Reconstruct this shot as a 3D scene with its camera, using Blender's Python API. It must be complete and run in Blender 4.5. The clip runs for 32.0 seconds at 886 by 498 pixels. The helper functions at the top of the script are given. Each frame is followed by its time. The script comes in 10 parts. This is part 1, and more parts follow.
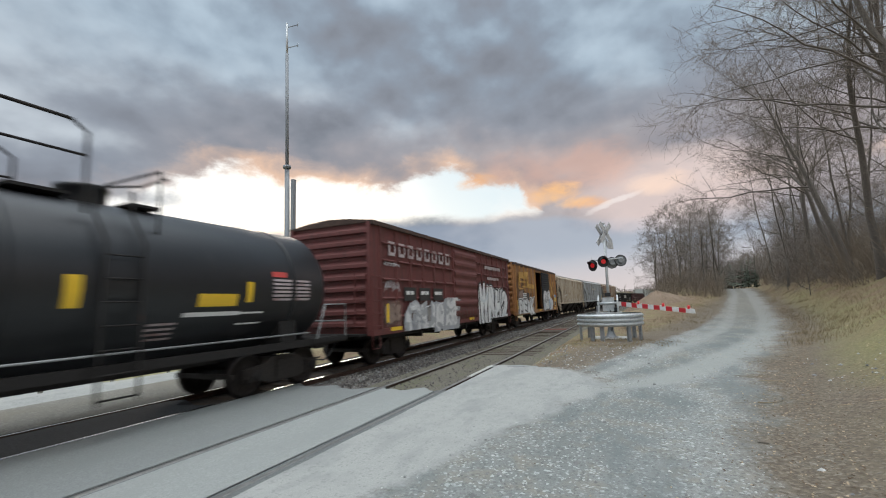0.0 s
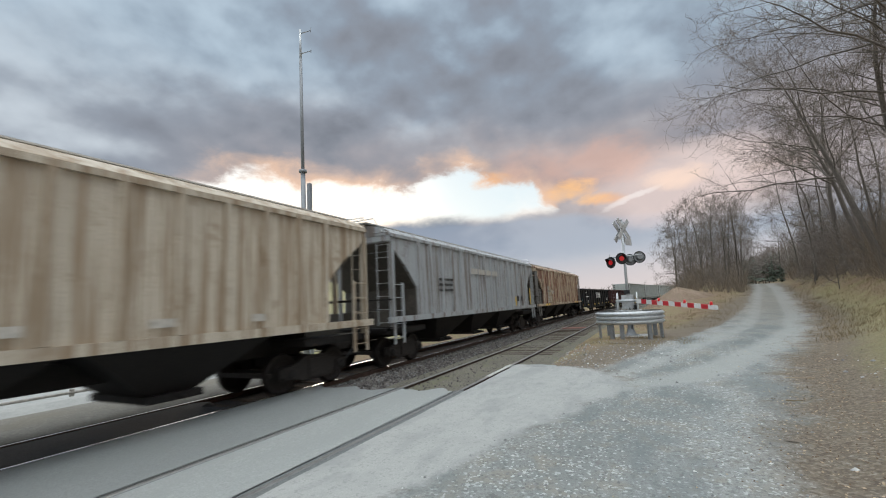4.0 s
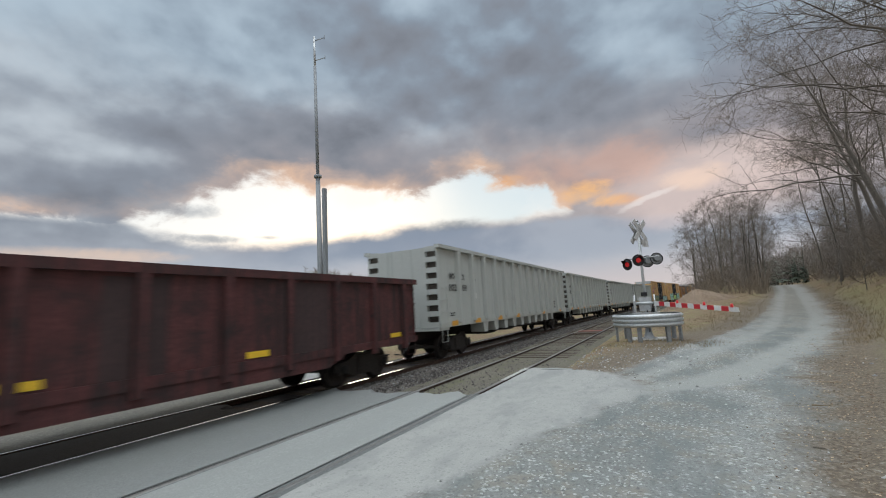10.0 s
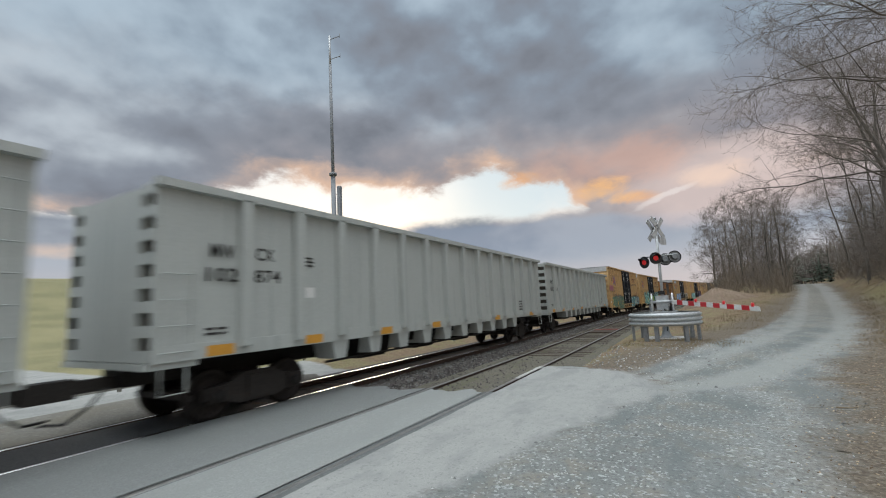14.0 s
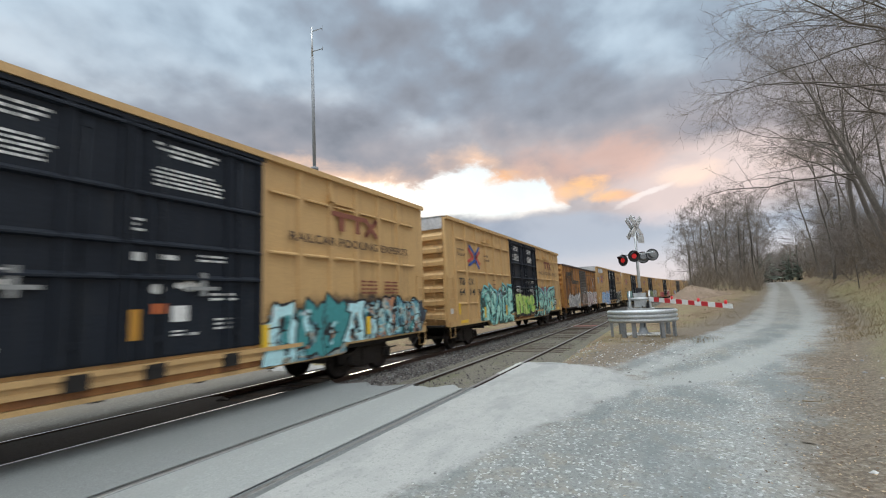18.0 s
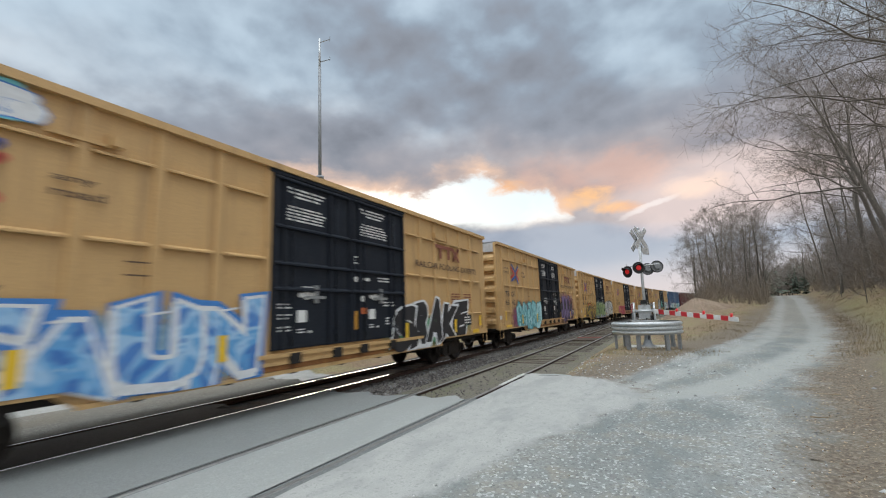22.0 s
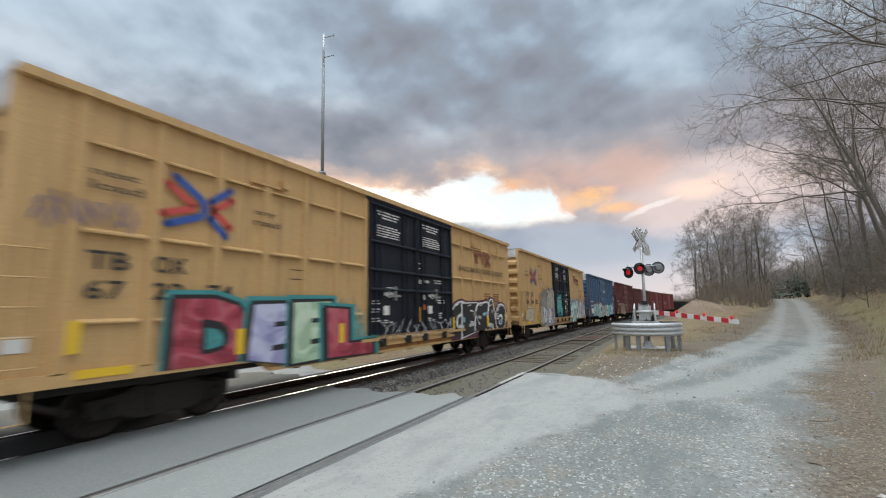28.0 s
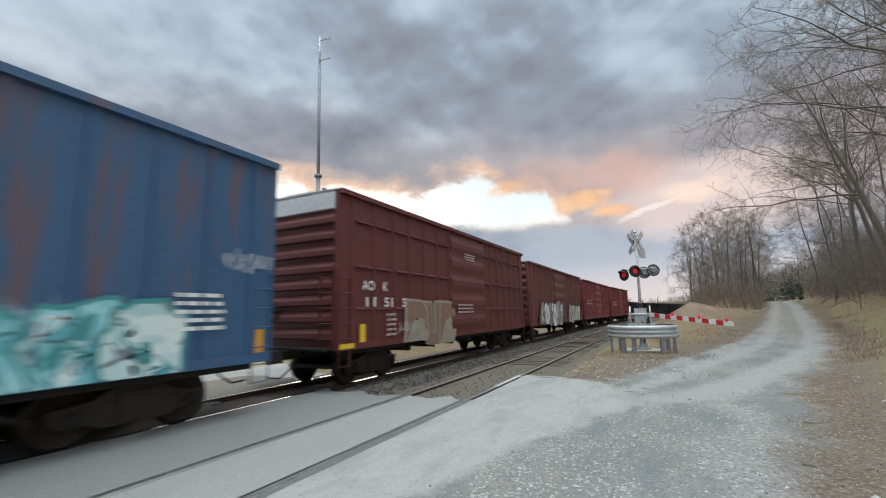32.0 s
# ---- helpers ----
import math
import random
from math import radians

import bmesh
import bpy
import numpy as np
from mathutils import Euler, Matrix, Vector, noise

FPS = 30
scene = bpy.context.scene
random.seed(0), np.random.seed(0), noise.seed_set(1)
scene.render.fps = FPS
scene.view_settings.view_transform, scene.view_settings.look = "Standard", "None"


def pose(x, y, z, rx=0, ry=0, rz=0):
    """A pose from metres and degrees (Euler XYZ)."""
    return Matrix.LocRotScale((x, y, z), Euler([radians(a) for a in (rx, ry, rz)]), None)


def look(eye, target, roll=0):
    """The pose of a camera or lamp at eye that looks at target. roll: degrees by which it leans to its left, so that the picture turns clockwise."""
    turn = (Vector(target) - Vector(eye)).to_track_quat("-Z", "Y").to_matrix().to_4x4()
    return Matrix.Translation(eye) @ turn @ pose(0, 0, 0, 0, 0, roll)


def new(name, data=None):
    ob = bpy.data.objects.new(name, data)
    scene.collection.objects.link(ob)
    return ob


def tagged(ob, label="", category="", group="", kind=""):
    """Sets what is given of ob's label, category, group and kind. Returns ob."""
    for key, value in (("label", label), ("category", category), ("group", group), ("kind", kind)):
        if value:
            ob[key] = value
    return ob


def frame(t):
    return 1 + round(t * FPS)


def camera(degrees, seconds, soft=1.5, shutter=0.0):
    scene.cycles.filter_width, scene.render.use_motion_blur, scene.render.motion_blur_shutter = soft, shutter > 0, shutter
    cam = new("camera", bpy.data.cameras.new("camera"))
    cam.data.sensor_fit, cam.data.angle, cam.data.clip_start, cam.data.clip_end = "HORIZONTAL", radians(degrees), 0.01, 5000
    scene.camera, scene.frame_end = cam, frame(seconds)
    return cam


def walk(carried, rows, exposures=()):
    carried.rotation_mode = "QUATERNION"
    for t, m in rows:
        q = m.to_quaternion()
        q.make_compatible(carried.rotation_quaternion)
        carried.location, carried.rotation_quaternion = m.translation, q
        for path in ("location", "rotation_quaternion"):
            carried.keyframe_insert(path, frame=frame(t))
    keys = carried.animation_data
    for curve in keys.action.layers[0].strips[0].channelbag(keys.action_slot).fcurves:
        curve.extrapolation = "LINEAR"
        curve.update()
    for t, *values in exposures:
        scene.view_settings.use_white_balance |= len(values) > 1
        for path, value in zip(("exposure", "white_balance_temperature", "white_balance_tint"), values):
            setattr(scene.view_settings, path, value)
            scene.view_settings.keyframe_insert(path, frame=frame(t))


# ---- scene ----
cam = camera(92.25, 32.0, 1.1, 0.35)
# seconds and the turn of the held camera, in degrees
PATH = [
    (0.0, 97.33, 2.03, 24.15),    (0.5, 97.33, 2.14, 24.52),    (1.0, 97.30, 2.28, 24.98),    (1.5, 97.26, 2.45, 25.47),
    (2.0, 97.29, 2.59, 25.89),    (2.5, 97.36, 2.72, 26.14),    (3.0, 97.47, 2.82, 26.31),    (3.5, 97.50, 2.91, 26.37),
    (5.5, 97.24, 2.89, 26.44),    (6.0, 97.28, 2.93, 26.53),    (6.5, 97.36, 2.93, 26.68),    (7.0, 97.46, 2.96, 26.87),
    (7.5, 97.59, 2.93, 27.16),    (8.0, 97.77, 3.01, 27.46),    (8.5, 97.94, 3.10, 27.78),    (9.0, 98.00, 3.16, 28.05),
    (9.5, 98.03, 3.14, 28.16),    (10.0, 97.98, 3.14, 28.31),    (10.5, 97.92, 3.06, 28.42),    (11.0, 97.87, 2.99, 28.51),
    (11.5, 97.83, 2.97, 28.64),    (12.0, 97.77, 2.85, 28.90),    (12.5, 97.77, 2.79, 29.21),    (13.0, 97.71, 2.80, 29.56),
    (13.5, 97.71, 2.79, 29.93),    (14.0, 97.74, 2.80, 30.19),    (14.5, 97.84, 2.89, 30.41),    (16.5, 97.66, 2.70, 30.03),
    (17.0, 97.41, 2.63, 29.25),    (17.5, 97.18, 2.62, 28.33),    (18.0, 97.14, 2.61, 27.77),    (18.5, 97.21, 2.57, 27.67),
    (19.0, 97.32, 2.47, 27.92),    (19.5, 97.50, 2.42, 28.12),    (20.0, 97.62, 2.38, 28.11),    (20.5, 97.78, 2.31, 27.98),
    (21.0, 98.01, 2.22, 27.95),    (21.5, 98.23, 2.08, 28.05),    (22.0, 98.43, 1.93, 28.19),    (22.5, 98.54, 1.80, 28.31),
    (23.0, 98.63, 1.76, 28.35),    (23.5, 98.70, 1.72, 28.33),    (24.0, 98.70, 1.64, 28.27),    (24.5, 98.70, 1.55, 28.20),
    (25.0, 98.63, 1.41, 28.15),    (25.5, 98.51, 1.29, 28.08),    (27.5, 98.16, 1.18, 28.34),    (28.0, 98.13, 1.03, 28.22),
    (28.5, 98.14, 0.99, 28.14),    (29.0, 98.14, 0.98, 28.06),    (29.5, 98.16, 0.92, 28.01),    (30.0, 98.25, 0.93, 27.93),
    (30.5, 98.38, 1.00, 27.84),    (31.0, 98.47, 1.07, 27.78),    (31.5, 98.48, 1.06, 27.73),    (32.0, 98.49, 1.12, 27.71),

]
EYE = (0.0, 0.0, 1.857)
walk(cam, [(t, pose(*EYE, rx, ry, rz)) for t, rx, ry, rz in PATH],
     [(0.0, 0.07), (3.0, 0.09), (6.0, 0.05), (8.0, -0.04), (9.0, -0.06), (10.0, -0.08), (11.0, -0.08), (13.0, -0.12), (14.5, -0.07), (17.0, 0.16), (18.0, 0.29), (20.0, 0.22), (21.0, 0.14), (23.0, 0.30), (25.0, 0.26), (28.0, 0.24), (32.0, 0.21)])

# ---------------------------------------------------------------- light
world = bpy.data.worlds.new("dusk_sky")
scene.world = world
world.use_nodes = True


class Nodes:
    """A short hand for node trees."""

    def __init__(self, tree):
        self.t = tree
        self.n, self.l = tree.nodes, tree.links
        self.n.clear()

    def put(self, sock, v):
        if hasattr(v, "is_linked"):
            self.l.new(v, sock)
        elif isinstance(v, (tuple, list)) and len(v) == 3 and sock.type == "RGBA":
            sock.default_value = (*v, 1)
        else:
            sock.default_value = v

    def add(self, kind, out=0, props=None, **ins):
        nd = self.n.new(kind)
        for k, v in (props or {}).items():
            if k == "operation":
                nd.operation = v
            elif k == "blend_type":
                nd.blend_type = v
            elif k == "data_type":
                nd.data_type = v
            elif k == "sky_type":
                nd.sky_type = v
            elif k == "feature":
                nd.feature = v
            elif k == "interpolation_type":
                nd.interpolation_type = v
        for k, v in ins.items():
            key = int(k[1:]) if k[0] == "i" and k[1:].isdigit() else k.replace("_", " ")
            self.put(nd.inputs[key], v)
        return nd.outputs[out]

    def math(self, op, a, b=0.0, c=0.0):
        return self.add("ShaderNodeMath", props={"operation": op}, i0=a, i1=b, i2=c)

    def mix(self, f, a, b, mode="MIX"):
        nd = self.n.new("ShaderNodeMix")
        nd.data_type, nd.blend_type = "RGBA", mode
        self.put(nd.inputs[0], f), self.put(nd.inputs[6], a), self.put(nd.inputs[7], b)
        return nd.outputs[2]

    def step(self, v, lo, hi):
        return self.add("ShaderNodeMapRange", props={"interpolation_type": "SMOOTHSTEP"}, i0=v, i1=lo, i2=hi)

    def noise(self, vec, scale, detail=4.0, rough=0.55, dist=0.0):
        return self.add("ShaderNodeTexNoise", 0, None, Vector=vec, Scale=scale, Detail=detail, Roughness=rough, Distortion=dist)

    def scaled(self, vec, s, off=(0, 0, 0)):
        return self.add("ShaderNodeMapping", 0, None, Vector=vec, Scale=s, Location=off)


def build_world():
    w = Nodes(world.node_tree)
    d = w.add("ShaderNodeTexCoord", 0)
    sep = w.n.new("ShaderNodeSeparateXYZ")
    w.l.new(d, sep.inputs[0])
    az = w.math("MULTIPLY", w.math("ARCTAN2", sep.outputs[0], sep.outputs[1]), 57.2958)
    el = w.math("MULTIPLY", w.math("ARCSINE", sep.outputs[2]), 57.2958)
    # cloud layer seen from below, flattened towards the horizon
    lift = w.math("ADD", w.math("MAXIMUM", sep.outputs[2], 0.0), 0.22)
    plane = w.n.new("ShaderNodeCombineXYZ")
    w.put(plane.inputs[0], w.math("DIVIDE", sep.outputs[0], lift))
    w.put(plane.inputs[1], w.math("DIVIDE", sep.outputs[1], lift))
    cp = plane.outputs[0]
    warp = w.n.new("ShaderNodeTexNoise")
    w.put(warp.inputs["Vector"], w.scaled(d, (1, 1, 1.5), (4.2, 0.3, 1.1)))
    warp.inputs["Scale"].default_value, warp.inputs["Detail"].default_value = 3.0, 3.0
    bent = w.add("ShaderNodeVectorMath", 0, {"operation": "MULTIPLY_ADD"}, i0=warp.outputs[1], i1=(0.20, 0.20, 0.20), i2=cp)
    heap = w.noise(w.scaled(bent, (1, 1, 1), (0.35, 1.6, 0)), 1.15, 4.0, 0.42)
    heap_lit = w.noise(w.scaled(bent, (1, 1, 1), (0.41, 1.49, 0)), 1.15, 4.0, 0.42)
    puff = w.noise(w.scaled(d, (1.0, 1.0, 1.45), (3.1, 1.7, 0.4)), 5.6, 5.0, 0.44, 0.05)
    puff_lit = w.noise(w.scaled(d, (1.0, 1.0, 1.45), (3.115, 1.685, 0.43)), 5.6, 5.0, 0.44, 0.05)
    wob = w.math("SUBTRACT", w.noise(w.scaled(d, (1, 1, 1.8)), 9.5, 8.0, 0.62, 0.3), 0.5)
    wob2 = w.math("SUBTRACT", w.noise(w.scaled(d, (1, 1, 2.0), (2, 5, 1)), 3.4, 5.0, 0.6, 0.3), 0.5)

    def lobe(a0, e0, wa, we, na, nb):
        u = w.math("DIVIDE", w.math("SUBTRACT", az, a0), wa)
        v = w.math("DIVIDE", w.math("SUBTRACT", el, e0), we)
        q = w.math("ADD", w.math("MULTIPLY", u, u), w.math("MULTIPLY", v, v))
        q = w.math("ADD", q, w.math("MULTIPLY", wob, na))
        return w.math("ADD", q, w.math("MULTIPLY", wob2, nb))

    def within(q, a0, a1):
        return w.math("SUBTRACT", 1.0, w.step(q, a0, a1))

    def edge(stops):
        """A height in degrees that changes along the horizon."""
        total = None
        for (a0, e0), (a1, e1) in zip(stops, stops[1:]):
            seg = w.add("ShaderNodeMapRange", props={"interpolation_type": "SMOOTHSTEP"}, i0=az, i1=a0, i2=a1, i3=0.0, i4=e1 - e0)
            total = seg if total is None else w.math("ADD", total, seg)
        return w.math("ADD", total, stops[0][1])

    # thickness of the cloud: thin and pale to the west, heavy over the gap
    tone = w.math("ADD", 0.575, w.math("MULTIPLY", w.math("SUBTRACT", heap, 0.5), 0.66))
    tone = w.math("ADD", tone, w.math("MULTIPLY", w.math("SUBTRACT", puff, 0.5), 0.44))
    tone = w.math("ADD", tone, w.math("MULTIPLY", w.math("SUBTRACT", heap, heap_lit), 0.9))
    tone = w.math("ADD", tone, w.math("MULTIPLY", w.math("SUBTRACT", puff, puff_lit), 0.9))
    for a0, e0, wa, we, k in ((-78, 27, 20, 9, 0.03), (-62, 36, 14, 6, 0.04), (-53, 22.5, 15, 4.5, -0.21), (-33, 30, 8, 7, -0.11), (-30, 21.0, 20, 5.0, -0.08), (-4, 22, 10, 4.5, -0.04),
                              (-66, 14.5, 11, 3.2, -0.12), (-17, 26.5, 7, 2.4, 0.12), (-69, 18.2, 6, 1.6, 0.14), (-50, 33, 8, 3, 0.07), (-14, 30, 11, 7, -0.17), (2, 31, 13, 6, 0.07), (-78, 18, 10, 5, 0.06)):
        tone = w.math("ADD", tone, w.math("MULTIPLY", within(lobe(a0, e0, wa, we, 1.2, 1.2), 0.0, 1.7), k))
    body = w.mix(w.step(tone, 0.10, 0.52), (0.190, 0.205, 0.240), (0.275, 0.308, 0.364))
    body = w.mix(w.step(tone, 0.44, 0.92), body, (0.55, 0.61, 0.67))
    # bluer where the cloud is thin and high, mauve over the gap
    blue = w.math("MULTIPLY", w.step(w.math("ADD", el, w.math("MULTIPLY", wob2, 16.0)), 19.0, 32.0), w.step(tone, 0.30, 0.62))
    body = w.mix(w.math("MULTIPLY", blue, 0.75), body, w.mix(w.step(tone, 0.35, 0.85), (0.225, 0.295, 0.38), (0.43, 0.55, 0.66)))
    warm = w.math("MULTIPLY", w.step(tone, 0.22, 0.60), within(w.math("ADD", el, w.math("MULTIPLY", wob2, 9.0)), 16.0, 28.0))
    warm = w.math("MULTIPLY", warm, w.step(az, -64.0, -48.0))
    body = w.mix(w.math("MULTIPLY", warm, 0.58), body, (0.42, 0.335, 0.318))
    # long grey bank below the gap
    low = w.mix(w.step(w.math("ADD", el, w.math("MULTIPLY", wob2, 3.0)), 1.0, 7.0), (0.66, 0.60, 0.60), (0.46, 0.50, 0.565))
    body = w.mix(within(w.math("ADD", el, w.math("MULTIPLY", wob2, 5.0)), 5.5, 11.0), body, low)
    pink = within(lobe(-68.0, 7.4, 8.0, 0.9, 3.0, 2.0), -0.2, 1.6)
    body = w.mix(w.math("MULTIPLY", pink, 0.6), body, (0.90, 0.66, 0.50))
    under = edge([(-66, 11.2), (-62.5, 9.6), (-57, 8.8), (-50, 8.9), (-44, 9.3), (-37.7, 10.1), (-30.8, 10.9), (-24, 11.0), (-17, 10.9), (-11, 11.2), (-9, 12.5)])
    over = edge([(-67, 10.6), (-63.4, 12.2), (-60, 12.9), (-58, 14.8), (-54, 16.6), (-50, 16.8), (-44, 16.5), (-36, 15.7), (-30, 15.2), (-27, 17.2), (-22.5, 17.8), (-20.3, 16.4), (-17.5, 15.2), (-13.7, 15.0), (-11.5, 12.6), (-9.5, 11.0)])
    bank_top = w.math("MINIMUM", edge([(-62, 7.6), (-52, 8.6), (-44, 9.3), (-37.7, 10.1), (-30.8, 10.9), (-10, 11.0), (2, 9.6), (14, 8.0)]), 10.9)
    bank = w.math("MULTIPLY", w.step(w.math("ADD", el, w.math("MULTIPLY", wob2, 5.0)), 4.8, 7.6),
                  within(w.math("SUBTRACT", w.math("ADD", el, w.math("MULTIPLY", wob, 2.0)), bank_top), -0.8, 0.3))
    bank = w.math("MULTIPLY", bank, w.step(az, -62.0, -46.0))
    body = w.mix(w.math("MULTIPLY", bank, 0.85), body, w.mix(w.step(puff, 0.38, 0.62), (0.28, 0.335, 0.425), (0.40, 0.45, 0.53)))
    # the gap, and the glow on the cloud edges round it
    rag = w.math("ADD", w.math("MULTIPLY", wob, 7.0), w.math("MULTIPLY", wob2, 3.0))
    up = w.math("ADD", w.math("SUBTRACT", over, el), rag)
    down = w.math("ADD", w.math("SUBTRACT", el, under), w.math("MULTIPLY", rag, 0.35))
    gap = w.math("MINIMUM", up, down)
    rim = w.math("MULTIPLY", w.math("MULTIPLY", w.step(up, -3.6, 0.2), w.step(down, -0.3, 1.0)), w.math("ADD", 0.25, w.math("MULTIPLY", w.step(puff, 0.38, 0.60), 0.75)))
    body = w.mix(w.math("MULTIPLY", rim, 0.85), body, (0.90, 0.60, 0.42))
    o2 = lobe(5.0, 12.4, 11.0, 4.2, 1.6, 1.6)
    body = w.mix(w.math("MULTIPLY", within(o2, 0.0, 1.8), 0.62), body, (0.88, 0.71, 0.66))
    o3 = lobe(-8.5, 17.0, 10.0, 3.0, 3.0, 2.6)
    body = w.mix(w.math("MULTIPLY", w.math("MULTIPLY", within(o3, 0.0, 1.8), w.step(puff, 0.36, 0.60)), 0.55), body, (0.70, 0.43, 0.34))
    sky = w.n.new("ShaderNodeTexSky")
    sky.sky_type, sky.sun_disc = "NISHITA", False
    sky.sun_elevation, sky.sun_rotation = radians(6.0), radians(-40.0)
    clear = w.mix(1.0, w.mix(1.0, sky.outputs[0], (0.03, 0.03, 0.03), "MULTIPLY"), w.mix(w.step(w.math("ADD", az, w.math("MULTIPLY", wob2, 14.0)), -36.0, -24.0), (0.84, 0.86, 0.87), (0.62, 0.72, 0.78)), "ADD")
    clear = w.mix(w.math("MULTIPLY", w.step(puff, 0.50, 0.68), 0.6), clear, (1.05, 1.0, 0.94))
    col = w.mix(w.step(gap, -0.7, 1.1), body, clear)
    # burning edges of the clouds at the east end of the gap
    for a0, e0, wa, we, na in ((-19.4, 16.2, 2.8, 1.2, 5.0), (-8.8, 14.0, 3.4, 1.3, 5.0), (-5.2, 12.2, 2.8, 0.8, 4.0)):
        o1 = lobe(a0, e0, wa, we, na, 2.4)
        col = w.mix(w.math("MULTIPLY", within(o1, -0.6, 1.5), 0.85), col, w.mix(w.step(puff, 0.40, 0.62), (0.84, 0.40, 0.18), (1.08, 0.62, 0.26)))
    # a thin bright wisp that climbs to the east
    slope = w.math("SUBTRACT", w.math("SUBTRACT", el, 11.9), w.math("MULTIPLY", w.math("ADD", az, 1.4), 0.27))
    reach = w.math("DIVIDE", w.math("ADD", az, 1.4), 2.9)
    o4 = w.math("ADD", w.math("POWER", w.math("DIVIDE", w.math("ADD", slope, w.math("MULTIPLY", wob, 2.2)), 0.30), 2.0), w.math("MULTIPLY", reach, reach))
    col = w.mix(w.math("MULTIPLY", within(w.math("ADD", o4, w.math("MULTIPLY", wob2, 3.0)), -0.2, 2.0), 0.52), col, (0.95, 0.89, 0.86))
    glow_patch = lobe(3.6, 13.6, 3.4, 1.3, 4.0, 2.0)
    col = w.mix(w.math("MULTIPLY", within(glow_patch, -0.5, 1.5), 0.75), col, (0.98, 0.74, 0.60))
    # loose grey scraps before the bright gap
    for a0, e0, wa, we in ((-60.5, 13.0, 4.0, 0.9), (-56.5, 9.7, 4.0, 0.5), (-50.5, 10.0, 1.6, 0.3)):
        col = w.mix(w.math("MULTIPLY", within(lobe(a0, e0, wa, we, 4.0, 2.0), -0.4, 1.5), 0.8), col, (0.36, 0.39, 0.43))
    # an overcast sky is brightest overhead
    zen = w.math("ADD", 1.0, w.math("MULTIPLY", w.step(el, 36.0, 75.0), 5.2))
    back = w.math("ADD", 1.0, w.math("MULTIPLY", w.step(w.math("ABSOLUTE", w.math("ADD", az, 30.0)), 75.0, 130.0), 0.85))
    col = w.mix(1.0, col, w.add("ShaderNodeCombineColor", 0, None, Red=w.math("POWER", zen, 1.07), Green=zen, Blue=w.math("POWER", zen, 0.93)), "MULTIPLY")
    col = w.mix(1.0, col, w.add("ShaderNodeCombineColor", 0, None, Red=w.math("POWER", back, 1.06), Green=back, Blue=w.math("POWER", back, 0.90)), "MULTIPLY")
    bg = w.add("ShaderNodeBackground", 0, None, Color=col, Strength=1.0)
    out = w.n.new("ShaderNodeOutputWorld")
    w.l.new(bg, out.inputs[0])


build_world()
sun = new("sun", bpy.data.lights.new("sun", "SUN"))
sun.data.energy, sun.data.angle, sun.data.color = 0.6, radians(14), (1.0, 0.86, 0.72)
sun.matrix_world = look((-40, 47, 14), (0, 0, 0))
scene.view_settings.exposure = 0.0

# ---------------------------------------------------------------- materials


def surface(name, colour, rough=0.7, metal=0.0, vary=0.25, grain=18.0, bump=0.15, stain=None, amount=0.35, streaks=0.0, run_size=7.0, glow=None, spec=None):
    """A procedural surface: two scales of tone, stains, downward streaks and relief."""
    m = bpy.data.materials.new(name)
    m.use_nodes = True
    w = Nodes(m.node_tree)
    tc = w.n.new("ShaderNodeTexCoord")
    vec = tc.outputs[3]
    info = w.n.new("ShaderNodeObjectInfo")
    shift = w.add("ShaderNodeVectorMath", 0, {"operation": "ADD"}, i0=vec, i1=w.math("MULTIPLY", info.outputs[5], 23.0))
    big = w.noise(shift, 0.7, 4.0, 0.6)
    small = w.noise(shift, grain, 3.0, 0.65)
    dark = tuple(c * (1 - vary) for c in colour)
    lite = tuple(min(1, c * (1 + vary * 0.8)) for c in colour)
    col = w.mix(w.step(small, 0.3, 0.7), dark, lite)
    col = w.mix(w.math("MULTIPLY", w.step(big, 0.35, 0.7), 0.5), col, tuple(c * (1 - vary * 0.7) for c in colour))
    if stain:
        patch = w.step(w.noise(shift, 1.7, 6.0, 0.7, 0.4), 0.62 - 0.3 * amount, 0.80 - 0.2 * amount)
        f = w.math("MULTIPLY", patch, min(1.0, 0.4 + amount))
        if streaks:
            run = w.noise(w.scaled(shift, (run_size, run_size, 0.22)), 1.0, 5.0, 0.7)
            f = w.math("MAXIMUM", f, w.math("MULTIPLY", w.step(run, 0.59 - 0.16 * streaks, 0.64 - 0.06 * streaks), min(1.0, 0.3 + streaks)))
        col = w.mix(f, col, stain)
    p = w.n.new("ShaderNodeBsdfPrincipled")
    w.put(p.inputs["Base Color"], col)
    w.put(p.inputs["Roughness"], w.math("ADD", rough - 0.08, w.math("MULTIPLY", big, 0.16)))
    p.inputs["Metallic"].default_value = metal
    if rough >= 0.9 or spec is not None:
        p.inputs["Specular IOR Level"].default_value = 0.15 if spec is None else spec
    if glow:
        w.put(p.inputs["Emission Color"], glow[0])
        p.inputs["Emission Strength"].default_value = glow[1]
    if bump:
        b = w.add("ShaderNodeBump", 0, None, Strength=bump, Distance=0.02, Height=small)
        w.l.new(b, p.inputs["Normal"])
    out = w.n.new("ShaderNodeOutputMaterial")
    w.l.new(p.outputs[0], out.inputs[0])
    return m


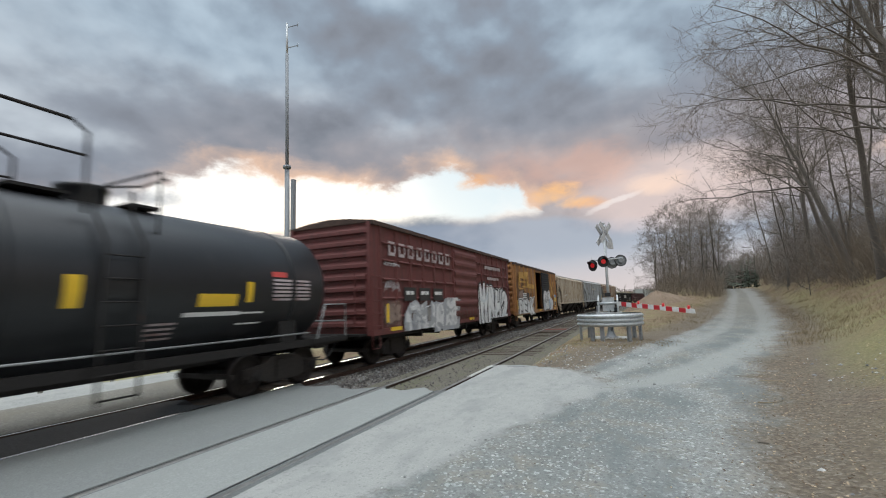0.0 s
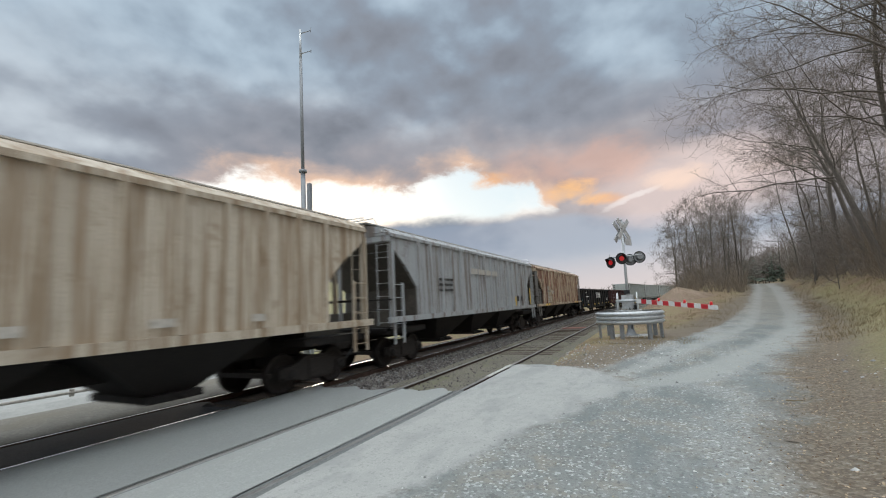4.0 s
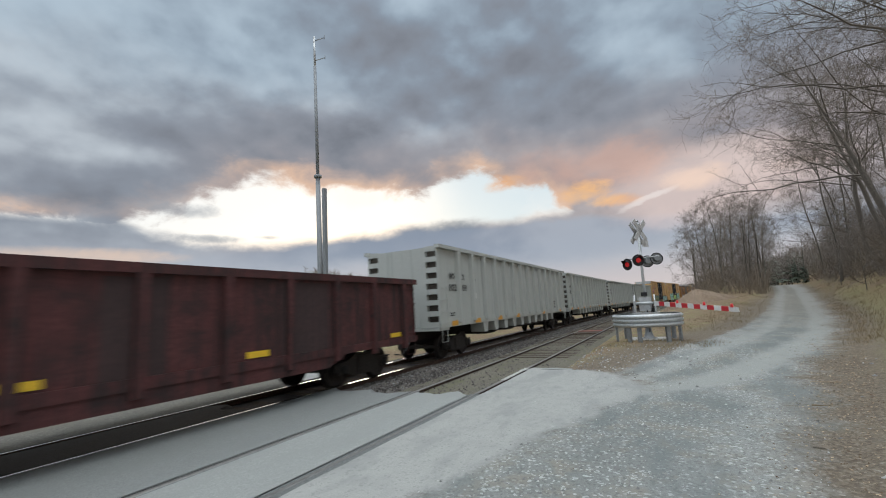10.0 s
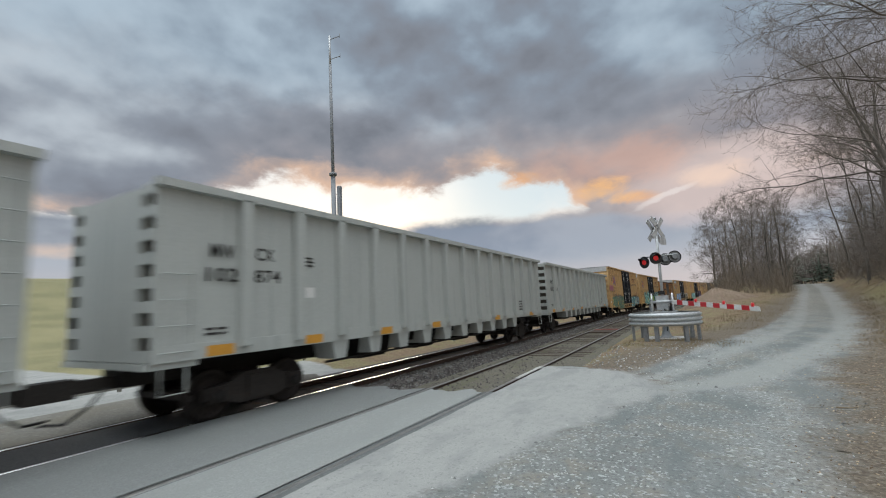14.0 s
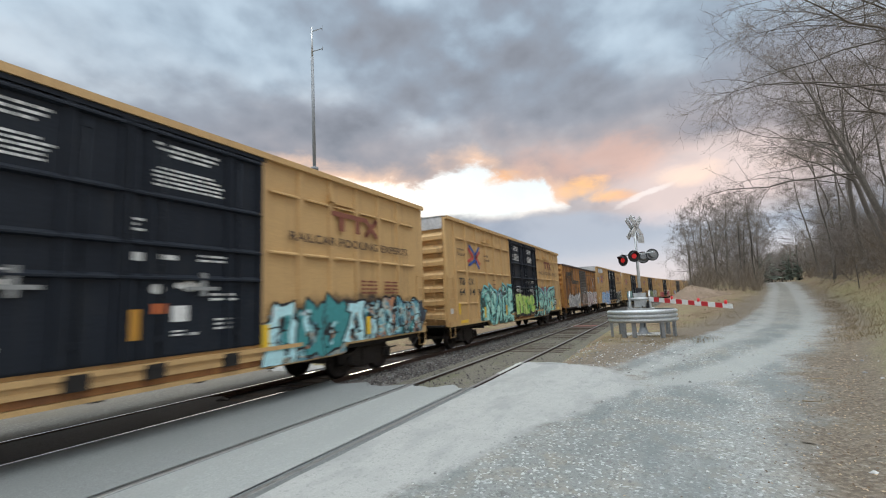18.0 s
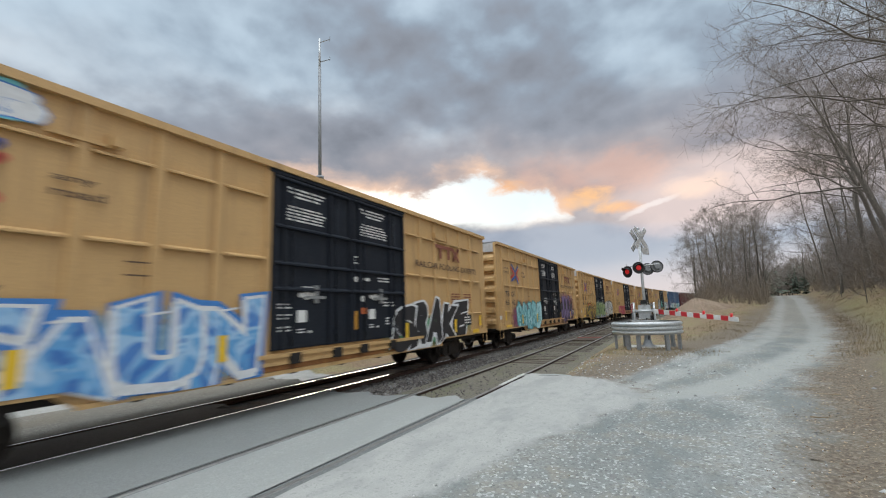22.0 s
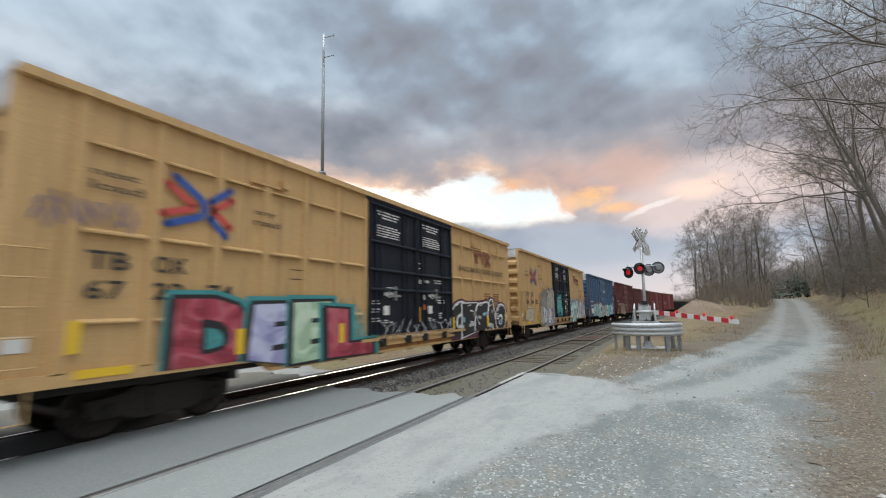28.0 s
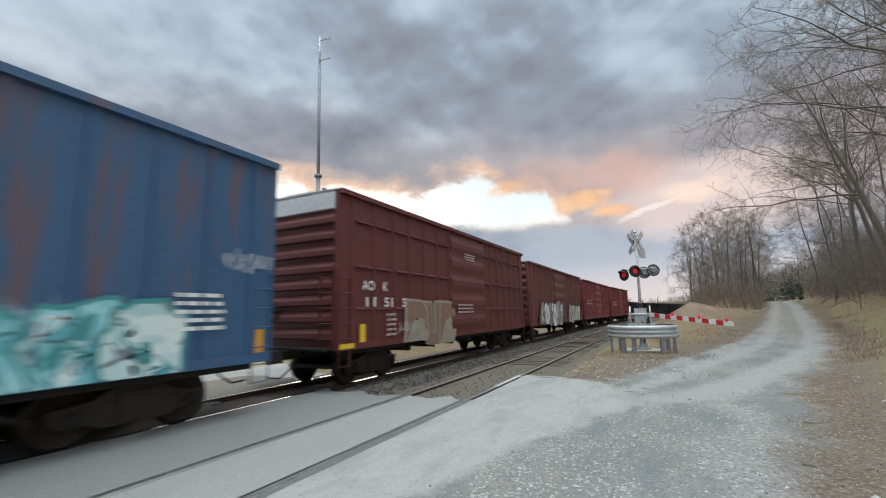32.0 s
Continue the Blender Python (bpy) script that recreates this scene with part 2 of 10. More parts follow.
RUST = (0.16, 0.065, 0.035)
M = {
    "slogan": surface("dark_brown_stencil", (0.105, 0.062, 0.038), 0.65, vary=0.2, grain=20),
    "orange_mark": surface("orange_sticker", (0.62, 0.16, 0.05), 0.5, vary=0.1, grain=20),
    "ttx": surface("yellow_ochre_paint", (0.53, 0.335, 0.145), 0.55, vary=0.14, grain=30, bump=0.05, stain=(0.30, 0.19, 0.09), amount=0.12, streaks=0.25),
    "ttx_end": surface("end_paint", (0.57, 0.37, 0.165), 0.55, vary=0.14, grain=30, bump=0.05, stain=(0.30, 0.19, 0.09), amount=0.2, streaks=0.3),
    "galva": surface("galvanised_roof", (0.55, 0.56, 0.57), 0.45, 0.35, vary=0.15, grain=9, stain=(0.35, 0.34, 0.33), amount=0.2),
    "black_door": surface("black_door_paint", (0.014, 0.018, 0.026), 0.55, vary=0.3, grain=22, bump=0.05, stain=(0.030, 0.032, 0.035), amount=0.2, streaks=0.2, spec=0.2),
    "rail_yellow": surface("faded_yellow_paint", (0.44, 0.215, 0.055), 0.65, vary=0.2, grain=25, bump=0.06, stain=(0.20, 0.085, 0.03), amount=0.4, streaks=0.6),
    "rail_yellow2": surface("rusted_yellow_paint", (0.37, 0.165, 0.05), 0.7, vary=0.2, grain=25, bump=0.06, stain=(0.17, 0.07, 0.03), amount=0.5, streaks=0.6),
    "roof_dark": surface("sooty_roof_and_edge_shade", (0.055, 0.032, 0.024), 0.8, vary=0.3, grain=14, stain=(0.11, 0.055, 0.035), amount=0.4, streaks=0.3),
    "oxide": surface("oxide_red_paint", (0.135, 0.038, 0.034), 0.65, vary=0.22, grain=25, bump=0.06, stain=(0.075, 0.03, 0.026), amount=0.3, streaks=0.4),
    "maroon": surface("maroon_paint", (0.115, 0.024, 0.024), 0.55, vary=0.2, grain=25, bump=0.05, stain=(0.07, 0.025, 0.02), amount=0.2, streaks=0.35),
    "red": surface("dull_red_paint", (0.19, 0.03, 0.035), 0.6, vary=0.2, grain=25, bump=0.05, stain=(0.09, 0.03, 0.025), amount=0.25, streaks=0.3),
    "blue": surface("blue_paint", (0.035, 0.10, 0.20), 0.5, vary=0.2, grain=25, bump=0.05, stain=(0.145, 0.072, 0.06), amount=0.02, streaks=0.34, run_size=2.4),
    "tan": surface("tan_hopper_paint", (0.52, 0.46, 0.37), 0.65, vary=0.18, grain=25, bump=0.05, stain=(0.27, 0.195, 0.125), amount=0.42, streaks=0.85),
    "greyhop": surface("grey_hopper_paint", (0.36, 0.38, 0.39), 0.65, vary=0.15, grain=25, bump=0.05, stain=(0.16, 0.13, 0.11), amount=0.25, streaks=0.6),
    "rusthop": surface("rusting_cream_paint", (0.50, 0.42, 0.31), 0.75, vary=0.18, grain=25, bump=0.08, stain=(0.15, 0.055, 0.03), amount=0.42, streaks=0.85),
    "mw": surface("pale_grey_green_paint", (0.43, 0.452, 0.432), 0.5, vary=0.08, grain=25, bump=0.03, stain=(0.30, 0.32, 0.31), amount=0.12, streaks=0.25),
    "gond_black": surface("black_gondola_paint", (0.012, 0.013, 0.015), 0.6, vary=0.3, grain=25, bump=0.06, stain=(0.035, 0.030, 0.027), amount=0.25, streaks=0.3, spec=0.2),
    "gond_red": surface("worn_brown_gondola_paint", (0.095, 0.035, 0.035), 0.7, vary=0.3, grain=18, bump=0.08, stain=(0.028, 0.022, 0.022), amount=0.55, streaks=0.62, spec=0.25),
    "tank": surface("black_tank_paint", (0.014, 0.015, 0.017), 0.38, vary=0.2, grain=25, bump=0.03, stain=(0.035, 0.034, 0.034), amount=0.25),
    "under": surface("dark_underframe_steel", (0.013, 0.011, 0.010), 0.8, 0.1, vary=0.4, grain=20, stain=RUST, amount=0.05),
    "truck": surface("oily_truck_iron", (0.032, 0.027, 0.024), 0.75, 0.2, vary=0.4, grain=20, stain=(0.07, 0.04, 0.028), amount=0.2),
    "wheel": surface("wheel_steel", (0.035, 0.030, 0.028), 0.55, 0.6, vary=0.4, grain=20),
    "grey_steel": surface("grey_steel", (0.33, 0.34, 0.34), 0.5, 0.5, vary=0.2, grain=20),
    "rubber": surface("black_rubber_hose", (0.02, 0.02, 0.021), 0.6),
    "white": surface("white_stencil_paint", (0.70, 0.70, 0.68), 0.6, vary=0.12, grain=30, stain=(0.35, 0.33, 0.31), amount=0.2),
    "faded_white": surface("faded_white_stencil", (0.42, 0.36, 0.36), 0.7, vary=0.3, grain=14, stain=(0.18, 0.08, 0.07), amount=0.5),
    "stencil": surface("dark_stencil_paint", (0.03, 0.028, 0.026), 0.65, vary=0.2, grain=20),
    "brown_stencil": surface("brown_stencil_paint", (0.23, 0.075, 0.045), 0.65, vary=0.2, grain=20),
    "sign_yellow": surface("yellow_reflective_tape", (0.75, 0.48, 0.03), 0.4, vary=0.1, grain=20),
    "orange_tape": surface("orange_tape", (0.62, 0.30, 0.04), 0.45, vary=0.1, grain=20),
    "logo_blue": surface("logo_blue", (0.03, 0.085, 0.33), 0.55, vary=0.12, grain=20),
    "logo_red": surface("logo_red", (0.52, 0.07, 0.06), 0.55, vary=0.12, grain=20),
    "rail_brown": surface("browned_yellow_paint", (0.285, 0.145, 0.06), 0.7, vary=0.2, grain=25, bump=0.06, stain=(0.17, 0.075, 0.04), amount=0.3, streaks=0.4),
    "blade": surface("dull_white_blade", (0.46, 0.46, 0.46), 0.5, vary=0.15, grain=10, stain=(0.25, 0.25, 0.25), amount=0.3),
    "ballast": surface("ballast_bed", (0.085, 0.078, 0.074), 0.95, vary=0.45, grain=26, bump=0.9, stain=(0.04, 0.035, 0.033), amount=0.35),
    "tie": surface("weathered_tie_wood", (0.085, 0.066, 0.052), 0.9, vary=0.35, grain=16, bump=0.4, stain=(0.04, 0.03, 0.026), amount=0.3),
    "rail_side": surface("rusted_rail", (0.075, 0.046, 0.034), 0.8, 0.3, vary=0.35, grain=20),
    "rail_shine": surface("polished_rail_head", (0.80, 0.80, 0.79), 0.22, 1.0, vary=0.04, grain=8, bump=0.0),
    "rail_dull": surface("rusty_rail_head", (0.22, 0.215, 0.205), 0.5, 0.6, vary=0.2, grain=8, bump=0.0),
    "bark": surface("grey_brown_bark", (0.155, 0.138, 0.122), 0.95, vary=0.35, grain=14, bump=0.5),
    "twig": surface("thin_twigs", (0.235, 0.206, 0.182), 0.95, vary=0.3, grain=4, bump=0.0),
    "bush": surface("bramble_stems", (0.25, 0.205, 0.158), 0.95, vary=0.35, grain=4, bump=0.0),
    "drygrass": surface("dry_grass", (0.25, 0.195, 0.115), 0.95, vary=0.35, grain=5, bump=0.0, stain=(0.12, 0.14, 0.055), amount=0.3),
    "leaf_pale": surface("pale_dead_leaves", (0.40, 0.31, 0.21), 0.9, vary=0.35, grain=3, bump=0.0),
    "leaf": surface("dead_leaves", (0.13, 0.088, 0.055), 0.9, vary=0.45, grain=3, bump=0.0),
    "needle": surface("dark_conifer", (0.115, 0.140, 0.110), 0.9, vary=0.4, grain=4, bump=0.0),
    "stone_pale": surface("pale_gravel_stone", (0.50, 0.50, 0.48), 0.9, vary=0.35, grain=9, bump=0.2),
    "stone_brown": surface("brownish_ballast_stone", (0.175, 0.16, 0.148), 0.95, vary=0.4, grain=5, bump=0.2),
    "stone_grey": surface("grey_crushed_stone", (0.245, 0.245, 0.24), 0.95, vary=0.4, grain=5, bump=0.2),
    "galv": surface("galvanised_steel", (0.50, 0.52, 0.53), 0.45, 0.45, vary=0.15, grain=12, stain=(0.33, 0.33, 0.32), amount=0.3),
    "mast": surface("mast_zinc", (0.23, 0.245, 0.26), 0.6, 0.1, vary=0.12, grain=10),
    "signal_black": surface("signal_black", (0.012, 0.012, 0.013), 0.6, vary=0.2, grain=15),
    "lens_lit": surface("lit_red_lens", (0.35, 0.012, 0.016), 0.3, vary=0.05, grain=9, bump=0.0, glow=((1.0, 0.03, 0.035), 0.24)),
    "lamp_back": surface("lamp_back_grey", (0.23, 0.24, 0.25), 0.55, 0.2, vary=0.2, grain=12),
    "arm_white": surface("arm_white", (0.74, 0.74, 0.73), 0.5, vary=0.1, grain=20, stain=(0.5, 0.49, 0.46), amount=0.2),
    "arm_red": surface("arm_red", (0.55, 0.03, 0.04), 0.45, vary=0.1, grain=20),
    "fence": surface("weathered_fence_wood", (0.28, 0.26, 0.23), 0.9, vary=0.3, grain=12),
    "rubble": surface("spoil_heap_earth", (0.26, 0.195, 0.145), 0.95, vary=0.3, grain=6, bump=0.7, stain=(0.20, 0.15, 0.10), amount=0.4),
}

# ---------------------------------------------------------------- mesh tools


class Mesh:
    """Collects faces, with one material index each, and links them as one object."""

    def __init__(self):
        self.v, self.f, self.m, self.smooth = [], [], [], []

    def face(self, pts, mi=0, smooth=False):
        b = len(self.v)
        self.v += [tuple(p) for p in pts]
        self.f.append(tuple(range(b, b + len(pts))))
        self.m.append(mi), self.smooth.append(smooth)

    def box(self, x0, x1, y0, y1, z0, z1, mi=0):
        b = len(self.v)
        self.v += [(x, y, z) for z in (z0, z1) for y in (y0, y1) for x in (x0, x1)]
        for q in ((0, 2, 3, 1), (4, 5, 7, 6), (0, 1, 5, 4), (2, 6, 7, 3), (0, 4, 6, 2), (1, 3, 7, 5)):
            self.f.append(tuple(b + i for i in q))
            self.m.append(mi), self.smooth.append(False)

    def slab(self, ring, d, mi=0):
        """A closed flat outline, pushed along the vector d."""
        n, b = len(ring), len(self.v)
        self.v += [tuple(p) for p in ring] + [tuple(Vector(p) + Vector(d)) for p in ring]
        self.f += [tuple(range(b, b + n))[::-1], tuple(range(b + n, b + 2 * n))]
        self.f += [(b + i, b + (i + 1) % n, b + n + (i + 1) % n, b + n + i) for i in range(n)]
        self.m += [mi] * (n + 2)
        self.smooth += [False] * (n + 2)

    def tube(self, p0, p1, r0, r1=None, n=8, mi=0, caps=True):
        p0, p1 = Vector(p0), Vector(p1)
        r1 = r0 if r1 is None else r1
        d = (p1 - p0).normalized()
        a = d.orthogonal().normalized()
        c = d.cross(a)
        b = len(self.v)
        for p, r in ((p0, r0), (p1, r1)):
            for i in range(n):
                w = 2 * math.pi * i / n
                self.v.append(tuple(p + (a * math.cos(w) + c * math.sin(w)) * r))
        for i in range(n):
            j = (i + 1) % n
            self.f.append((b + i, b + j, b + n + j, b + n + i))
            self.m.append(mi), self.smooth.append(n > 5)
        if caps:
            self.f += [tuple(range(b, b + n))[::-1], tuple(range(b + n, b + 2 * n))]
            self.m += [mi, mi]
            self.smooth += [False, False]

    def path(self, pts, radii, n=6, mi=0):
        """A bent, tapering tube."""
        b0 = len(self.v)
        pts = [Vector(p) for p in pts]
        a = None
        for k, p in enumerate(pts):
            d = (pts[min(k + 1, len(pts) - 1)] - pts[max(k - 1, 0)]).normalized()
            a = d.orthogonal().normalized() if a is None else (a - d * a.dot(d)).normalized()
            c = d.cross(a)
            for i in range(n):
                w = 2 * math.pi * i / n
                self.v.append(tuple(p + (a * math.cos(w) + c * math.sin(w)) * radii[k]))
        for k in range(len(pts) - 1):
            b = b0 + k * n
            for i in range(n):
                j = (i + 1) % n
                self.f.append((b + i, b + j, b + n + j, b + n + i))
                self.m.append(mi), self.smooth.append(n > 4)

    def lathe(self, prof, centre, axis="y", n=20, mi=0):
        """Turns (along, radius) pairs round an axis through centre."""
        b0 = len(self.v)
        cx, cy, cz = centre
        for s, r in prof:
            for i in range(n):
                w = 2 * math.pi * i / n
                c, q = r * math.cos(w), r * math.sin(w)
                self.v.append({"y": (cx + c, cy + s, cz + q), "x": (cx + s, cy + c, cz + q), "z": (cx + c, cy + q, cz + s)}[axis])
        for k in range(len(prof) - 1):
            b = b0 + k * n
            for i in range(n):
                j = (i + 1) % n
                self.f.append((b + i, b + j, b + n + j, b + n + i))
                self.m.append(mi), self.smooth.append(True)

    def data(self, name, mats):
        me = bpy.data.meshes.new(name)
        me.from_pydata(self.v, [], self.f)
        for m in mats:
            me.materials.append(m)
        me.polygons.foreach_set("material_index", self.m)
        me.polygons.foreach_set("use_smooth", self.smooth)
        me.update()
        bm = bmesh.new()
        bm.from_mesh(me)
        bmesh.ops.recalc_face_normals(bm, faces=bm.faces)
        bm.to_mesh(me)
        bm.free()
        return me

    def link(self, name, mats, parent=None, label="", at=None):
        mats = mats if isinstance(mats, (list, tuple)) else [mats]
        return hang(name, self.data(name, mats), parent, label, at)


def hang(name, me, parent=None, label="", at=None):
    """Links mesh data as an object, as a part of parent where one is given."""
    ob = new(name, me)
    if parent is not None:
        ob.parent = parent
    if at is not None:
        ob.matrix_basis = at if isinstance(at, Matrix) else Matrix.Translation(at)
    if label:
        ob["label"] = label
    return ob


def thing(name, at, label, category, group="", kind=""):
    ob = new(name)
    ob.matrix_basis = at if isinstance(at, Matrix) else Matrix.Translation(at)
    return tagged(ob, label, category, group, kind)


def sstep(a, b, x):
    t = np.clip((np.asarray(x, float) - a) / (b - a), 0, 1)
    return t * t * (3 - 2 * t)


GLYPHS = {}


def glyph(words, fat):
    """Outline of letters, made fatter, as points and faces."""
    if (words, fat) not in GLYPHS:
        cu = bpy.data.curves.new("letter", "FONT")
        cu.body, cu.size, cu.resolution_u, cu.offset = words, 1.0, 3, fat
        tmp = bpy.data.objects.new("tmp", cu)
        scene.collection.objects.link(tmp)
        me = bpy.data.meshes.new_from_object(tmp.evaluated_get(bpy.context.evaluated_depsgraph_get()))
        bpy.data.objects.remove(tmp)
        GLYPHS[(words, fat)] = ([(v.co.x, v.co.y) for v in me.vertices], [tuple(p.vertices) for p in me.polygons])
        bpy.data.meshes.remove(me)
    return GLYPHS[(words, fat)]


# all letters are cut while the scene is still empty
for word, fat in (("GURI", 0.05), ("WRH2", 0.075), ("PEAK", 0.065), ("SPADE", 0.07), ("nme", 0.07), ("HAUE", 0.085), ("FAUN", 0.06), ("SRAKE", 0.085), ("ATGO", 0.09), ("MUKES", 0.085), ("DEL", 0.07), ("MOO", 0.10), ("BUB", 0.11), ("GESAO", 0.085)):
    for ch in word:
        for grow in (0.0, fat, fat + 0.045, fat + 0.095):
            glyph(ch, grow)
for word in ("next load any road TB OX AO K M W AE MW CX 102 885 888 874 11 51 54 66 00 64 14 96 31 27 42 06 22 61 67 74 80".split() + ["RAILCAR POOLING EXPERTS", "Railcar Pooling", "Experts"]):
    glyph(word, 0.018)


# ---------------------------------------------------------------- plan
TRACK_X, SIDING_X, BEND_Y, BEND_R = -8.72, -4.76, 30.0, 625.0
SPEED = 12.9


def along(s, off=0.0):
    """The place and heading on the line at s metres, off metres to the camera's side."""
    if s <= BEND_Y:
        return TRACK_X + off, s, 0.0
    a = (s - BEND_Y) / BEND_R
    return TRACK_X + BEND_R - (BEND_R - off) * math.cos(a), BEND_Y + (BEND_R - off) * math.sin(a), -math.degrees(a)


def track_x(y):
    y = np.asarray(y, float)
    return TRACK_X + BEND_R - np.sqrt(np.maximum(BEND_R ** 2 - np.maximum(y - BEND_Y, 0) ** 2, 1))


# the road's two edges: y, left x, right x
ROAD = [(-30, -7.6, 0.9), (-8, -5.0, 0.8), (2, -3.6, 0.4), (6, -2.6, 1.1), (9, -2.1, 1.75), (12, -1.3, 2.45), (15, -0.6, 3.3), (18, 0.3, 4.25), (21, 1.3, 5.1), (26, 2.7, 6.55), (32, 4.2, 8.1), (40, 6.0, 9.7), (47, 7.4, 10.9), (66, 11.1, 14.3), (85, 14.1, 17.2), (120, 18.5, 21.5), (160, 24.5, 27.5)]
RY = [r[0] for r in ROAD]
RX = [(r[1] + r[2]) / 2 for r in ROAD]
RW = [(r[2] - r[1]) / 2 for r in ROAD]


def road_mid(y):
    return np.interp(y, RY, RX)


def road_half(y):
    return np.interp(y, RY, RW)


def surf(x, y):
    """The lie of the land without the track bed; the rail head of the main line is at 0."""
    x, y = np.asarray(x, float), np.asarray(y, float)
    d = x - track_x(y)
    base = -0.012 + 0.11 * sstep(10, 18, y) * sstep(4.8, 7.0, d)
    rise = 2.55 * sstep(26, 92, y) * sstep(6, 13, d) - 0.8 * sstep(95, 170, y) * sstep(6, 13, d)
    edge = road_mid(y) + road_half(y)
    bank = 2.9 * sstep(0.2, 7.5, x - edge) + 5.5 * sstep(5, 32, x - edge) + 6 * sstep(25, 120, x - edge)
    wood = 1.4 * sstep(0.5, 7, road_mid(y) - road_half(y) - x) * sstep(52, 75, y) * sstep(9, 15, d)
    dip = -1.25 * sstep(-4.8, -10.5, d)
    r = np.hypot(x, y)
    az = np.degrees(np.arctan2(x, y))
    hill = 29 * sstep(70, 330, r) * sstep(-18, -50, az) * sstep(-14, -60, d) + 14 * sstep(330, 900, r) * sstep(-14, -60, d)
    far = 9 * sstep(170, 420, r) * sstep(-75, 40, d)
    return base + rise + bank + wood + dip + hill + far


def height(x, y):
    """The ground, with the hollow in which the track bed lies."""
    x, y = np.asarray(x, float), np.asarray(y, float)
    d = x - track_x(y)
    hollow = sstep(-4.6, -3.4, d) * (1 - sstep(4.9, 6.4, d))
    return surf(x, y) - 0.30 * hollow


def ground_at(x, y):
    return float(height(x, y))


def earth_material():
    """Leaf litter, field and gravel road in one; the masks road, pave and bare say what lies where."""
    m = bpy.data.materials.new("earth_gravel_and_leaf_litter")
    m.use_nodes = True
    w = Nodes(m.node_tree)
    geo = w.n.new("ShaderNodeNewGeometry")
    pos = geo.outputs[0]
    sep = w.n.new("ShaderNodeSeparateXYZ")
    w.l.new(pos, sep.inputs[0])

    def mask(name):
        nd = w.n.new("ShaderNodeAttribute")
        nd.attribute_name = name
        return nd.outputs[2]

    n = w.noise(pos, 0.55, 6.0, 0.6)
    f = w.noise(pos, 14.0, 5.0, 0.7)
    g = w.noise(pos, 55.0, 4.0, 0.75)
    mid = w.noise(pos, 2.6, 6.0, 0.65, 0.3)
    litter = w.mix(w.step(f, 0.32, 0.68), (0.140, 0.098, 0.064), (0.285, 0.208, 0.132))
    litter = w.mix(w.math("MULTIPLY", w.step(g, 0.56, 0.72), 0.6), litter, (0.40, 0.32, 0.23))
    grass = w.mix(w.step(f, 0.35, 0.65), (0.155, 0.165, 0.070), (0.30, 0.27, 0.135))
    litter = w.mix(w.math("MULTIPLY", w.step(n, 0.48, 0.60), 0.6), litter, grass)
    field = w.mix(w.step(w.noise(pos, 0.05, 5.0, 0.6), 0.35, 0.65), (0.165, 0.160, 0.075), (0.29, 0.265, 0.135))
    field = w.mix(w.step(f, 0.4, 0.7), field, (0.29, 0.28, 0.165))
    col = w.mix(w.step(w.math("ADD", sep.outputs[0], w.math("MULTIPLY", n, 3.0)), -11.0, -13.5), litter, field)
    dirt = w.mix(w.step(f, 0.3, 0.7), (0.108, 0.086, 0.064), (0.205, 0.170, 0.130))
    dirt = w.mix(w.math("MULTIPLY", w.step(n, 0.45, 0.62), 0.55), dirt, (0.168, 0.138, 0.098))
    chip = w.n.new("ShaderNodeTexVoronoi")
    w.put(chip.inputs["Vector"], pos)
    chip.inputs["Scale"].default_value = 34.0
    cc = w.n.new("ShaderNodeSeparateColor")
    w.l.new(chip.outputs[1], cc.inputs[0])
    bits, dark_bits = w.step(cc.outputs[0], 0.78, 0.92), w.step(cc.outputs[1], 0.66, 0.90)
    col = w.mix(w.math("MULTIPLY", dark_bits, 0.55), col, (0.085, 0.062, 0.045))
    col = w.mix(w.math("MULTIPLY", bits, 0.40), col, (0.35, 0.285, 0.20))
    dirt = w.mix(w.math("MULTIPLY", dark_bits, 0.50), dirt, (0.095, 0.080, 0.066))
    dirt = w.mix(w.math("MULTIPLY", bits, 0.40), dirt, (0.33, 0.295, 0.24))
    wob = w.math("ADD", w.math("MULTIPLY", w.math("SUBTRACT", mid, 0.5), 0.9), w.math("MULTIPLY", w.math("SUBTRACT", f, 0.5), 0.45))
    bare = w.step(w.math("ADD", mask("bare"), wob), 0.15, 0.85)
    col = w.mix(bare, col, dirt)
    # crushed stone: fine chips, damp bluish patches, dusty wheel tracks
    stone = w.mix(w.step(g, 0.30, 0.70), (0.200, 0.208, 0.198), (0.345, 0.352, 0.338))
    stone = w.mix(w.math("MULTIPLY", mask("loose"), 0.55), stone, (0.150, 0.164, 0.156))
    tan = w.step(w.math("ADD", mid, w.math("MULTIPLY", n, 0.8)), 0.86, 1.06)
    stone = w.mix(w.math("MULTIPLY", tan, 0.55), stone, (0.255, 0.230, 0.186))
    stone = w.mix(w.math("MULTIPLY", w.step(cc.outputs[0], 0.80, 0.97), 0.65), stone, (0.54, 0.555, 0.54))
    stone = w.mix(w.math("MULTIPLY", w.step(cc.outputs[1], 0.70, 0.95), 0.6), stone, (0.135, 0.138, 0.130))
    damp = w.step(w.noise(w.scaled(pos, (1.0, 0.4, 1.0)), 0.8, 5.0, 0.6, 0.3), 0.42, 0.62)
    stone = w.mix(w.math("MULTIPLY", damp, 0.70), stone, (0.150, 0.168, 0.168))
    dust = w.mix(w.step(g, 0.3, 0.7), (0.275, 0.283, 0.268), (0.350, 0.357, 0.338))
    # the far stretch is fouled with earth
    fouled = w.step(w.math("ADD", sep.outputs[1], w.math("MULTIPLY", w.math("SUBTRACT", mid, 0.5), 30.0)), 16.0, 44.0)
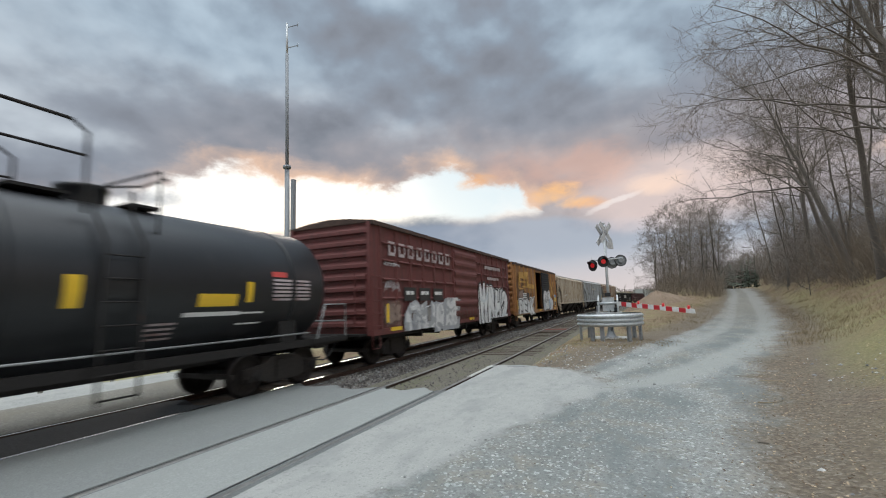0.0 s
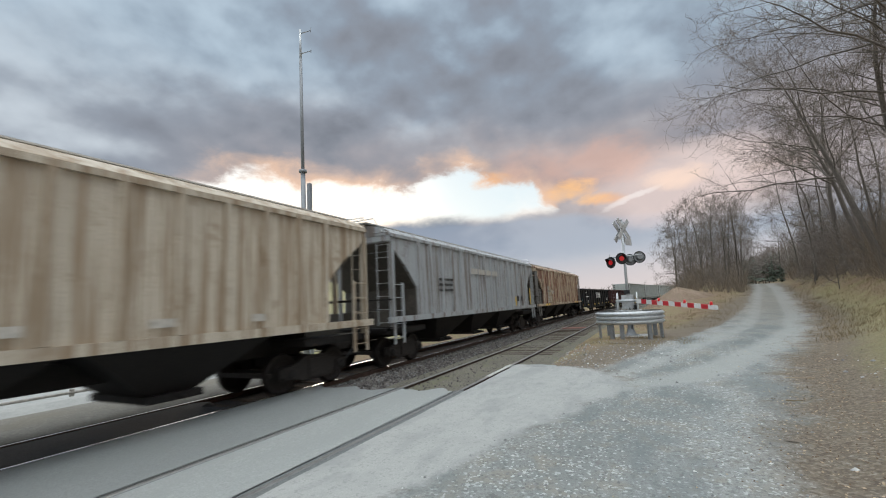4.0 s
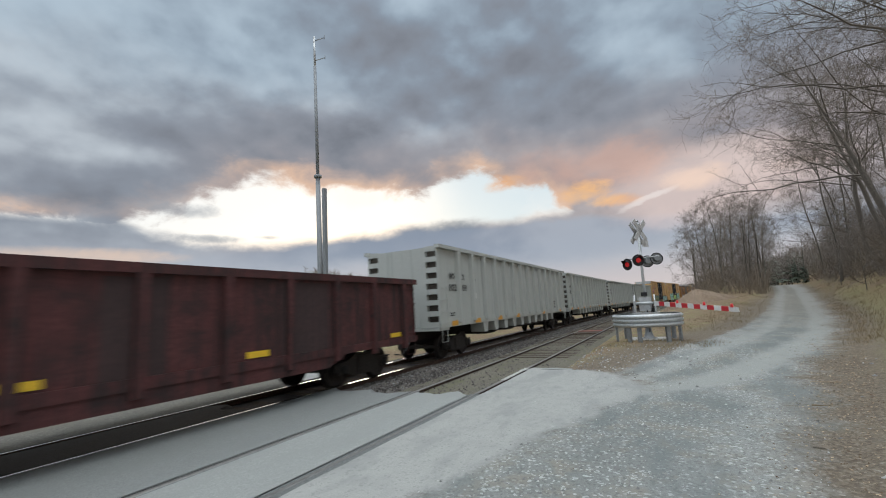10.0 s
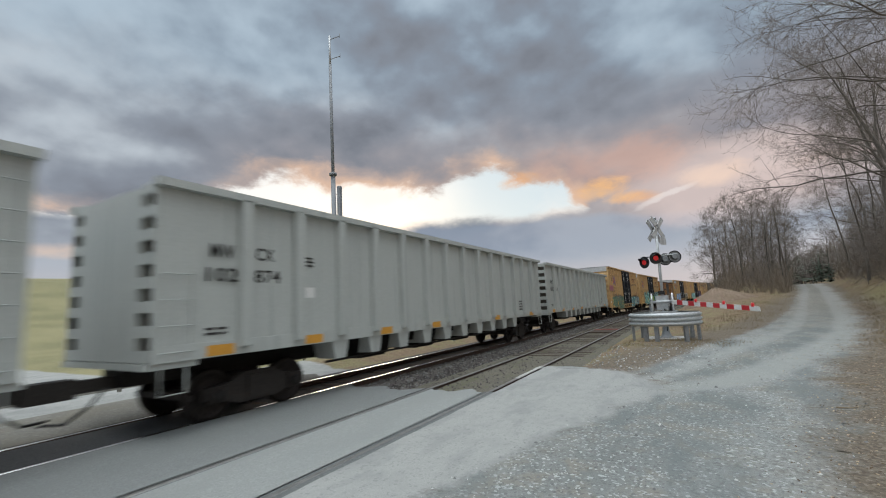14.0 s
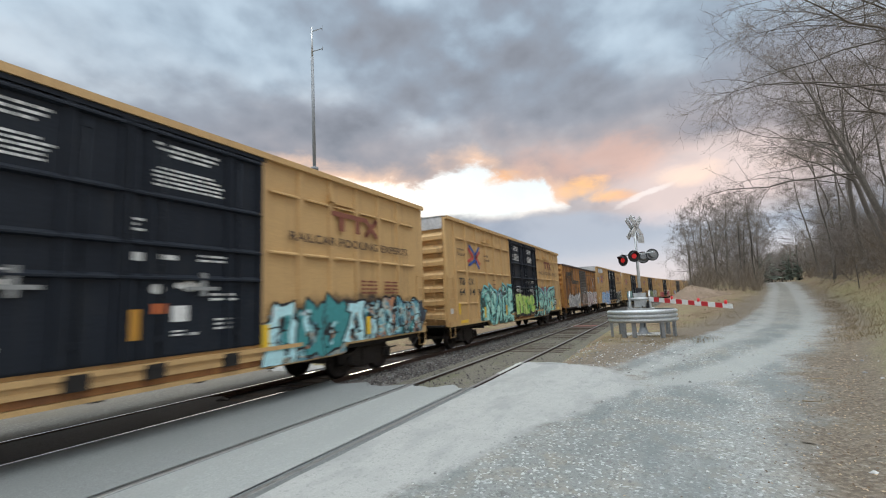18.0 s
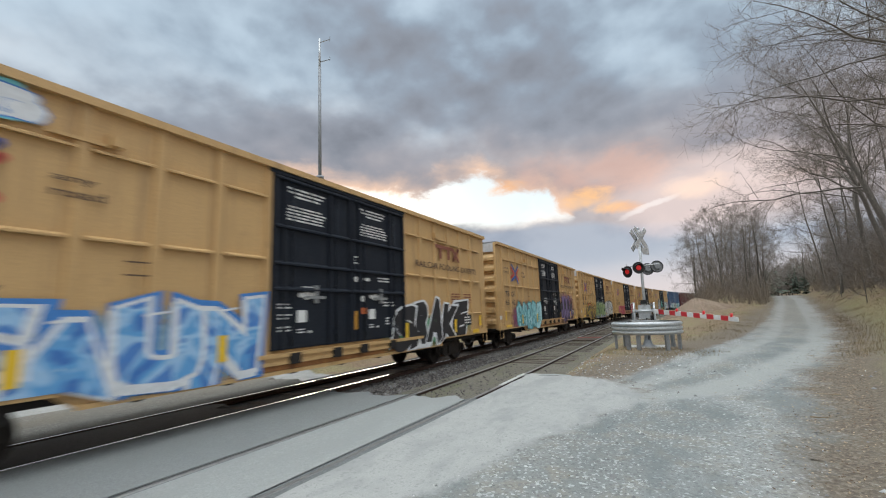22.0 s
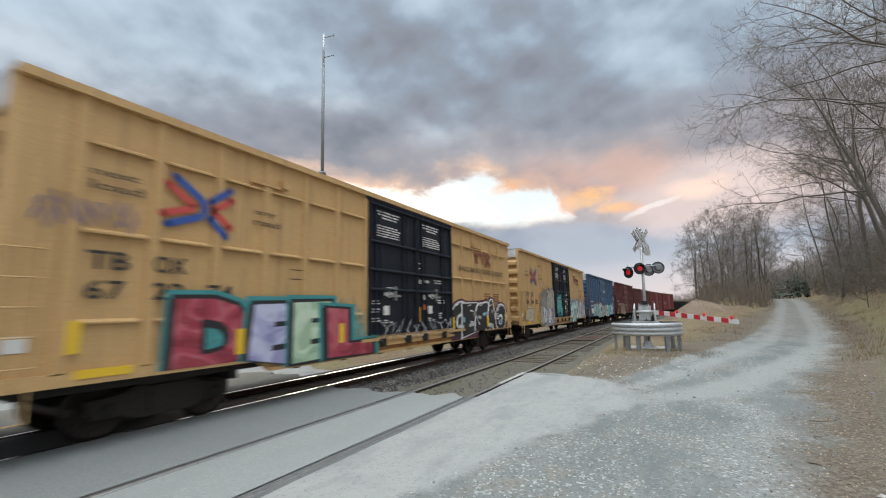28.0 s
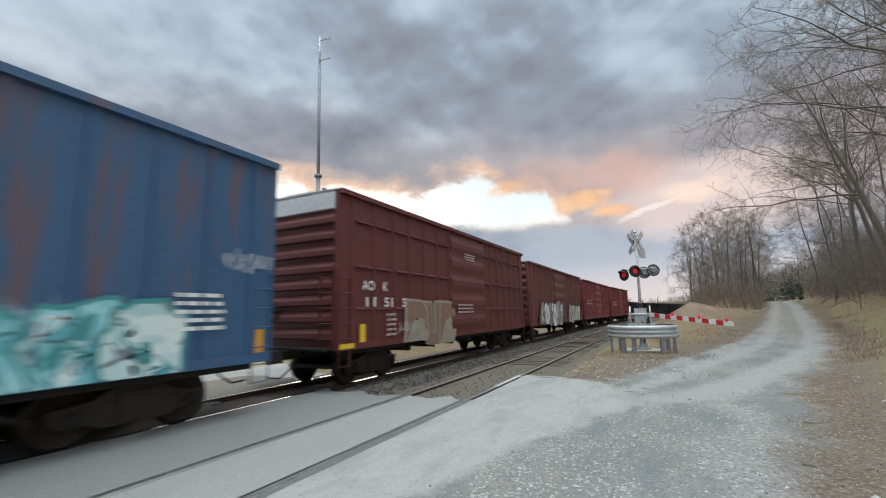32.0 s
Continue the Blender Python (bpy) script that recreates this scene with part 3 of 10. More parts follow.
    stone = w.mix(w.math("MULTIPLY", fouled, 0.62), stone, w.mix(w.step(f, 0.3, 0.7), (0.175, 0.155, 0.128), (0.268, 0.244, 0.208)))
    dust = w.mix(w.math("MULTIPLY", fouled, 0.55), dust, (0.262, 0.248, 0.222))
    stone = w.mix(w.math("MULTIPLY", w.step(w.math("ADD", mask("rut"), w.math("MULTIPLY", wob, 0.55)), 0.3, 0.8), 0.8), stone, dust)
    col = w.mix(w.math("MULTIPLY", w.step(w.math("ADD", mask("verge"), wob), 0.35, 0.95), 0.42), col, w.mix(w.step(f, 0.35, 0.65), (0.15, 0.165, 0.065), (0.30, 0.275, 0.13)))
    far_wob = w.math("ADD", wob, w.math("MULTIPLY", w.math("SUBTRACT", n, 0.5), 1.3))
    road = w.step(w.math("ADD", mask("road"), far_wob), 0.20, 0.80)
    col = w.mix(road, col, stone)
    pavec = w.mix(w.step(g, 0.28, 0.72), (0.292, 0.295, 0.280), (0.364, 0.366, 0.348))
    pavec = w.mix(w.math("MULTIPLY", w.step(mid, 0.45, 0.7), 0.45), pavec, (0.262, 0.268, 0.256))
    smear = w.noise(w.scaled(pos, (0.9, 0.35, 1.0), (3, 1, 0)), 1.6, 6.0, 0.65, 0.5)
    pavec = w.mix(w.math("MULTIPLY", w.step(smear, 0.46, 0.64), 0.55), pavec, (0.222, 0.230, 0.224))
    pavec = w.mix(w.math("MULTIPLY", w.step(cc.outputs[2], 0.86, 0.97), 0.35), pavec, (0.17, 0.175, 0.17))
    pave = w.step(w.math("ADD", mask("pave"), w.math("MULTIPLY", far_wob, 0.9)), 0.30, 0.72)
    col = w.mix(pave, col, pavec)
    p = w.add("ShaderNodeBsdfPrincipled", 0, None, Base_Color=col, Roughness=0.95, Specular_IOR_Level=0.15)
    rough_h = w.math("ADD", f, w.math("MULTIPLY", g, 0.35))
    b = w.add("ShaderNodeBump", 0, None, Strength=w.math("SUBTRACT", 0.65, w.math("MULTIPLY", pave, 0.5)), Distance=0.035, Height=rough_h)
    w.l.new(b, p.node.inputs["Normal"])
    out = w.n.new("ShaderNodeOutputMaterial")
    w.l.new(p, out.inputs[0])
    return m


def gravel_material(name, lo, hi, patch, wear):
    """Packed crushed stone: fine fragments, dusty wheel tracks, damp patches."""
    m = bpy.data.materials.new(name)
    m.use_nodes = True
    w = Nodes(m.node_tree)
    pos = w.n.new("ShaderNodeNewGeometry").outputs[0]
    vor = w.n.new("ShaderNodeTexVoronoi")
    w.put(vor.inputs["Vector"], pos)
    vor.inputs["Scale"].default_value = 24.0
    sepc = w.n.new("ShaderNodeSeparateColor")
    w.l.new(vor.outputs[1], sepc.inputs[0])
    f = w.noise(pos, 40.0, 5.0, 0.75)
    n = w.noise(w.scaled(pos, (1.0, 0.45, 1.0)), 0.9, 6.0, 0.6, 0.4)
    col = w.mix(w.step(f, 0.3, 0.7), lo, hi)
    chips = w.math("MULTIPLY", w.step(sepc.outputs[0], 0.70, 0.95), wear)
    col = w.mix(chips, col, tuple(min(1, c * 1.55) for c in hi))
    darks = w.math("MULTIPLY", w.step(sepc.outputs[1], 0.72, 0.95), wear)
    col = w.mix(darks, col, tuple(c * 0.55 for c in lo))
    col = w.mix(w.math("MULTIPLY", w.step(n, 0.44, 0.64), 0.55), col, patch)
    p = w.add("ShaderNodeBsdfPrincipled", 0, None, Base_Color=col, Roughness=0.93, Specular_IOR_Level=0.2)
    hgt = w.math("ADD", f, w.math("MULTIPLY", vor.outputs[0], wear * 1.2))
    b = w.add("ShaderNodeBump", 0, None, Strength=0.30 + 0.5 * wear, Distance=0.025, Height=hgt)
    w.l.new(b, p.node.inputs["Normal"])
    out = w.n.new("ShaderNodeOutputMaterial")
    w.l.new(p, out.inputs[0])
    return m


M["earth"] = earth_material()
M["dirtbed"] = surface("fouled_siding_bed", (0.150, 0.138, 0.112), 0.95, vary=0.4, grain=22, bump=0.8, stain=(0.125, 0.128, 0.068), amount=0.45)
M["pave"] = gravel_material("worn_dusty_asphalt", (0.240, 0.250, 0.242), (0.304, 0.314, 0.302), (0.250, 0.260, 0.250), 0.10)
M["panel"] = gravel_material("rubber_crossing_panel", (0.172, 0.180, 0.177), (0.226, 0.236, 0.230), (0.190, 0.198, 0.194), 0.08)
M["far_dirt"] = gravel_material("packed_grey_dirt", (0.15, 0.145, 0.125), (0.225, 0.215, 0.19), (0.18, 0.165, 0.13), 0.3)
M["groove"] = gravel_material("dirt_filled_groove", (0.105, 0.11, 0.11), (0.165, 0.172, 0.168), (0.13, 0.135, 0.13), 0.15)
M["dark_panel"] = gravel_material("dark_crossing_panel", (0.045, 0.047, 0.05), (0.075, 0.078, 0.08), (0.06, 0.062, 0.064), 0.1)


PATCH_Y = (-30.0, 1.0, 3.0, 5.0, 6.2, 7.0, 8.2, 9.3, 10.0, 10.8, 11.6, 12.3, 12.6)
PATCH_X = (-3.0, -3.0, -2.7, -2.25, -1.9, -1.6, -1.15, -0.75, -0.62, -0.95, -1.5, -2.2, -4.5)


WHEEL_Y = (7, 9.6, 10.7, 12.9, 16.5, 19.4, 24, 33, 47, 66, 85, 160)
WHEEL_R = (-1.6, -0.7, 0.3, 1.45, 3.1, 4.2, 5.55, 7.55, 10.2, 13.6, 16.5, 26.8)
WHEEL_L = (-2.2, -1.5, -1.05, -0.3, 0.95, 1.95, 3.5, 5.4, 8.1, 11.8, 14.8, 25.2)


def masks(X, Y):
    """What covers the ground at each point: gravel road, worn asphalt, bare earth, wheel tracks."""
    mid, half = road_mid(Y), road_half(Y)
    out = np.where(X > mid, X - mid - half, (mid - half - X) * np.where(Y < 12, 0.2, 1.0))
    d = X - track_x(Y)
    soft = np.where(X > mid, 1.4, 0.55)
    road = sstep(1, -1, out / soft) * (Y > -29) * (d > 4.0)
    edge = np.interp(Y, PATCH_Y, PATCH_X)
    pave = sstep(0.5, -0.5, X - edge) * (Y < 12.6)
    bare = sstep(-4.6, -3.6, d) * sstep(3.6, 0.2, out) * (1 - sstep(40, 75, Y))
    bare = np.maximum(bare, 0.8 * sstep(1.6, 0.2, out))
    wr, wl = np.interp(Y, WHEEL_Y, WHEEL_R), np.interp(Y, WHEEL_Y, WHEEL_L)
    rut = np.exp(-((X - wr) / (0.62 + 0.1 * sstep(10, 20, Y))) ** 2) + 0.8 * np.exp(-((X - wl) / 0.48) ** 2)
    rut = rut * sstep(8.0, 10.5, Y)
    # loose stone pushed aside by the wheels
    loose = np.exp(-((X - (wr + wl) / 2) / 0.55) ** 2) * sstep(10, 13, Y) + np.exp(-((X - edge - 1.1) / 0.9) ** 2) * sstep(2, 5, Y) * (1 - sstep(8, 11, Y))
    verge = np.where(X > mid, np.exp(-((out - 2.2) / 1.3) ** 2), 0.0) * sstep(6, 12, Y) * (1 - sstep(48, 65, Y))
    return {"road": road, "pave": pave, "bare": bare, "rut": rut, "loose": loose, "verge": verge}


def sheet(xs, ys, fn, name, mat, label, kind="structure", category="", keep=None):
    X, Y = np.meshgrid(xs, ys)
    Z = fn(X, Y)
    v = np.stack([X, Y, Z], -1).reshape(-1, 3)
    nx, ny = len(xs), len(ys)
    i = np.arange(nx * ny).reshape(ny, nx)
    f = np.stack([i[:-1, :-1], i[:-1, 1:], i[1:, 1:], i[1:, :-1]], -1).reshape(-1, 4)
    mk = masks(X, Y)
    if keep is not None:
        ok = keep(X, Y, mk).reshape(-1)
        f = f[ok[f].all(1)]
        used = np.unique(f)
        re = np.zeros(len(v), int)
        re[used] = np.arange(len(used))
        f, v = re[f], v[used]
        mk = {k: a.reshape(-1)[used] for k, a in mk.items()}
    me = bpy.data.meshes.new(name)
    me.from_pydata(v.tolist(), [], f.tolist())
    me.materials.append(mat)
    me.polygons.foreach_set("use_smooth", [True] * len(f))
    for k, a in mk.items():
        me.attributes.new(k, "FLOAT", "POINT").data.foreach_set("value", np.ascontiguousarray(a, dtype=np.float32).reshape(-1))
    me.update()
    ob = new(name, me)
    return tagged(ob, label, category or name, "", kind)


def spread(lo, hi, near0, near1, fine, coarse):
    """Grid lines: fine between near0 and near1, growing outwards."""
    out = list(np.arange(near0, near1, fine))
    step, x = fine, near1
    while x < hi:
        out.append(x)
        step = min(coarse, step * 1.18)
        x += step
    out.append(hi)
    step, x = fine, near0
    left = []
    while x > lo:
        step = min(coarse, step * 1.18)
        x -= step
        left.append(max(x, lo))
    return np.array(sorted(set(left + out)))




def bumps(x, y, k):
    return k * (np.sin(x * 2.3 + np.sin(y * 1.1) * 2) * np.sin(y * 1.7 + np.sin(x * 0.9) * 2) + 0.5 * np.sin(x * 5.1 + y * 3.3) * np.sin(y * 4.7 - x * 2.2))


def ground_height(x, y):
    away = sstep(0.3, 3.0, np.abs(x - road_mid(y)) - road_half(y)) * sstep(5.5, 8.0, x - track_x(y))
    return height(x, y) + bumps(x, y, 0.07) * away


sheet(spread(-2200, 2200, -14, 40, 0.6, 160), spread(-900, 2600, -4, 110, 0.8, 160), ground_height, "ground", M["earth"], "brown leaf-littered earth and pale grass field", category="ground")


def road_height(x, y):
    k = masks(x, y)
    rut = 0.035 * (k["loose"] - k["rut"]) * sstep(9, 15, y)
    lie = 0.016 - 0.03 * sstep(0.55, 0.28, k["road"]) * (k["pave"] < 0.05)
    return surf(x, y) + lie + rut + bumps(x * 1.3, y * 1.3, 0.006)


# the gravel road and the apron of the crossing, draped on the ground
sheet(np.arange(-3.86, 30, 0.34), np.concatenate([np.arange(-29, 40, 0.34), np.arange(40, 165, 1.0)]), road_height, "road", M["earth"], "grey crushed-stone road with worn wheel tracks and a dusty apron", category="road", keep=lambda X, Y, k: (k["road"] > 0.30) | ((k["pave"] > 0.05) & (X > -4.2)))


# crossing surface: worn asphalt and panels between the rails, ending at the ballast
def crossing():
    top = 0.0
    for name, x0, x1, y1, mat, label in (
        ("pavement_between_rails", SIDING_X - 0.645, SIDING_X + 0.645, 8.6, "pave", "worn grey asphalt between the siding rails"),
        ("pavement_between_tracks", TRACK_X + 0.82, SIDING_X - 0.82, 8.4, "panel", "smooth grey asphalt between the two tracks"),
        ("pavement_main_track", TRACK_X - 0.64, TRACK_X + 0.64, 6.2, "dark_panel", "dark rubber panels between the main rails"),
        ("pavement_far_side", TRACK_X - 3.4, TRACK_X - 0.82, 9.5, "far_dirt", "grey packed gravel on the far side of the track"),
    ):
        me = Mesh()
        n = 10
        for k in range(n):
            a, b = x0 + (x1 - x0) * k / n, x0 + (x1 - x0) * (k + 1) / n
            ys = [-28, -8, 0, 4]
            for q in (0, 1, 2):
                me.face([(a, ys[q], top), (b, ys[q], top), (b, ys[q + 1], top), (a, ys[q + 1], top)], 0, True)

            def rim(x):
                return y1 + 0.16 * math.sin(x * 5.3) + 0.1 * math.sin(x * 11 + 1)

            me.face([(a, 4, top), (b, 4, top), (b, rim(b), top), (a, rim(a), top)], 0, True)
            me.face([(a, rim(a), top), (b, rim(b), top), (b, rim(b) + 0.25, top - 0.16), (a, rim(a) + 0.25, top - 0.16)], 0, True)
        ob = me.link(name, M[mat])
        ob.location.z = 0.004 if "main" not in name else -0.012
        tagged(ob, label, "pavement", "", "structure")


crossing()


# ---------------------------------------------------------------- tracks
def rail_run(off, s0, s1, step, head, label, off_fn=None):
    prof_foot = [(-0.07, -0.17), (0.07, -0.17), (0.07, -0.155), (0.012, -0.135), (0.012, -0.045), (0.036, -0.035), (0.036, -0.006), (-0.036, -0.006), (-0.036, -0.035), (-0.012, -0.045), (-0.012, -0.135), (-0.07, -0.155)]
    me = Mesh()
    ss = np.arange(s0, s1 + 0.01, step)
    rings = []
    for s in ss:
        o = off if off_fn is None else off_fn(s)
        x, y, a = along(s, o)
        c = math.cos(radians(a))
        rings.append([(x + px * c, y + px * math.sin(radians(a)), pz) for px, pz in prof_foot])
    for r0, r1 in zip(rings, rings[1:]):
        n = len(r0)
        for i in range(n):
            j = (i + 1) % n
            me.face([r0[i], r0[j], r1[j], r1[i]], 0)
    body = me.link("rail", [M["rail_side"]])
    tagged(body, label, "rail", "running rails", "")
    cap = Mesh()
    half = 0.024 if head is M["rail_shine"] else 0.030
    for s, t in zip(ss, ss[1:]):
        quad = []
        for q, side in ((s, -1), (s, 1), (t, 1), (t, -1)):
            o = off if off_fn is None else off_fn(q)
            x, y, a = along(q, o + side * half)
            quad.append((x, y, 0.0))
        cap.face(quad, 0)
        for side in (-1, 1):
            ed = []
            for q, z in ((s, 0.0), (t, 0.0), (t, -0.011), (s, -0.011)):
                o = off if off_fn is None else off_fn(q)
                x, y, a = along(q, o + side * (half + (0.013 if z else 0.0)))
                ed.append((x, y, z))
            cap.face(ed, 0)
    cap.link("rail_head", head, body, "polished running surface")
    return body


SID = SIDING_X - TRACK_X
for o in (-0.7525, 0.7525):
    rail_run(o, -480, 330, 5.0, M["rail_shine"], "steel main-line rail with a bright polished head")
for o in (-0.7525, 0.7525):
    rail_run(SID + o, -120, 150, 5.0, M["rail_dull"], "rusty siding rail sunk in the crossing surface")


def flangeways():
    """Dark grooves beside the siding rails."""
    for o in (-0.7525, 0.7525):
        me = Mesh()
        for a, b, d in ((0.031, 0.11, -0.010), (-0.07, -0.031, -0.008)) if o < 0 else ((-0.11, -0.031, -0.010), (0.031, 0.20, -0.004)):
            xa, xb = SIDING_X + o + a, SIDING_X + o + b
            me.box(xa, xb, -28, 8.7, -0.16, d)
        tagged(me.link("flangeway", M["groove"]), "dark flangeway groove filled with dirt", "groove", "flangeways", "structure")


flangeways()


def ballast_bed(off, half, s0, s1, top, foot, name, mat, label):
    me = Mesh()
    prof = [(-half - 1.0, foot), (-half, top), (half, top), (half + 1.0, foot)]
    ss = np.arange(s0, s1, 4.0)
    rings = []
    for s in ss:
        rings.append([(*along(s, off + px)[:2], pz) for px, pz in prof])
    for r0, r1 in zip(rings, rings[1:]):
        for i in range(3):
            me.face([r0[i], r0[i + 1], r1[i + 1], r1[i]])
    return tagged(me.link(name, mat), label, "ballast", "", "structure")


ballast_bed(0.0, 1.75, -480, 330, -0.13, -0.75, "ballast_main", M["ballast"], "dark crushed-stone ballast under the main line")
ballast_bed(SID, 1.30, 8.6, 150, -0.075, -0.35, "ballast_siding", M["dirtbed"], "dirt-fouled ballast under the siding")


def ties():
    rng = random.Random(3)
    me = Mesh()
    me.box(-1.3, 1.3, -0.11, 0.11, -0.12, 0.0)
    data = me.data("tie", [M["tie"]])
    for name, off, z, s0, s1, label in (("track_bed_main", 0.0, -0.125, 5.5, 70, "wooden ties under the main line"), ("track_bed_siding", SID, -0.066, 15.5, 62, "half-buried wooden ties under the siding")):
        bed = thing(name, (0, 0, 0), label, "ties", "", "structure")
        s = s0
        while s < s1:
            x, y, a = along(s, off)
            hang("tie", data, bed, "", pose(x + rng.uniform(-0.05, 0.05), y, z + rng.uniform(-0.012, 0.012), rng.uniform(-0.6, 0.6), 0, a + rng.uniform(-1.5, 1.5)))
            s += 0.56 + rng.uniform(-0.05, 0.05)


ties()


def siding_bits():
    """A red board and a dark plate between the siding rails, and a pale worn edge of the apron."""
    me = Mesh()
    me.box(-0.66, 0.66, -1.6, 1.6, -0.06, 0.0)
    root = thing("board_crossing", pose(SIDING_X, 27.5, 0.0), "dark board with a red painted edge between the siding rails", "track board")
    me.link("board", M["tie"], root)
    me = Mesh()
    me.box(-0.66, 0.72, -0.16, 0.16, 0.0, 0.035)
    me.link("painted_edge", M["faded_red"], root, "faded red painted edge", pose(0, 0.2, 0))
    me = Mesh()
    ring = [(-4.12, 12.0), (-3.6, 12.2), (-3.1, 12.35), (-2.7, 12.28), (-2.7, 12.5), (-3.2, 12.62), (-3.7, 12.5), (-4.12, 12.32)]
    me.slab([(x, y, -0.03) for x, y in ring], (0, 0, 0.026))
    tagged(me.link("apron_edge", M["pave"]), "pale broken concrete edge beside the siding rail", "concrete edge")
    me = Mesh()
    me.box(-0.05, 0.05, -1.0, 1.0, -0.012, 0.008)
    tagged(me.link("paint_mark", M["stone_pale"], None, "", pose(SIDING_X + 0.7525, 11.4, 0.0)), "white painted mark on the siding rail", "paint mark")


M["faded_red"] = surface("faded_red_paint", (0.26, 0.085, 0.07), 0.7, vary=0.2, grain=14)
siding_bits()


def pebble(me, p, r, rng, mi=0):
    """A broken stone of eight faces."""
    x, y, z = p
    q = [rng.uniform(0.65, 1.25) * r for _ in range(6)]
    a = rng.uniform(0, 6.28)
    c, s = math.cos(a), math.sin(a)
    b = len(me.v)
    for dx, dy, dz in ((q[0], 0, 0), (0, q[1], 0), (-q[2], 0, 0), (0, -q[3], 0), (0, 0, q[4] * 0.7), (0, 0, -q[5] * 0.5)):
        me.v.append((x + dx * c - dy * s, y + dx * s + dy * c, z + dz + r * 0.2))
    for i in range(4):
        me.f += [(b + i, b + (i + 1) % 4, b + 4), (b + (i + 1) % 4, b + i, b + 5)]
        me.m += [mi, mi]
        me.smooth += [False, False]


def scatter():
    rng = random.Random(11)
    mats = [M["stone_grey"], M["stone_pale"], M["ballast"], M["stone_brown"]]
    me = Mesh()
    # ballast shoulder between the two tracks, and the siding's shoulder
    for _ in range(15000):
        s = 8.5 + 62 * rng.random() ** 1.7
        o = rng.uniform(1.25, 2.6) if rng.random() < 0.85 else rng.uniform(0.9, 1.3)
        x, y, a = along(s, o)
        z = -0.13 if o < 1.75 else -0.13 - (o - 1.75) * 0.25
        pebble(me, (x, y, z + rng.uniform(-0.01, 0.025)), rng.uniform(0.02, 0.048), rng, rng.choice((0, 3, 3, 3, 3, 3, 2, 2)))
    for _ in range(2500):
        s = 8.7 + 30 * rng.random() ** 1.5
        o = SID + rng.uniform(-1.4, 1.4)
        x, y, a = along(s, o)
        pebble(me, (x, y, -0.08 + rng.uniform(-0.01, 0.02)), rng.uniform(0.015, 0.035), rng, rng.choice((3, 3, 2)))
    for _ in range(1700):
        s = 9.5 + 9 * rng.random()
        x = rng.uniform(-3.9, -1.0 + 0.1 * s)
        pebble(me, (x, s, ground_at(x, s) - 0.005), rng.uniform(0.010, 0.036), rng, rng.choice((0, 0, 3, 1)))
    tagged(me.link("ballast_stones", mats), "loose grey ballast stones along the tracks", "stones", "", "stuff")
    me = Mesh()
    n = 11500
    ys = 3.2 + 17 * np.array([rng.random() for _ in range(n)]) ** 1.7
    xs = np.array([rng.uniform(-2.6, 3.0 + 0.30 * y) for y in ys])
    k = masks(xs, ys)
    zs = road_height(xs, ys)
    gs = ground_height(xs, ys)
    for i in range(n):
        x, y = xs[i], ys[i]
        clump = 0.5 + 0.5 * math.sin(x * 1.9 + y * 0.7) * math.sin(y * 1.1 - x)
        keep = (0.15 + 0.85 * clump) * (0.22 + 0.9 * k["road"][i]) * (1 - 0.9 * k["pave"][i]) * (1 - 0.75 * min(1, k["rut"][i])) + 0.4 * k["loose"][i]
        if rng.random() > keep:
            continue
        r = rng.choice((0.006, 0.008, 0.01, 0.012, 0.015, 0.02)) * rng.uniform(0.8, 1.25)
        if rng.random() < 0.012:
            r = rng.uniform(0.025, 0.045)
        pebble(me, (x, y, max(zs[i], gs[i]) - 0.004), r, rng, rng.choice((0, 0, 0, 0, 1)))
    for _ in range(70):
        y = 4.5 + 9 * rng.random()
        x = 0.9 + 0.20 * y + 2.2 * rng.random()
        pebble(me, (x, y, max(float(road_height(x, y)), float(ground_height(x, y))) - 0.005), rng.uniform(0.02, 0.05), rng, rng.choice((0, 1, 1)))
    tagged(me.link("road_gravel", mats), "loose pale and grey gravel on the road", "gravel", "", "stuff")


scatter()


# ---------------------------------------------------------------- crossing signal
def disc(me, c, n, r, depth, mi=0, sides=24):
    c, n = Vector(c), Vector(n).normalized()
    me.tube(c - n * depth / 2, c + n * depth / 2, r, r, sides, mi)


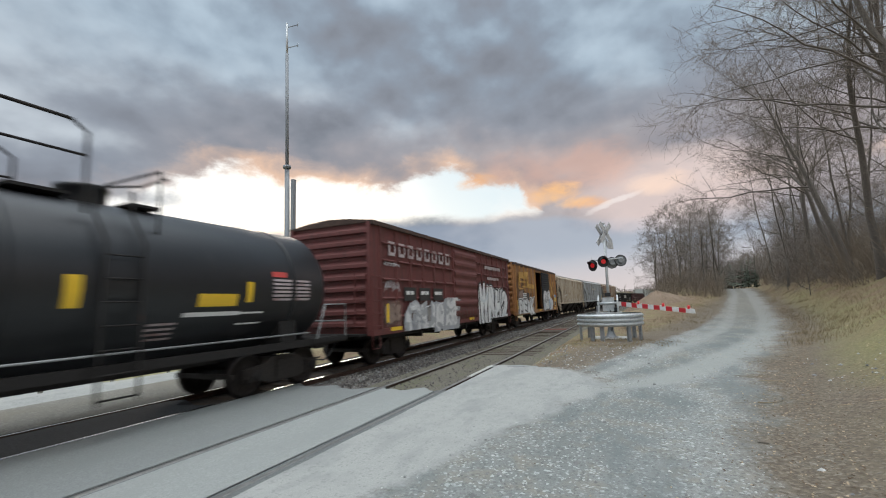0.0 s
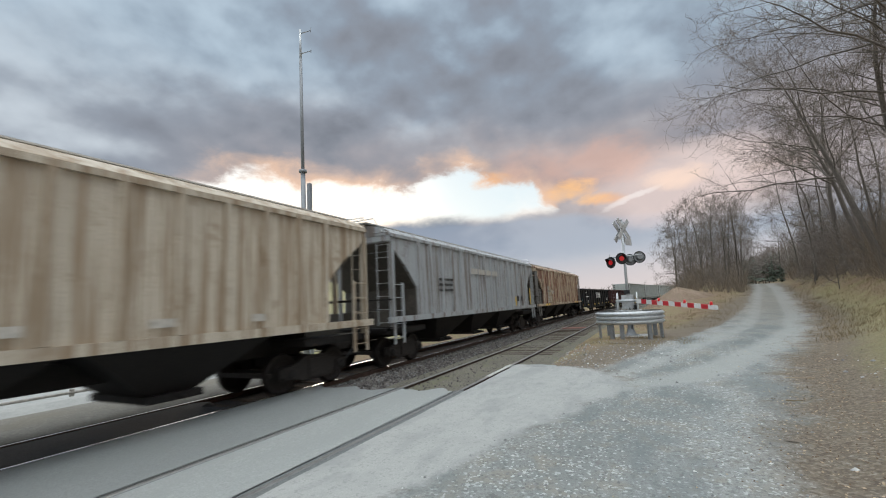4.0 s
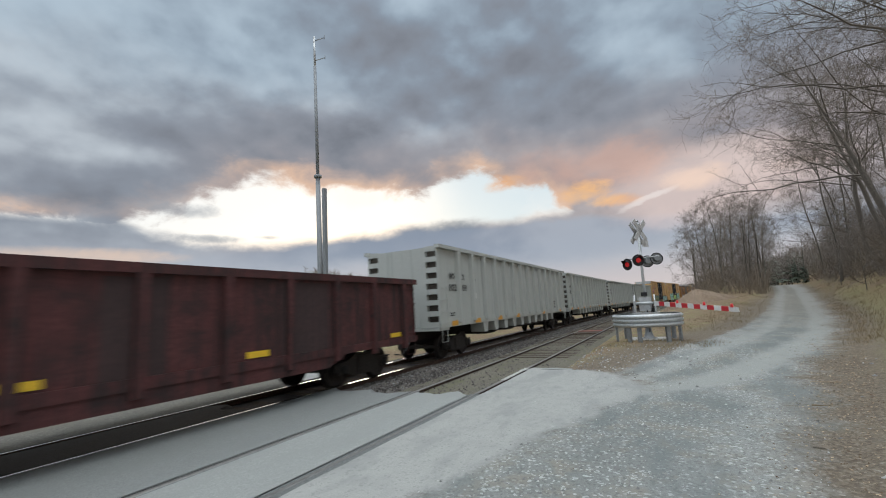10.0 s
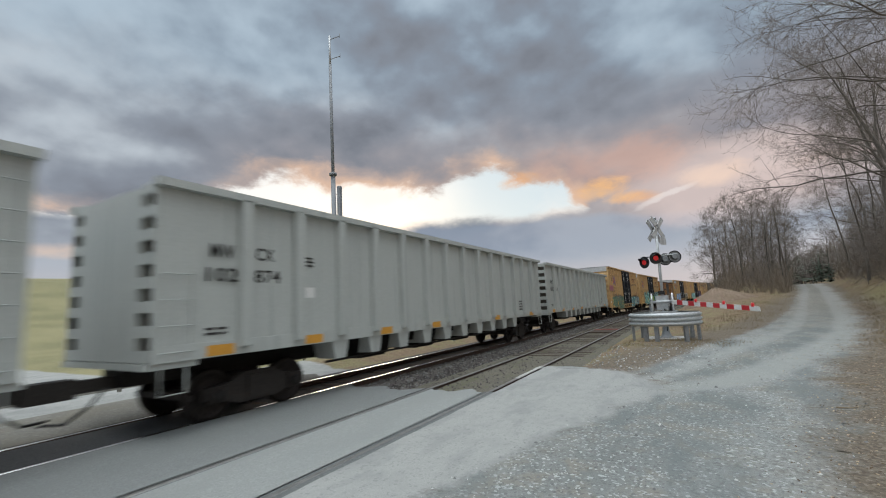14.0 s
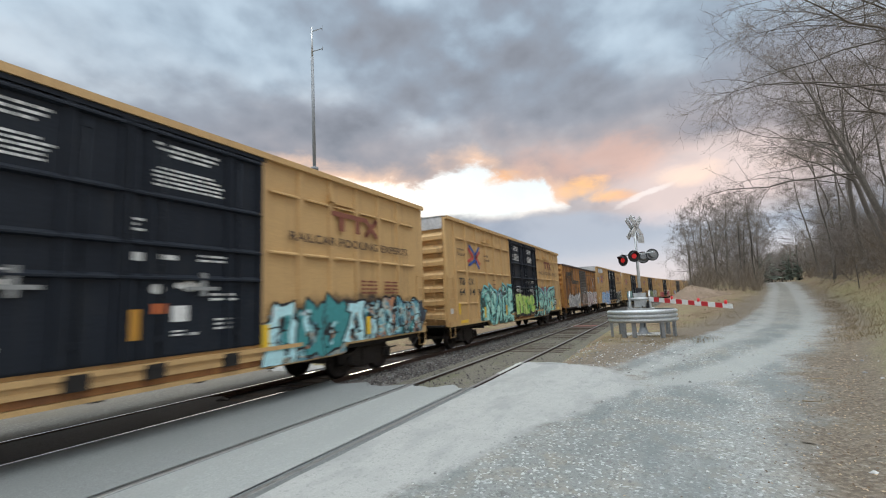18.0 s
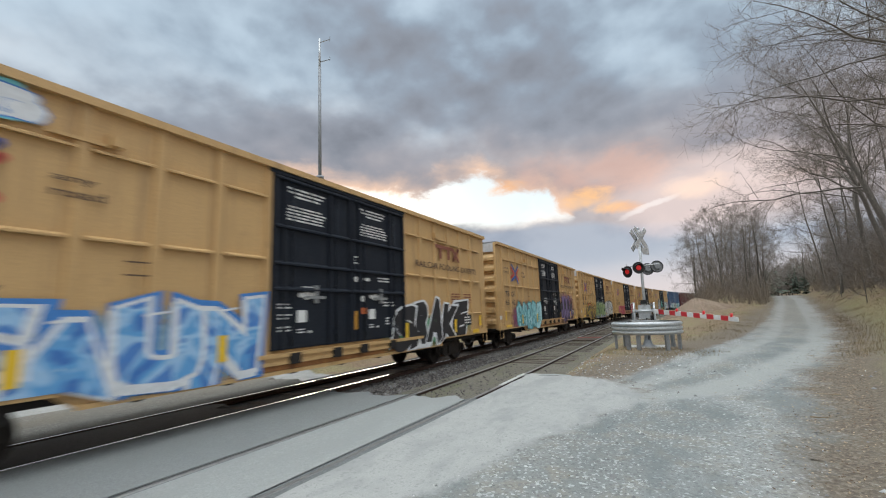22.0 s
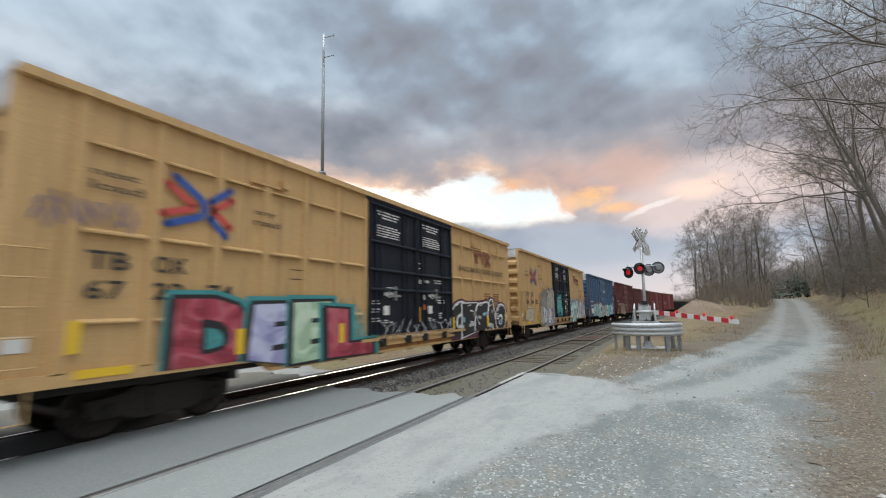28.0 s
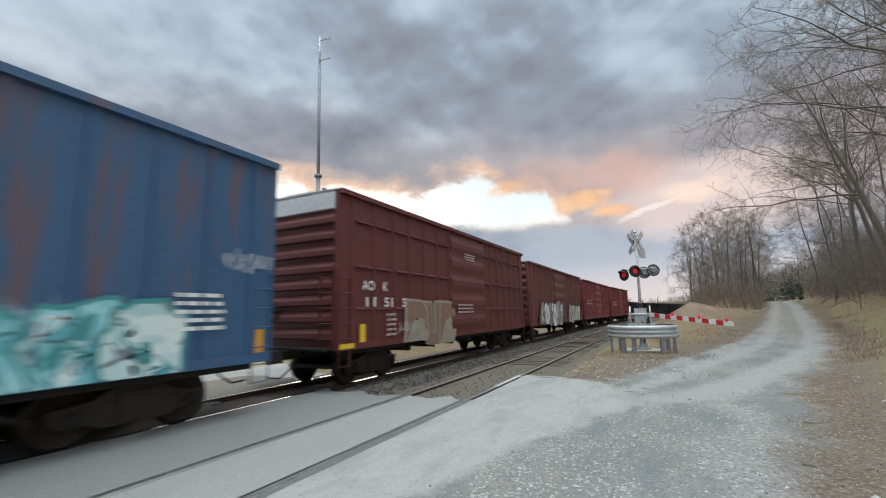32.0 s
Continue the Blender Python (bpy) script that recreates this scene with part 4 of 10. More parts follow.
def crossing_signal():
    bx, by = -1.10, 20.4
    gz = ground_at(bx, by)
    root = thing("crossing_signal", (bx, by, gz), "silver railroad crossing signal with red flashing lamps and crossbuck", "crossing signal")
    h = 5.20 - gz
    me = Mesh()
    me.tube((0, 0, 0.25), (0.06, 0, h), 0.065, 0.055, 14)
    me.tube((0.06, 0, h), (0.06, 0, h + 0.05), 0.075, 0.03, 14)
    me.link("mast", M["galv"], root, "galvanised steel mast")
    me = Mesh()
    me.lathe([(0, 0.34), (0.05, 0.34), (0.10, 0.20), (0.32, 0.13), (0.5, 0.11)], (0, 0, 0), "z", 16)
    me.link("mast_base", M["lamp_back"], root)
    me = Mesh()
    me.box(-0.75, 0.75, -0.6, 0.6, -0.25, 0.04)
    me.link("foundation", M["stone_pale"], root, "concrete foundation block")
    # crossbucks face along the road, seen nearly edge-on, two pairs
    for k, (yaw, dz) in enumerate(((62, 0.0), (-118, -0.10))):
        for tilt in (45, -45):
            me = Mesh()
            me.box(-0.60, 0.60, -0.012, 0.012, -0.115, 0.115)
            hang("crossbuck_blade", me.data("crossbuck_blade", [M["blade"]]), root, "white crossbuck blade", pose(0.05, 0, h - 0.42 + dz, 0, 0, yaw) @ pose(0, -0.09, 0) @ pose(0, 0.0, 0, 0, tilt, 0))
    for dz, w in ((1.02, 0.30),):
        me = Mesh()
        me.box(-0.22, 0.22, -0.012, 0.012, -0.15, 0.15)
        hang("track_count_sign", me.data("track_count_sign", [M["blade"]]), root, "white plate under the crossbuck", pose(0.28, -0.06, h - dz, 0, 0, 62))
    # lamp arms and heads
    hz = 3.43 - gz
    me = Mesh()
    me.tube((-0.66, 0, hz + 0.12), (0.76, 0, hz + 0.16), 0.028, n=10)
    me.tube((-0.55, 0, hz + 0.12), (-0.55, 0, hz + 0.28), 0.012, n=6)
    me.link("lamp_arm", M["galv"], root)
    heads = ((-0.52, -0.12, -0.10, "front", "lens_lit"), (-0.06, -0.2, 0.04, "front", "lens_lit"), (0.27, 0.14, -0.02, "back", "x"), (0.64, 0.10, 0.06, "back", "x"))
    for i, (x, y, z, face, lens) in enumerate(heads):
        n = Vector((0.45, -1, 0)) if face == "front" else Vector((-0.3, 1, 0))
        if i == 0:
            n = Vector((-0.75, -1, -0.02))
        n.normalize()
        c = Vector((x, y, hz + z))
        me = Mesh()
        disc(me, c, n, 0.255, 0.02, 0, 28)
        back = c - n * 0.01
        me.tube(back, back - n * 0.14, 0.15, 0.10, 18)
        lamp = me.link("lamp", M["signal_black"] if face == "front" else M["lamp_back"], root, "round black lamp head" if face == "front" else "grey back of a lamp head")
        if face == "back":
            ring = Mesh()
            for k in range(28):
                a0, a1 = 2 * math.pi * k / 28, 2 * math.pi * (k + 1) / 28
                u = n.orthogonal().normalized()
                v = n.cross(u)
                p = [c - n * 0.014 + (u * math.cos(a) + v * math.sin(a)) * r for a, r in ((a0, 0.225), (a1, 0.225), (a1, 0.258), (a0, 0.258))]
                ring.slab(p, n * -0.02)
            ring.link("lamp_rim", M["signal_black"], lamp, "dark rim")
        else:
            me = Mesh()
            disc(me, c + n * 0.02, n, 0.105, 0.02, 0, 24)
            me.link("lens", M[lens], lamp, "glowing red lens")
            me = Mesh()
            u = n.orthogonal().normalized()
            u = Vector((n.y, -n.x, 0)).normalized()
            v = Vector((0, 0, 1))
            for k in range(14):
                a0, a1 = math.pi * (-0.1 + 1.2 * k / 14), math.pi * (-0.1 + 1.2 * (k + 1) / 14)
                r = 0.17
                p = [c + (u * math.cos(a) + v * math.sin(a)) * r for a in (a0, a1)]
                l0 = 0.30 * max(0.15, math.sin(max(0.05, min(math.pi - 0.05, a0))))
                l1 = 0.30 * max(0.15, math.sin(max(0.05, min(math.pi - 0.05, a1))))
                me.slab([p[0], p[1], p[1] + n * l1, p[0] + n * l0], (p[0] - c).normalized() * 0.006)
            me.link("hood", M["signal_black"], lamp)
    # gate machine with its arm and counterweight
    mz = 1.62 - gz
    me = Mesh()
    me.box(-0.24, 0.24, -0.16, 0.22, mz - 0.34, mz + 0.26)
    me.link("gate_machine", M["galv"], root, "grey gate machine housing")
    for x in (-0.42, 0.36):
        me = Mesh()
        me.slab([(x, -0.42, mz - 0.36), (x, 0.10, mz - 0.40), (x, 0.16, mz + 0.24), (x, -0.10, mz + 0.36), (x, -0.40, mz + 0.12)], (0.05, 0, 0))
        me.link("arm_bracket", M["galv"], root, "grey side plate of the arm bracket")
    me = Mesh()
    me.tube((-0.46, -0.28, mz), (0.46, -0.28, mz), 0.06, n=12)
    me.link("arm_shaft", M["galv"], root)
    me = Mesh()
    me.box(-0.52, 0.52, -0.46, 0.26, mz - 0.46, mz - 0.39)
    me.link("machine_shelf", M["galv"], root, "flat steel shelf under the machine")
    me = Mesh()
    me.box(-0.50, -0.44, -0.30, 0.30, mz - 0.62, mz - 0.10)
    me.link("counterweight", M["lamp_back"], root)
    me = Mesh()
    me.box(0.20, 0.34, -0.16, 0.0, mz - 0.62, mz - 0.2)
    me.link("junction_box", M["signal_black"], root)
    me = Mesh()
    me.box(-0.12, 0.12, -0.2, 0.1, mz + 0.30, mz + 0.46)
    me.link("cable_box", M["signal_black"], root)
    me = Mesh()
    me.path([(0.05, -0.16, mz - 0.3), (0.12, -0.25, mz - 0.8), (0.05, -0.1, 0.3)], [0.022, 0.022, 0.022], 6)
    me.link("conduit", M["signal_black"], root)
    a = Vector((0.36, -0.36, mz - 0.02))
    tip = Vector((1.82 - bx, 17.35 - by, 1.29 - gz))
    n = 13
    arm = new("gate_arm")
    arm.parent = root
    d = (tip - a) / n
    side = Vector((d.y, -d.x, 0)).normalized() * 0.02
    for k in range(n):
        p, q = a + d * k, a + d * (k + 1)
        hh = 0.092 - 0.014 * k / n
        me = Mesh()
        me.slab([p + Vector((0, 0, -hh)) - side, q + Vector((0, 0, -hh)) - side, q + Vector((0, 0, hh)) - side, p + Vector((0, 0, hh)) - side], side * 2)
        me.link("arm_stripe", M["arm_red"] if k % 2 == 1 else M["arm_white"], arm, "red stripe" if k % 2 == 1 else "white stripe")
    for u in (0.33, 0.66, 0.955):
        c = a + (tip - a) * u + Vector((0, 0, 0.13))
        me = Mesh()
        me.tube(c - Vector((0, 0, 0.07)), c + Vector((0, 0, 0.06)), 0.05, 0.04, 12)
        me.link("arm_lamp", M["lens_lit"], arm, "small lit red lamp")
    me = Mesh()
    me.slab([tip + Vector((0, 0, -0.07)), tip + d * 0.28 + Vector((0, 0, -0.07)), tip + d * 0.28 + Vector((0, 0, 0.07)), tip + Vector((0, 0, 0.07))], side)
    me.link("arm_end", M["arm_white"], arm, "white arm end")


crossing_signal()


def guard_ring():
    cx, cy, r = -1.08, 19.85, 1.27
    gz = ground_at(cx, cy) - 0.02
    root = thing("guard_rail", (cx, cy, gz), "curved galvanised guard rail round the signal base", "guard rail")
    prof = [(0.0, 0.0)]
    for k in range(3):
        z = 0.012 + 0.163 * k
        prof += [(0.02, z), (0.072, z + 0.04), (0.080, z + 0.075), (0.072, z + 0.11), (0.012, z + 0.150)]
    prof += [(0.0, 0.505)]
    top = 1.20 - gz
    me = Mesh()
    n = 56
    rings = []
    for k in range(n + 1):
        a = 2 * math.pi * k / n
        rings.append([((r + p) * math.cos(a), (r + p) * math.sin(a), top - 0.505 + z) for p, z in prof])
    for r0, r1 in zip(rings, rings[1:]):
        for i in range(len(prof) - 1):
            p = [Vector(q) for q in (r0[i], r1[i], r1[i + 1], r0[i + 1])]
            me.face(p, 0, True)
            me.face([Vector((q.x * 0.997, q.y * 0.997, q.z)) for q in p][::-1], 0, True)
    me.link("beam", M["galv"], root, "corrugated steel beam")
    me = Mesh()
    me.box(-0.05, 0.05, -0.075, 0.075, -0.2, top - 0.06)
    me.box(-0.07, 0.07, -0.08, 0.08, top - 0.46, top - 0.04)
    data = me.data("post", [M["lamp_back"]])
    for a in (190, 238, 258, 308, 345, 40, 90, 140):
        c, s = math.cos(radians(a)), math.sin(radians(a))
        hang("post", data, root, "grey steel post", pose((r - 0.06) * c, (r - 0.06) * s, 0, 0, 0, a))


guard_ring()


def radio_mast():
    bx, by = -17.0, 17.6
    gz = ground_at(bx, by)
    root = thing("radio_mast", (bx, by, gz), "slim grey steel radio mast with two small side aerials", "mast")
    lean = 0.30
    H = 18.5 - gz
    zc = 9.75 - gz
    top = Vector((-lean, 0.0, H))

    def at(z):
        return Vector((-lean * z / H + 0.0, 0, z))

    me = Mesh()
    me.tube(at(0), at(zc), 0.17, 0.125, 16)
    me.link("lower_pole", M["mast"], root)
    me = Mesh()
    me.tube(at(zc), at(H - 1.9), 0.095, 0.085, 14)
    me.link("upper_pole", M["mast"], root)
    me = Mesh()
    me.tube(at(H - 1.9), at(H), 0.065, 0.06, 12)
    me.link("top_section", M["galv"], root)
    me = Mesh()
    me.tube(at(zc - 0.07), at(zc + 0.07), 0.22, 0.22, 16)
    me.link("collar", M["mast"], root)
    me = Mesh()
    me.box(-0.10, 0.10, -0.1, 0.1, 0, zc - 0.75)
    me.link("cable_trunk", M["mast"], root, "long grey cable trunk", pose(0.20, 0.12, 0))
    me = Mesh()
    me.box(0.0, 0.26, -0.015, 0.015, -0.02, 0.02)
    for z in (2.4, 5.0, zc - 1.2):
        hang("trunk_clamp", me.data("trunk_clamp", [M["mast"]]), root, "", pose(0, 0.08, z, 0, 0, 30))
    for z in (H - 0.25, H - 1.55):
        me = Mesh()
        p = at(z)
        me.tube(p, p + Vector((0.62, 0.2, 0.10)), 0.028, 0.022, 8)
        q = p + Vector((0.62, 0.2, 0.0))
        me.tube(q, q + Vector((0.02, 0, 0.28)), 0.02, 0.012, 8)
        me.link("aerial", M["mast"], root, "thin side aerial")
    me = Mesh()
    me.box(-0.6, 0.6, -0.6, 0.6, -0.4, 0.12)
    me.link("base", M["stone_pale"], root, "concrete base")


radio_mast()


def block_signal():
    bx, by = -12.75, 22.3
    gz = ground_at(bx, by)
    root = thing("block_signal", (bx, by, gz), "black railway signal with two heads seen from behind", "railway signal")
    for i, (dx, dy) in enumerate(((-0.35, 0.0), (0.35, 0.10))):
        me = Mesh()
        me.tube((dx, dy, 0), (dx, dy, 3.7 - gz), 0.06, 0.05, 10)
        me.link("pole", M["galv"], root)
        ring = []
        w, hb = 0.34, 0.55
        for k in range(28):
            a = 2 * math.pi * k / 28
            ring.append((dx + w * math.cos(a), dy - 0.02, 4.25 - gz + max(-0.40, 0.0) + (hb * math.sin(a) if math.sin(a) > 0 else 0.45 * math.sin(a))))
        me = Mesh()
        me.slab(ring, (0, -0.03, 0))
        head = me.link("backplate", M["signal_black"], root, "black oval backplate")
        me = Mesh()
        me.box(dx - 0.16, dx + 0.16, dy - 0.22, dy - 0.05, 3.85 - gz, 4.6 - gz)
        me.link("lamp_case", M["signal_black"], head)
    me = Mesh()
    me.box(-0.6, 0.6, -0.06, 0.06, 3.58 - gz, 3.70 - gz)
    me.link("crossbar", M["galv"], root)


block_signal()


def far_fence():
    x0 = -20.5
    root = thing("fence", (x0, 0, 0), "low weathered post-and-rail fence beside the field", "fence")
    y = -8.0
    while y < 60:
        me = Mesh()
        z = ground_at(x0, y)
        me.box(-0.06, 0.06, y - 0.06, y + 0.06, z - 0.2, z + 0.62)
        me.link("post", M["fence"], root)
        me = Mesh()
        z2 = ground_at(x0, y + 2.4)
        me.tube((0.07, y, z + 0.5), (0.07, y + 2.4, z2 + 0.5), 0.05, n=8)
        me.link("rail_bar", M["fence"], root)
        y += 2.4


far_fence()


def spoil_heap():
    cx, cy = 2.3, 56.0
    me = Mesh()
    n, k = 26, 9
    rings = []
    for j in range(k + 1):
        u = j / k
        ring = []
        for i in range(n):
            a = 2 * math.pi * i / n
            w = 1 + 0.16 * math.sin(3 * a + 1) + 0.1 * math.sin(7 * a) + 0.05 * math.sin(13 * a + u * 5)
            r = (1 - u) * w
            x, y = cx + 3.6 * r * math.cos(a), cy + 2.6 * r * math.sin(a)
            z = ground_at(x, y) * (1 - u) + u * ground_at(cx, cy) - 0.15 + 1.75 * (u ** 0.85) + 0.06 * math.sin(9 * a + 7 * u)
            ring.append((x, y, z))
        rings.append(ring)
    for r0, r1 in zip(rings, rings[1:]):
        for i in range(n):
            me.face([r0[i], r0[(i + 1) % n], r1[(i + 1) % n], r1[i]], 0, True)
    tagged(me.link("earth_mound", M["rubble"]), "tan heap of earth and gravel beside the track", "earth heap")


spoil_heap()


# ---------------------------------------------------------------- trees
def limb(rng, p, d, length, segs, wig, lift):
    pts = [Vector(p)]
    d = Vector(d).normalized()
    for _ in range(segs):
        d = (d + Vector((rng.uniform(-wig, wig), rng.uniform(-wig, wig), rng.uniform(-wig, wig) + lift))).normalized()
        pts.append(pts[-1] + d * length / segs)
    return pts


def side_way(rng, d, spread, roll):
    d = Vector(d).normalized()
    a = d.orthogonal().normalized()
    c = d.cross(a)
    w = (a * math.cos(roll) + c * math.sin(roll)).normalized()
    return (d * math.cos(spread) + w * math.sin(spread)).normalized()


def grow_tree(seed, h, r, lean, dense=1.0, low=0.28, reach=0.40, side=None, twig=0.0095):
    """Trunk, limbs and twigs of a bare tree, as three meshes; the limbs stretch out to the open side."""
    rng = random.Random(seed)
    trunk, limbs, twigs = Mesh(), Mesh(), Mesh()
    segs = 10
    pts = limb(rng, (0, 0, -0.4), (lean[0], lean[1], 1), h, segs, 0.095, 0.02)
    rad = [r * (1.25 if k == 0 else 1) * (1 - 0.9 * k / segs) for k in range(segs + 1)]
    trunk.path(pts, rad, 9)
    n1 = int(15 * dense)
    side = Vector(side or (0, 0, 0))
    for i in range(n1):
        u = low + (1 - low) * (i + rng.random()) / n1
        k = min(segs - 1, int(u * segs))
        p = pts[k].lerp(pts[k + 1], u * segs - k)
        d = (pts[k + 1] - pts[k]).normalized()
        w = side_way(rng, d, radians(rng.uniform(40, 78)), i * 2.4 + rng.uniform(-0.5, 0.5))
        w = (w + side * 0.5).normalized()
        ln = h * reach * rng.uniform(0.7, 1.15) * (1.08 - 0.55 * u) * (1 + 0.45 * max(0.0, w.dot(side)))
        lp = limb(rng, p, w, ln, 8, 0.24, 0.03)
        lr = max(0.018, rad[k] * rng.uniform(0.30, 0.45))
        limbs.path(lp, [lr * (1 - 0.85 * q / 8) for q in range(9)], 6)
        for j in range(int(8 * dense) + 2):
            v = 0.15 + 0.85 * rng.random()
            q = min(7, int(v * 8))
            p2 = lp[q].lerp(lp[q + 1], v * 8 - q)
            d2 = (lp[q + 1] - lp[q]).normalized()
            w2 = side_way(rng, d2, radians(rng.uniform(35, 75)), rng.uniform(0, 6.28))
            l2 = ln * rng.uniform(0.22, 0.50) * (1.1 - 0.5 * v)
            bp = limb(rng, p2, w2, l2, 5, 0.30, 0.0)
            br = max(0.011, lr * 0.34 * (1 - 0.5 * v))
            limbs.path(bp, [br * (1 - 0.75 * s / 5) for s in range(6)], 4)
            for _ in range(int(5 * dense) + 2):
                x = 0.12 + 0.88 * rng.random()
                s = min(4, int(x * 5))
                p3 = bp[s].lerp(bp[s + 1], x * 5 - s)
                w3 = side_way(rng, bp[s + 1] - bp[s], radians(rng.uniform(25, 60)), rng.uniform(0, 6.28))
                tp = limb(rng, p3, w3, rng.uniform(0.6, 1.7), 4, 0.34, 0.02)
                twigs.path(tp, [twig, twig * 0.85, twig * 0.7, twig * 0.5, twig * 0.3], 3)
                for _ in range(3):
                    y = rng.randrange(0, 4)
                    w4 = side_way(rng, tp[y + 1] - tp[y], radians(rng.uniform(30, 75)), rng.uniform(0, 6.28))
                    tq = limb(rng, tp[y].lerp(tp[y + 1], rng.random()), w4, rng.uniform(0.25, 0.85), 3, 0.3, 0.03)
                    twigs.path(tq, [twig * 0.65, twig * 0.55, twig * 0.4, twig * 0.25], 3)
    return trunk.data("trunk", [M["bark"]]), limbs.data("limbs", [M["bark"]]), twigs.data("twigs", [M["twig"]])


def plant(kind, x, y, turn, label, group):
    root = thing("tree", pose(x, y, ground_at(x, y), 0, 0, turn), label, "tree", group)
    for nm, me in zip(("trunk", "branchwork", "twig_crown"), kind):
        hang(nm, me, root)
    return root


def woods():
    rng = random.Random(21)
    tall = [grow_tree(40 + k, 18.5 + 1.5 * (k % 3), 0.25 + 0.03 * (k % 2), (-0.06 - 0.02 * k, 0.0), 1.05, 0.36, 0.44, (-1, -0.1, 0.38), 0.0085) for k in range(4)]
    back = [grow_tree(50 + k, 16.0 + 2 * k, 0.15, (-0.05, 0), 0.85, 0.22, 0.36, None, 0.010) for k in range(3)]
    saps = [grow_tree(80 + k, 4.5 + 1.3 * k, 0.035, (-0.05, 0), 0.6, 0.08, 0.42) for k in range(3)]
    slim = [grow_tree(60 + k, 10.5 + 1.3 * k, 0.16, (0.06 * (k - 1), 0), 0.68, 0.16, 0.40, (0, 0, 0.25), 0.012) for k in range(3)]
    label = "tall bare deciduous tree with fine grey twigs on the bank"
    for i, (x, y, turn) in enumerate(((12.6, 23.5, 8), (13.2, 29, -14), (14.0, 35, 18), (15.0, 41, -8), (16.4, 48, 12), (17.4, 56, -20), (16.2, 27.5, -6), (17.5, 33, 25))):
        plant(tall[i % 4], x, y, turn, label, "trees on the bank")
    for i, (x, y) in enumerate(((17.2, 44), (18.0, 50), (20.5, 60), (19, 53), (18.6, 66), (20.4, 74), (22, 70), (16.4, 62), (19.6, 80), (15.9, 38), (18.4, 39))):
        plant(back[i % 3], x, y, rng.uniform(0, 360), "slim bare tree standing back on the bank", "trees on the bank")
    label = "slender bare tree among brush beside the railway"
    for i, (x, y) in enumerate(((4.4, 74), (6.2, 70), (7.8, 75), (9.2, 71), (10.4, 77), (5.4, 80), (8.4, 83), (11.4, 84), (3.9, 86), (6.8, 91), (12.6, 92), (10.0, 96), (4.8, 98), (8.2, 104), (13.6, 102), (22.5, 84), (25, 92), (29, 108), (26, 120), (32, 127), (35, 134), (12, 128), (33, 144), (12.4, 80), (13.2, 86), (14.0, 90), (14.8, 97), (3.4, 78), (7.2, 80), (11.0, 73))):
        plant(slim[i % 3], x, y, rng.uniform(0, 360), label, "trees beside the railway")
    label = "thin bare sapling in the brush of the bank"
    for i in range(34):
        y = rng.uniform(36, 92)
        x = float(road_mid(y) + road_half(y)) + rng.uniform(2.2, 11)
        plant(saps[i % 3], x, y, rng.uniform(0, 360), label, "saplings on the bank")
    for i in range(8):
        y = rng.uniform(64, 100)
        x = rng.uniform(3.2, float(road_mid(y) - road_half(y)) - 0.8)
        plant(saps[i % 3], x, y, rng.uniform(0, 360), "thin bare sapling beside the railway", "saplings beside the railway")
    # stems and brambles under the trees
    me = Mesh()
    spots = [(0.9 + 11 * rng.random() ** 0.8, rng.uniform(19, 95)) for _ in range(5200)]
    for off, y in spots:
        if off < 3.4 - 2.4 * min(1, max(0, (y - 50) / 30)) or (y < 36 and off < 3.5 + (36 - y) * 0.35):
            continue
        x = float(road_mid(y) + road_half(y)) + 0.8 + off
        hgt = rng.uniform(0.5, 5.2) * (0.3 + 0.7 * min(1, off / 4.5))
        p = Vector((x, y, ground_at(x, y) - 0.05))
        for _ in range(3):
            d = Vector((rng.uniform(-0.6, 0.4), rng.uniform(-0.5, 0.5), 1))
            pts = limb(rng, p, d, hgt * rng.uniform(0.6, 1.2), 3, 0.3, -0.08)
            me.path(pts, [0.014, 0.011, 0.008, 0.004], 3)
    for _ in range(1100):
        y = rng.uniform(60, 112)
        x = rng.uniform(3.0, float(road_mid(y) - road_half(y)) - 0.5)
        p = Vector((x, y, ground_at(x, y) - 0.05))
        for _ in range(3):
            d = Vector((rng.uniform(-0.5, 0.5), rng.uniform(-0.5, 0.5), 1))
            pts = limb(rng, p, d, rng.uniform(1.0, 4.2), 3, 0.25, 0.0)
            me.path(pts, [0.022, 0.016, 0.011, 0.005], 3)
    tagged(me.link("undergrowth", M["bush"]), "tangled brown brambles and saplings under the trees", "undergrowth", "", "stuff")
    # small conifers near the bend of the road
    for x, y, h in ((18.6, 86, 3.0), (21.5, 106, 4.6), (28.5, 118, 3.8)):
        root = thing("conifer", (x, y, ground_at(x, y)), "small dark green conifer beside the road", "conifer", "conifers")
        tr, nd = Mesh(), Mesh()
        tr.tube((0, 0, -0.2), (0, 0, h), 0.09, 0.02, 7)
        for k in range(340):
            u = rng.random() ** 0.8
            a = rng.uniform(0, 6.28)
            ln = (1 - u) * h * 0.30 * rng.uniform(0.6, 1.15) + 0.12
            z = h * (0.06 + 0.92 * u)
            c, s = math.cos(a), math.sin(a)
            tip = Vector((c * ln, s * ln, z - ln * 0.25))
            w = Vector((-s, c, 0)) * ln * 0.20
            nd.face([(0, 0, z), tip * 0.6 + Vector((0, 0, z * 0.4)) + w, tip, tip * 0.6 + Vector((0, 0, z * 0.4)) - w])
        tr.link("trunk", M["bark"], root)
        nd.link("crown", M["needle"], root)
    # a belt of mixed woods behind the end of the road
    me = Mesh()
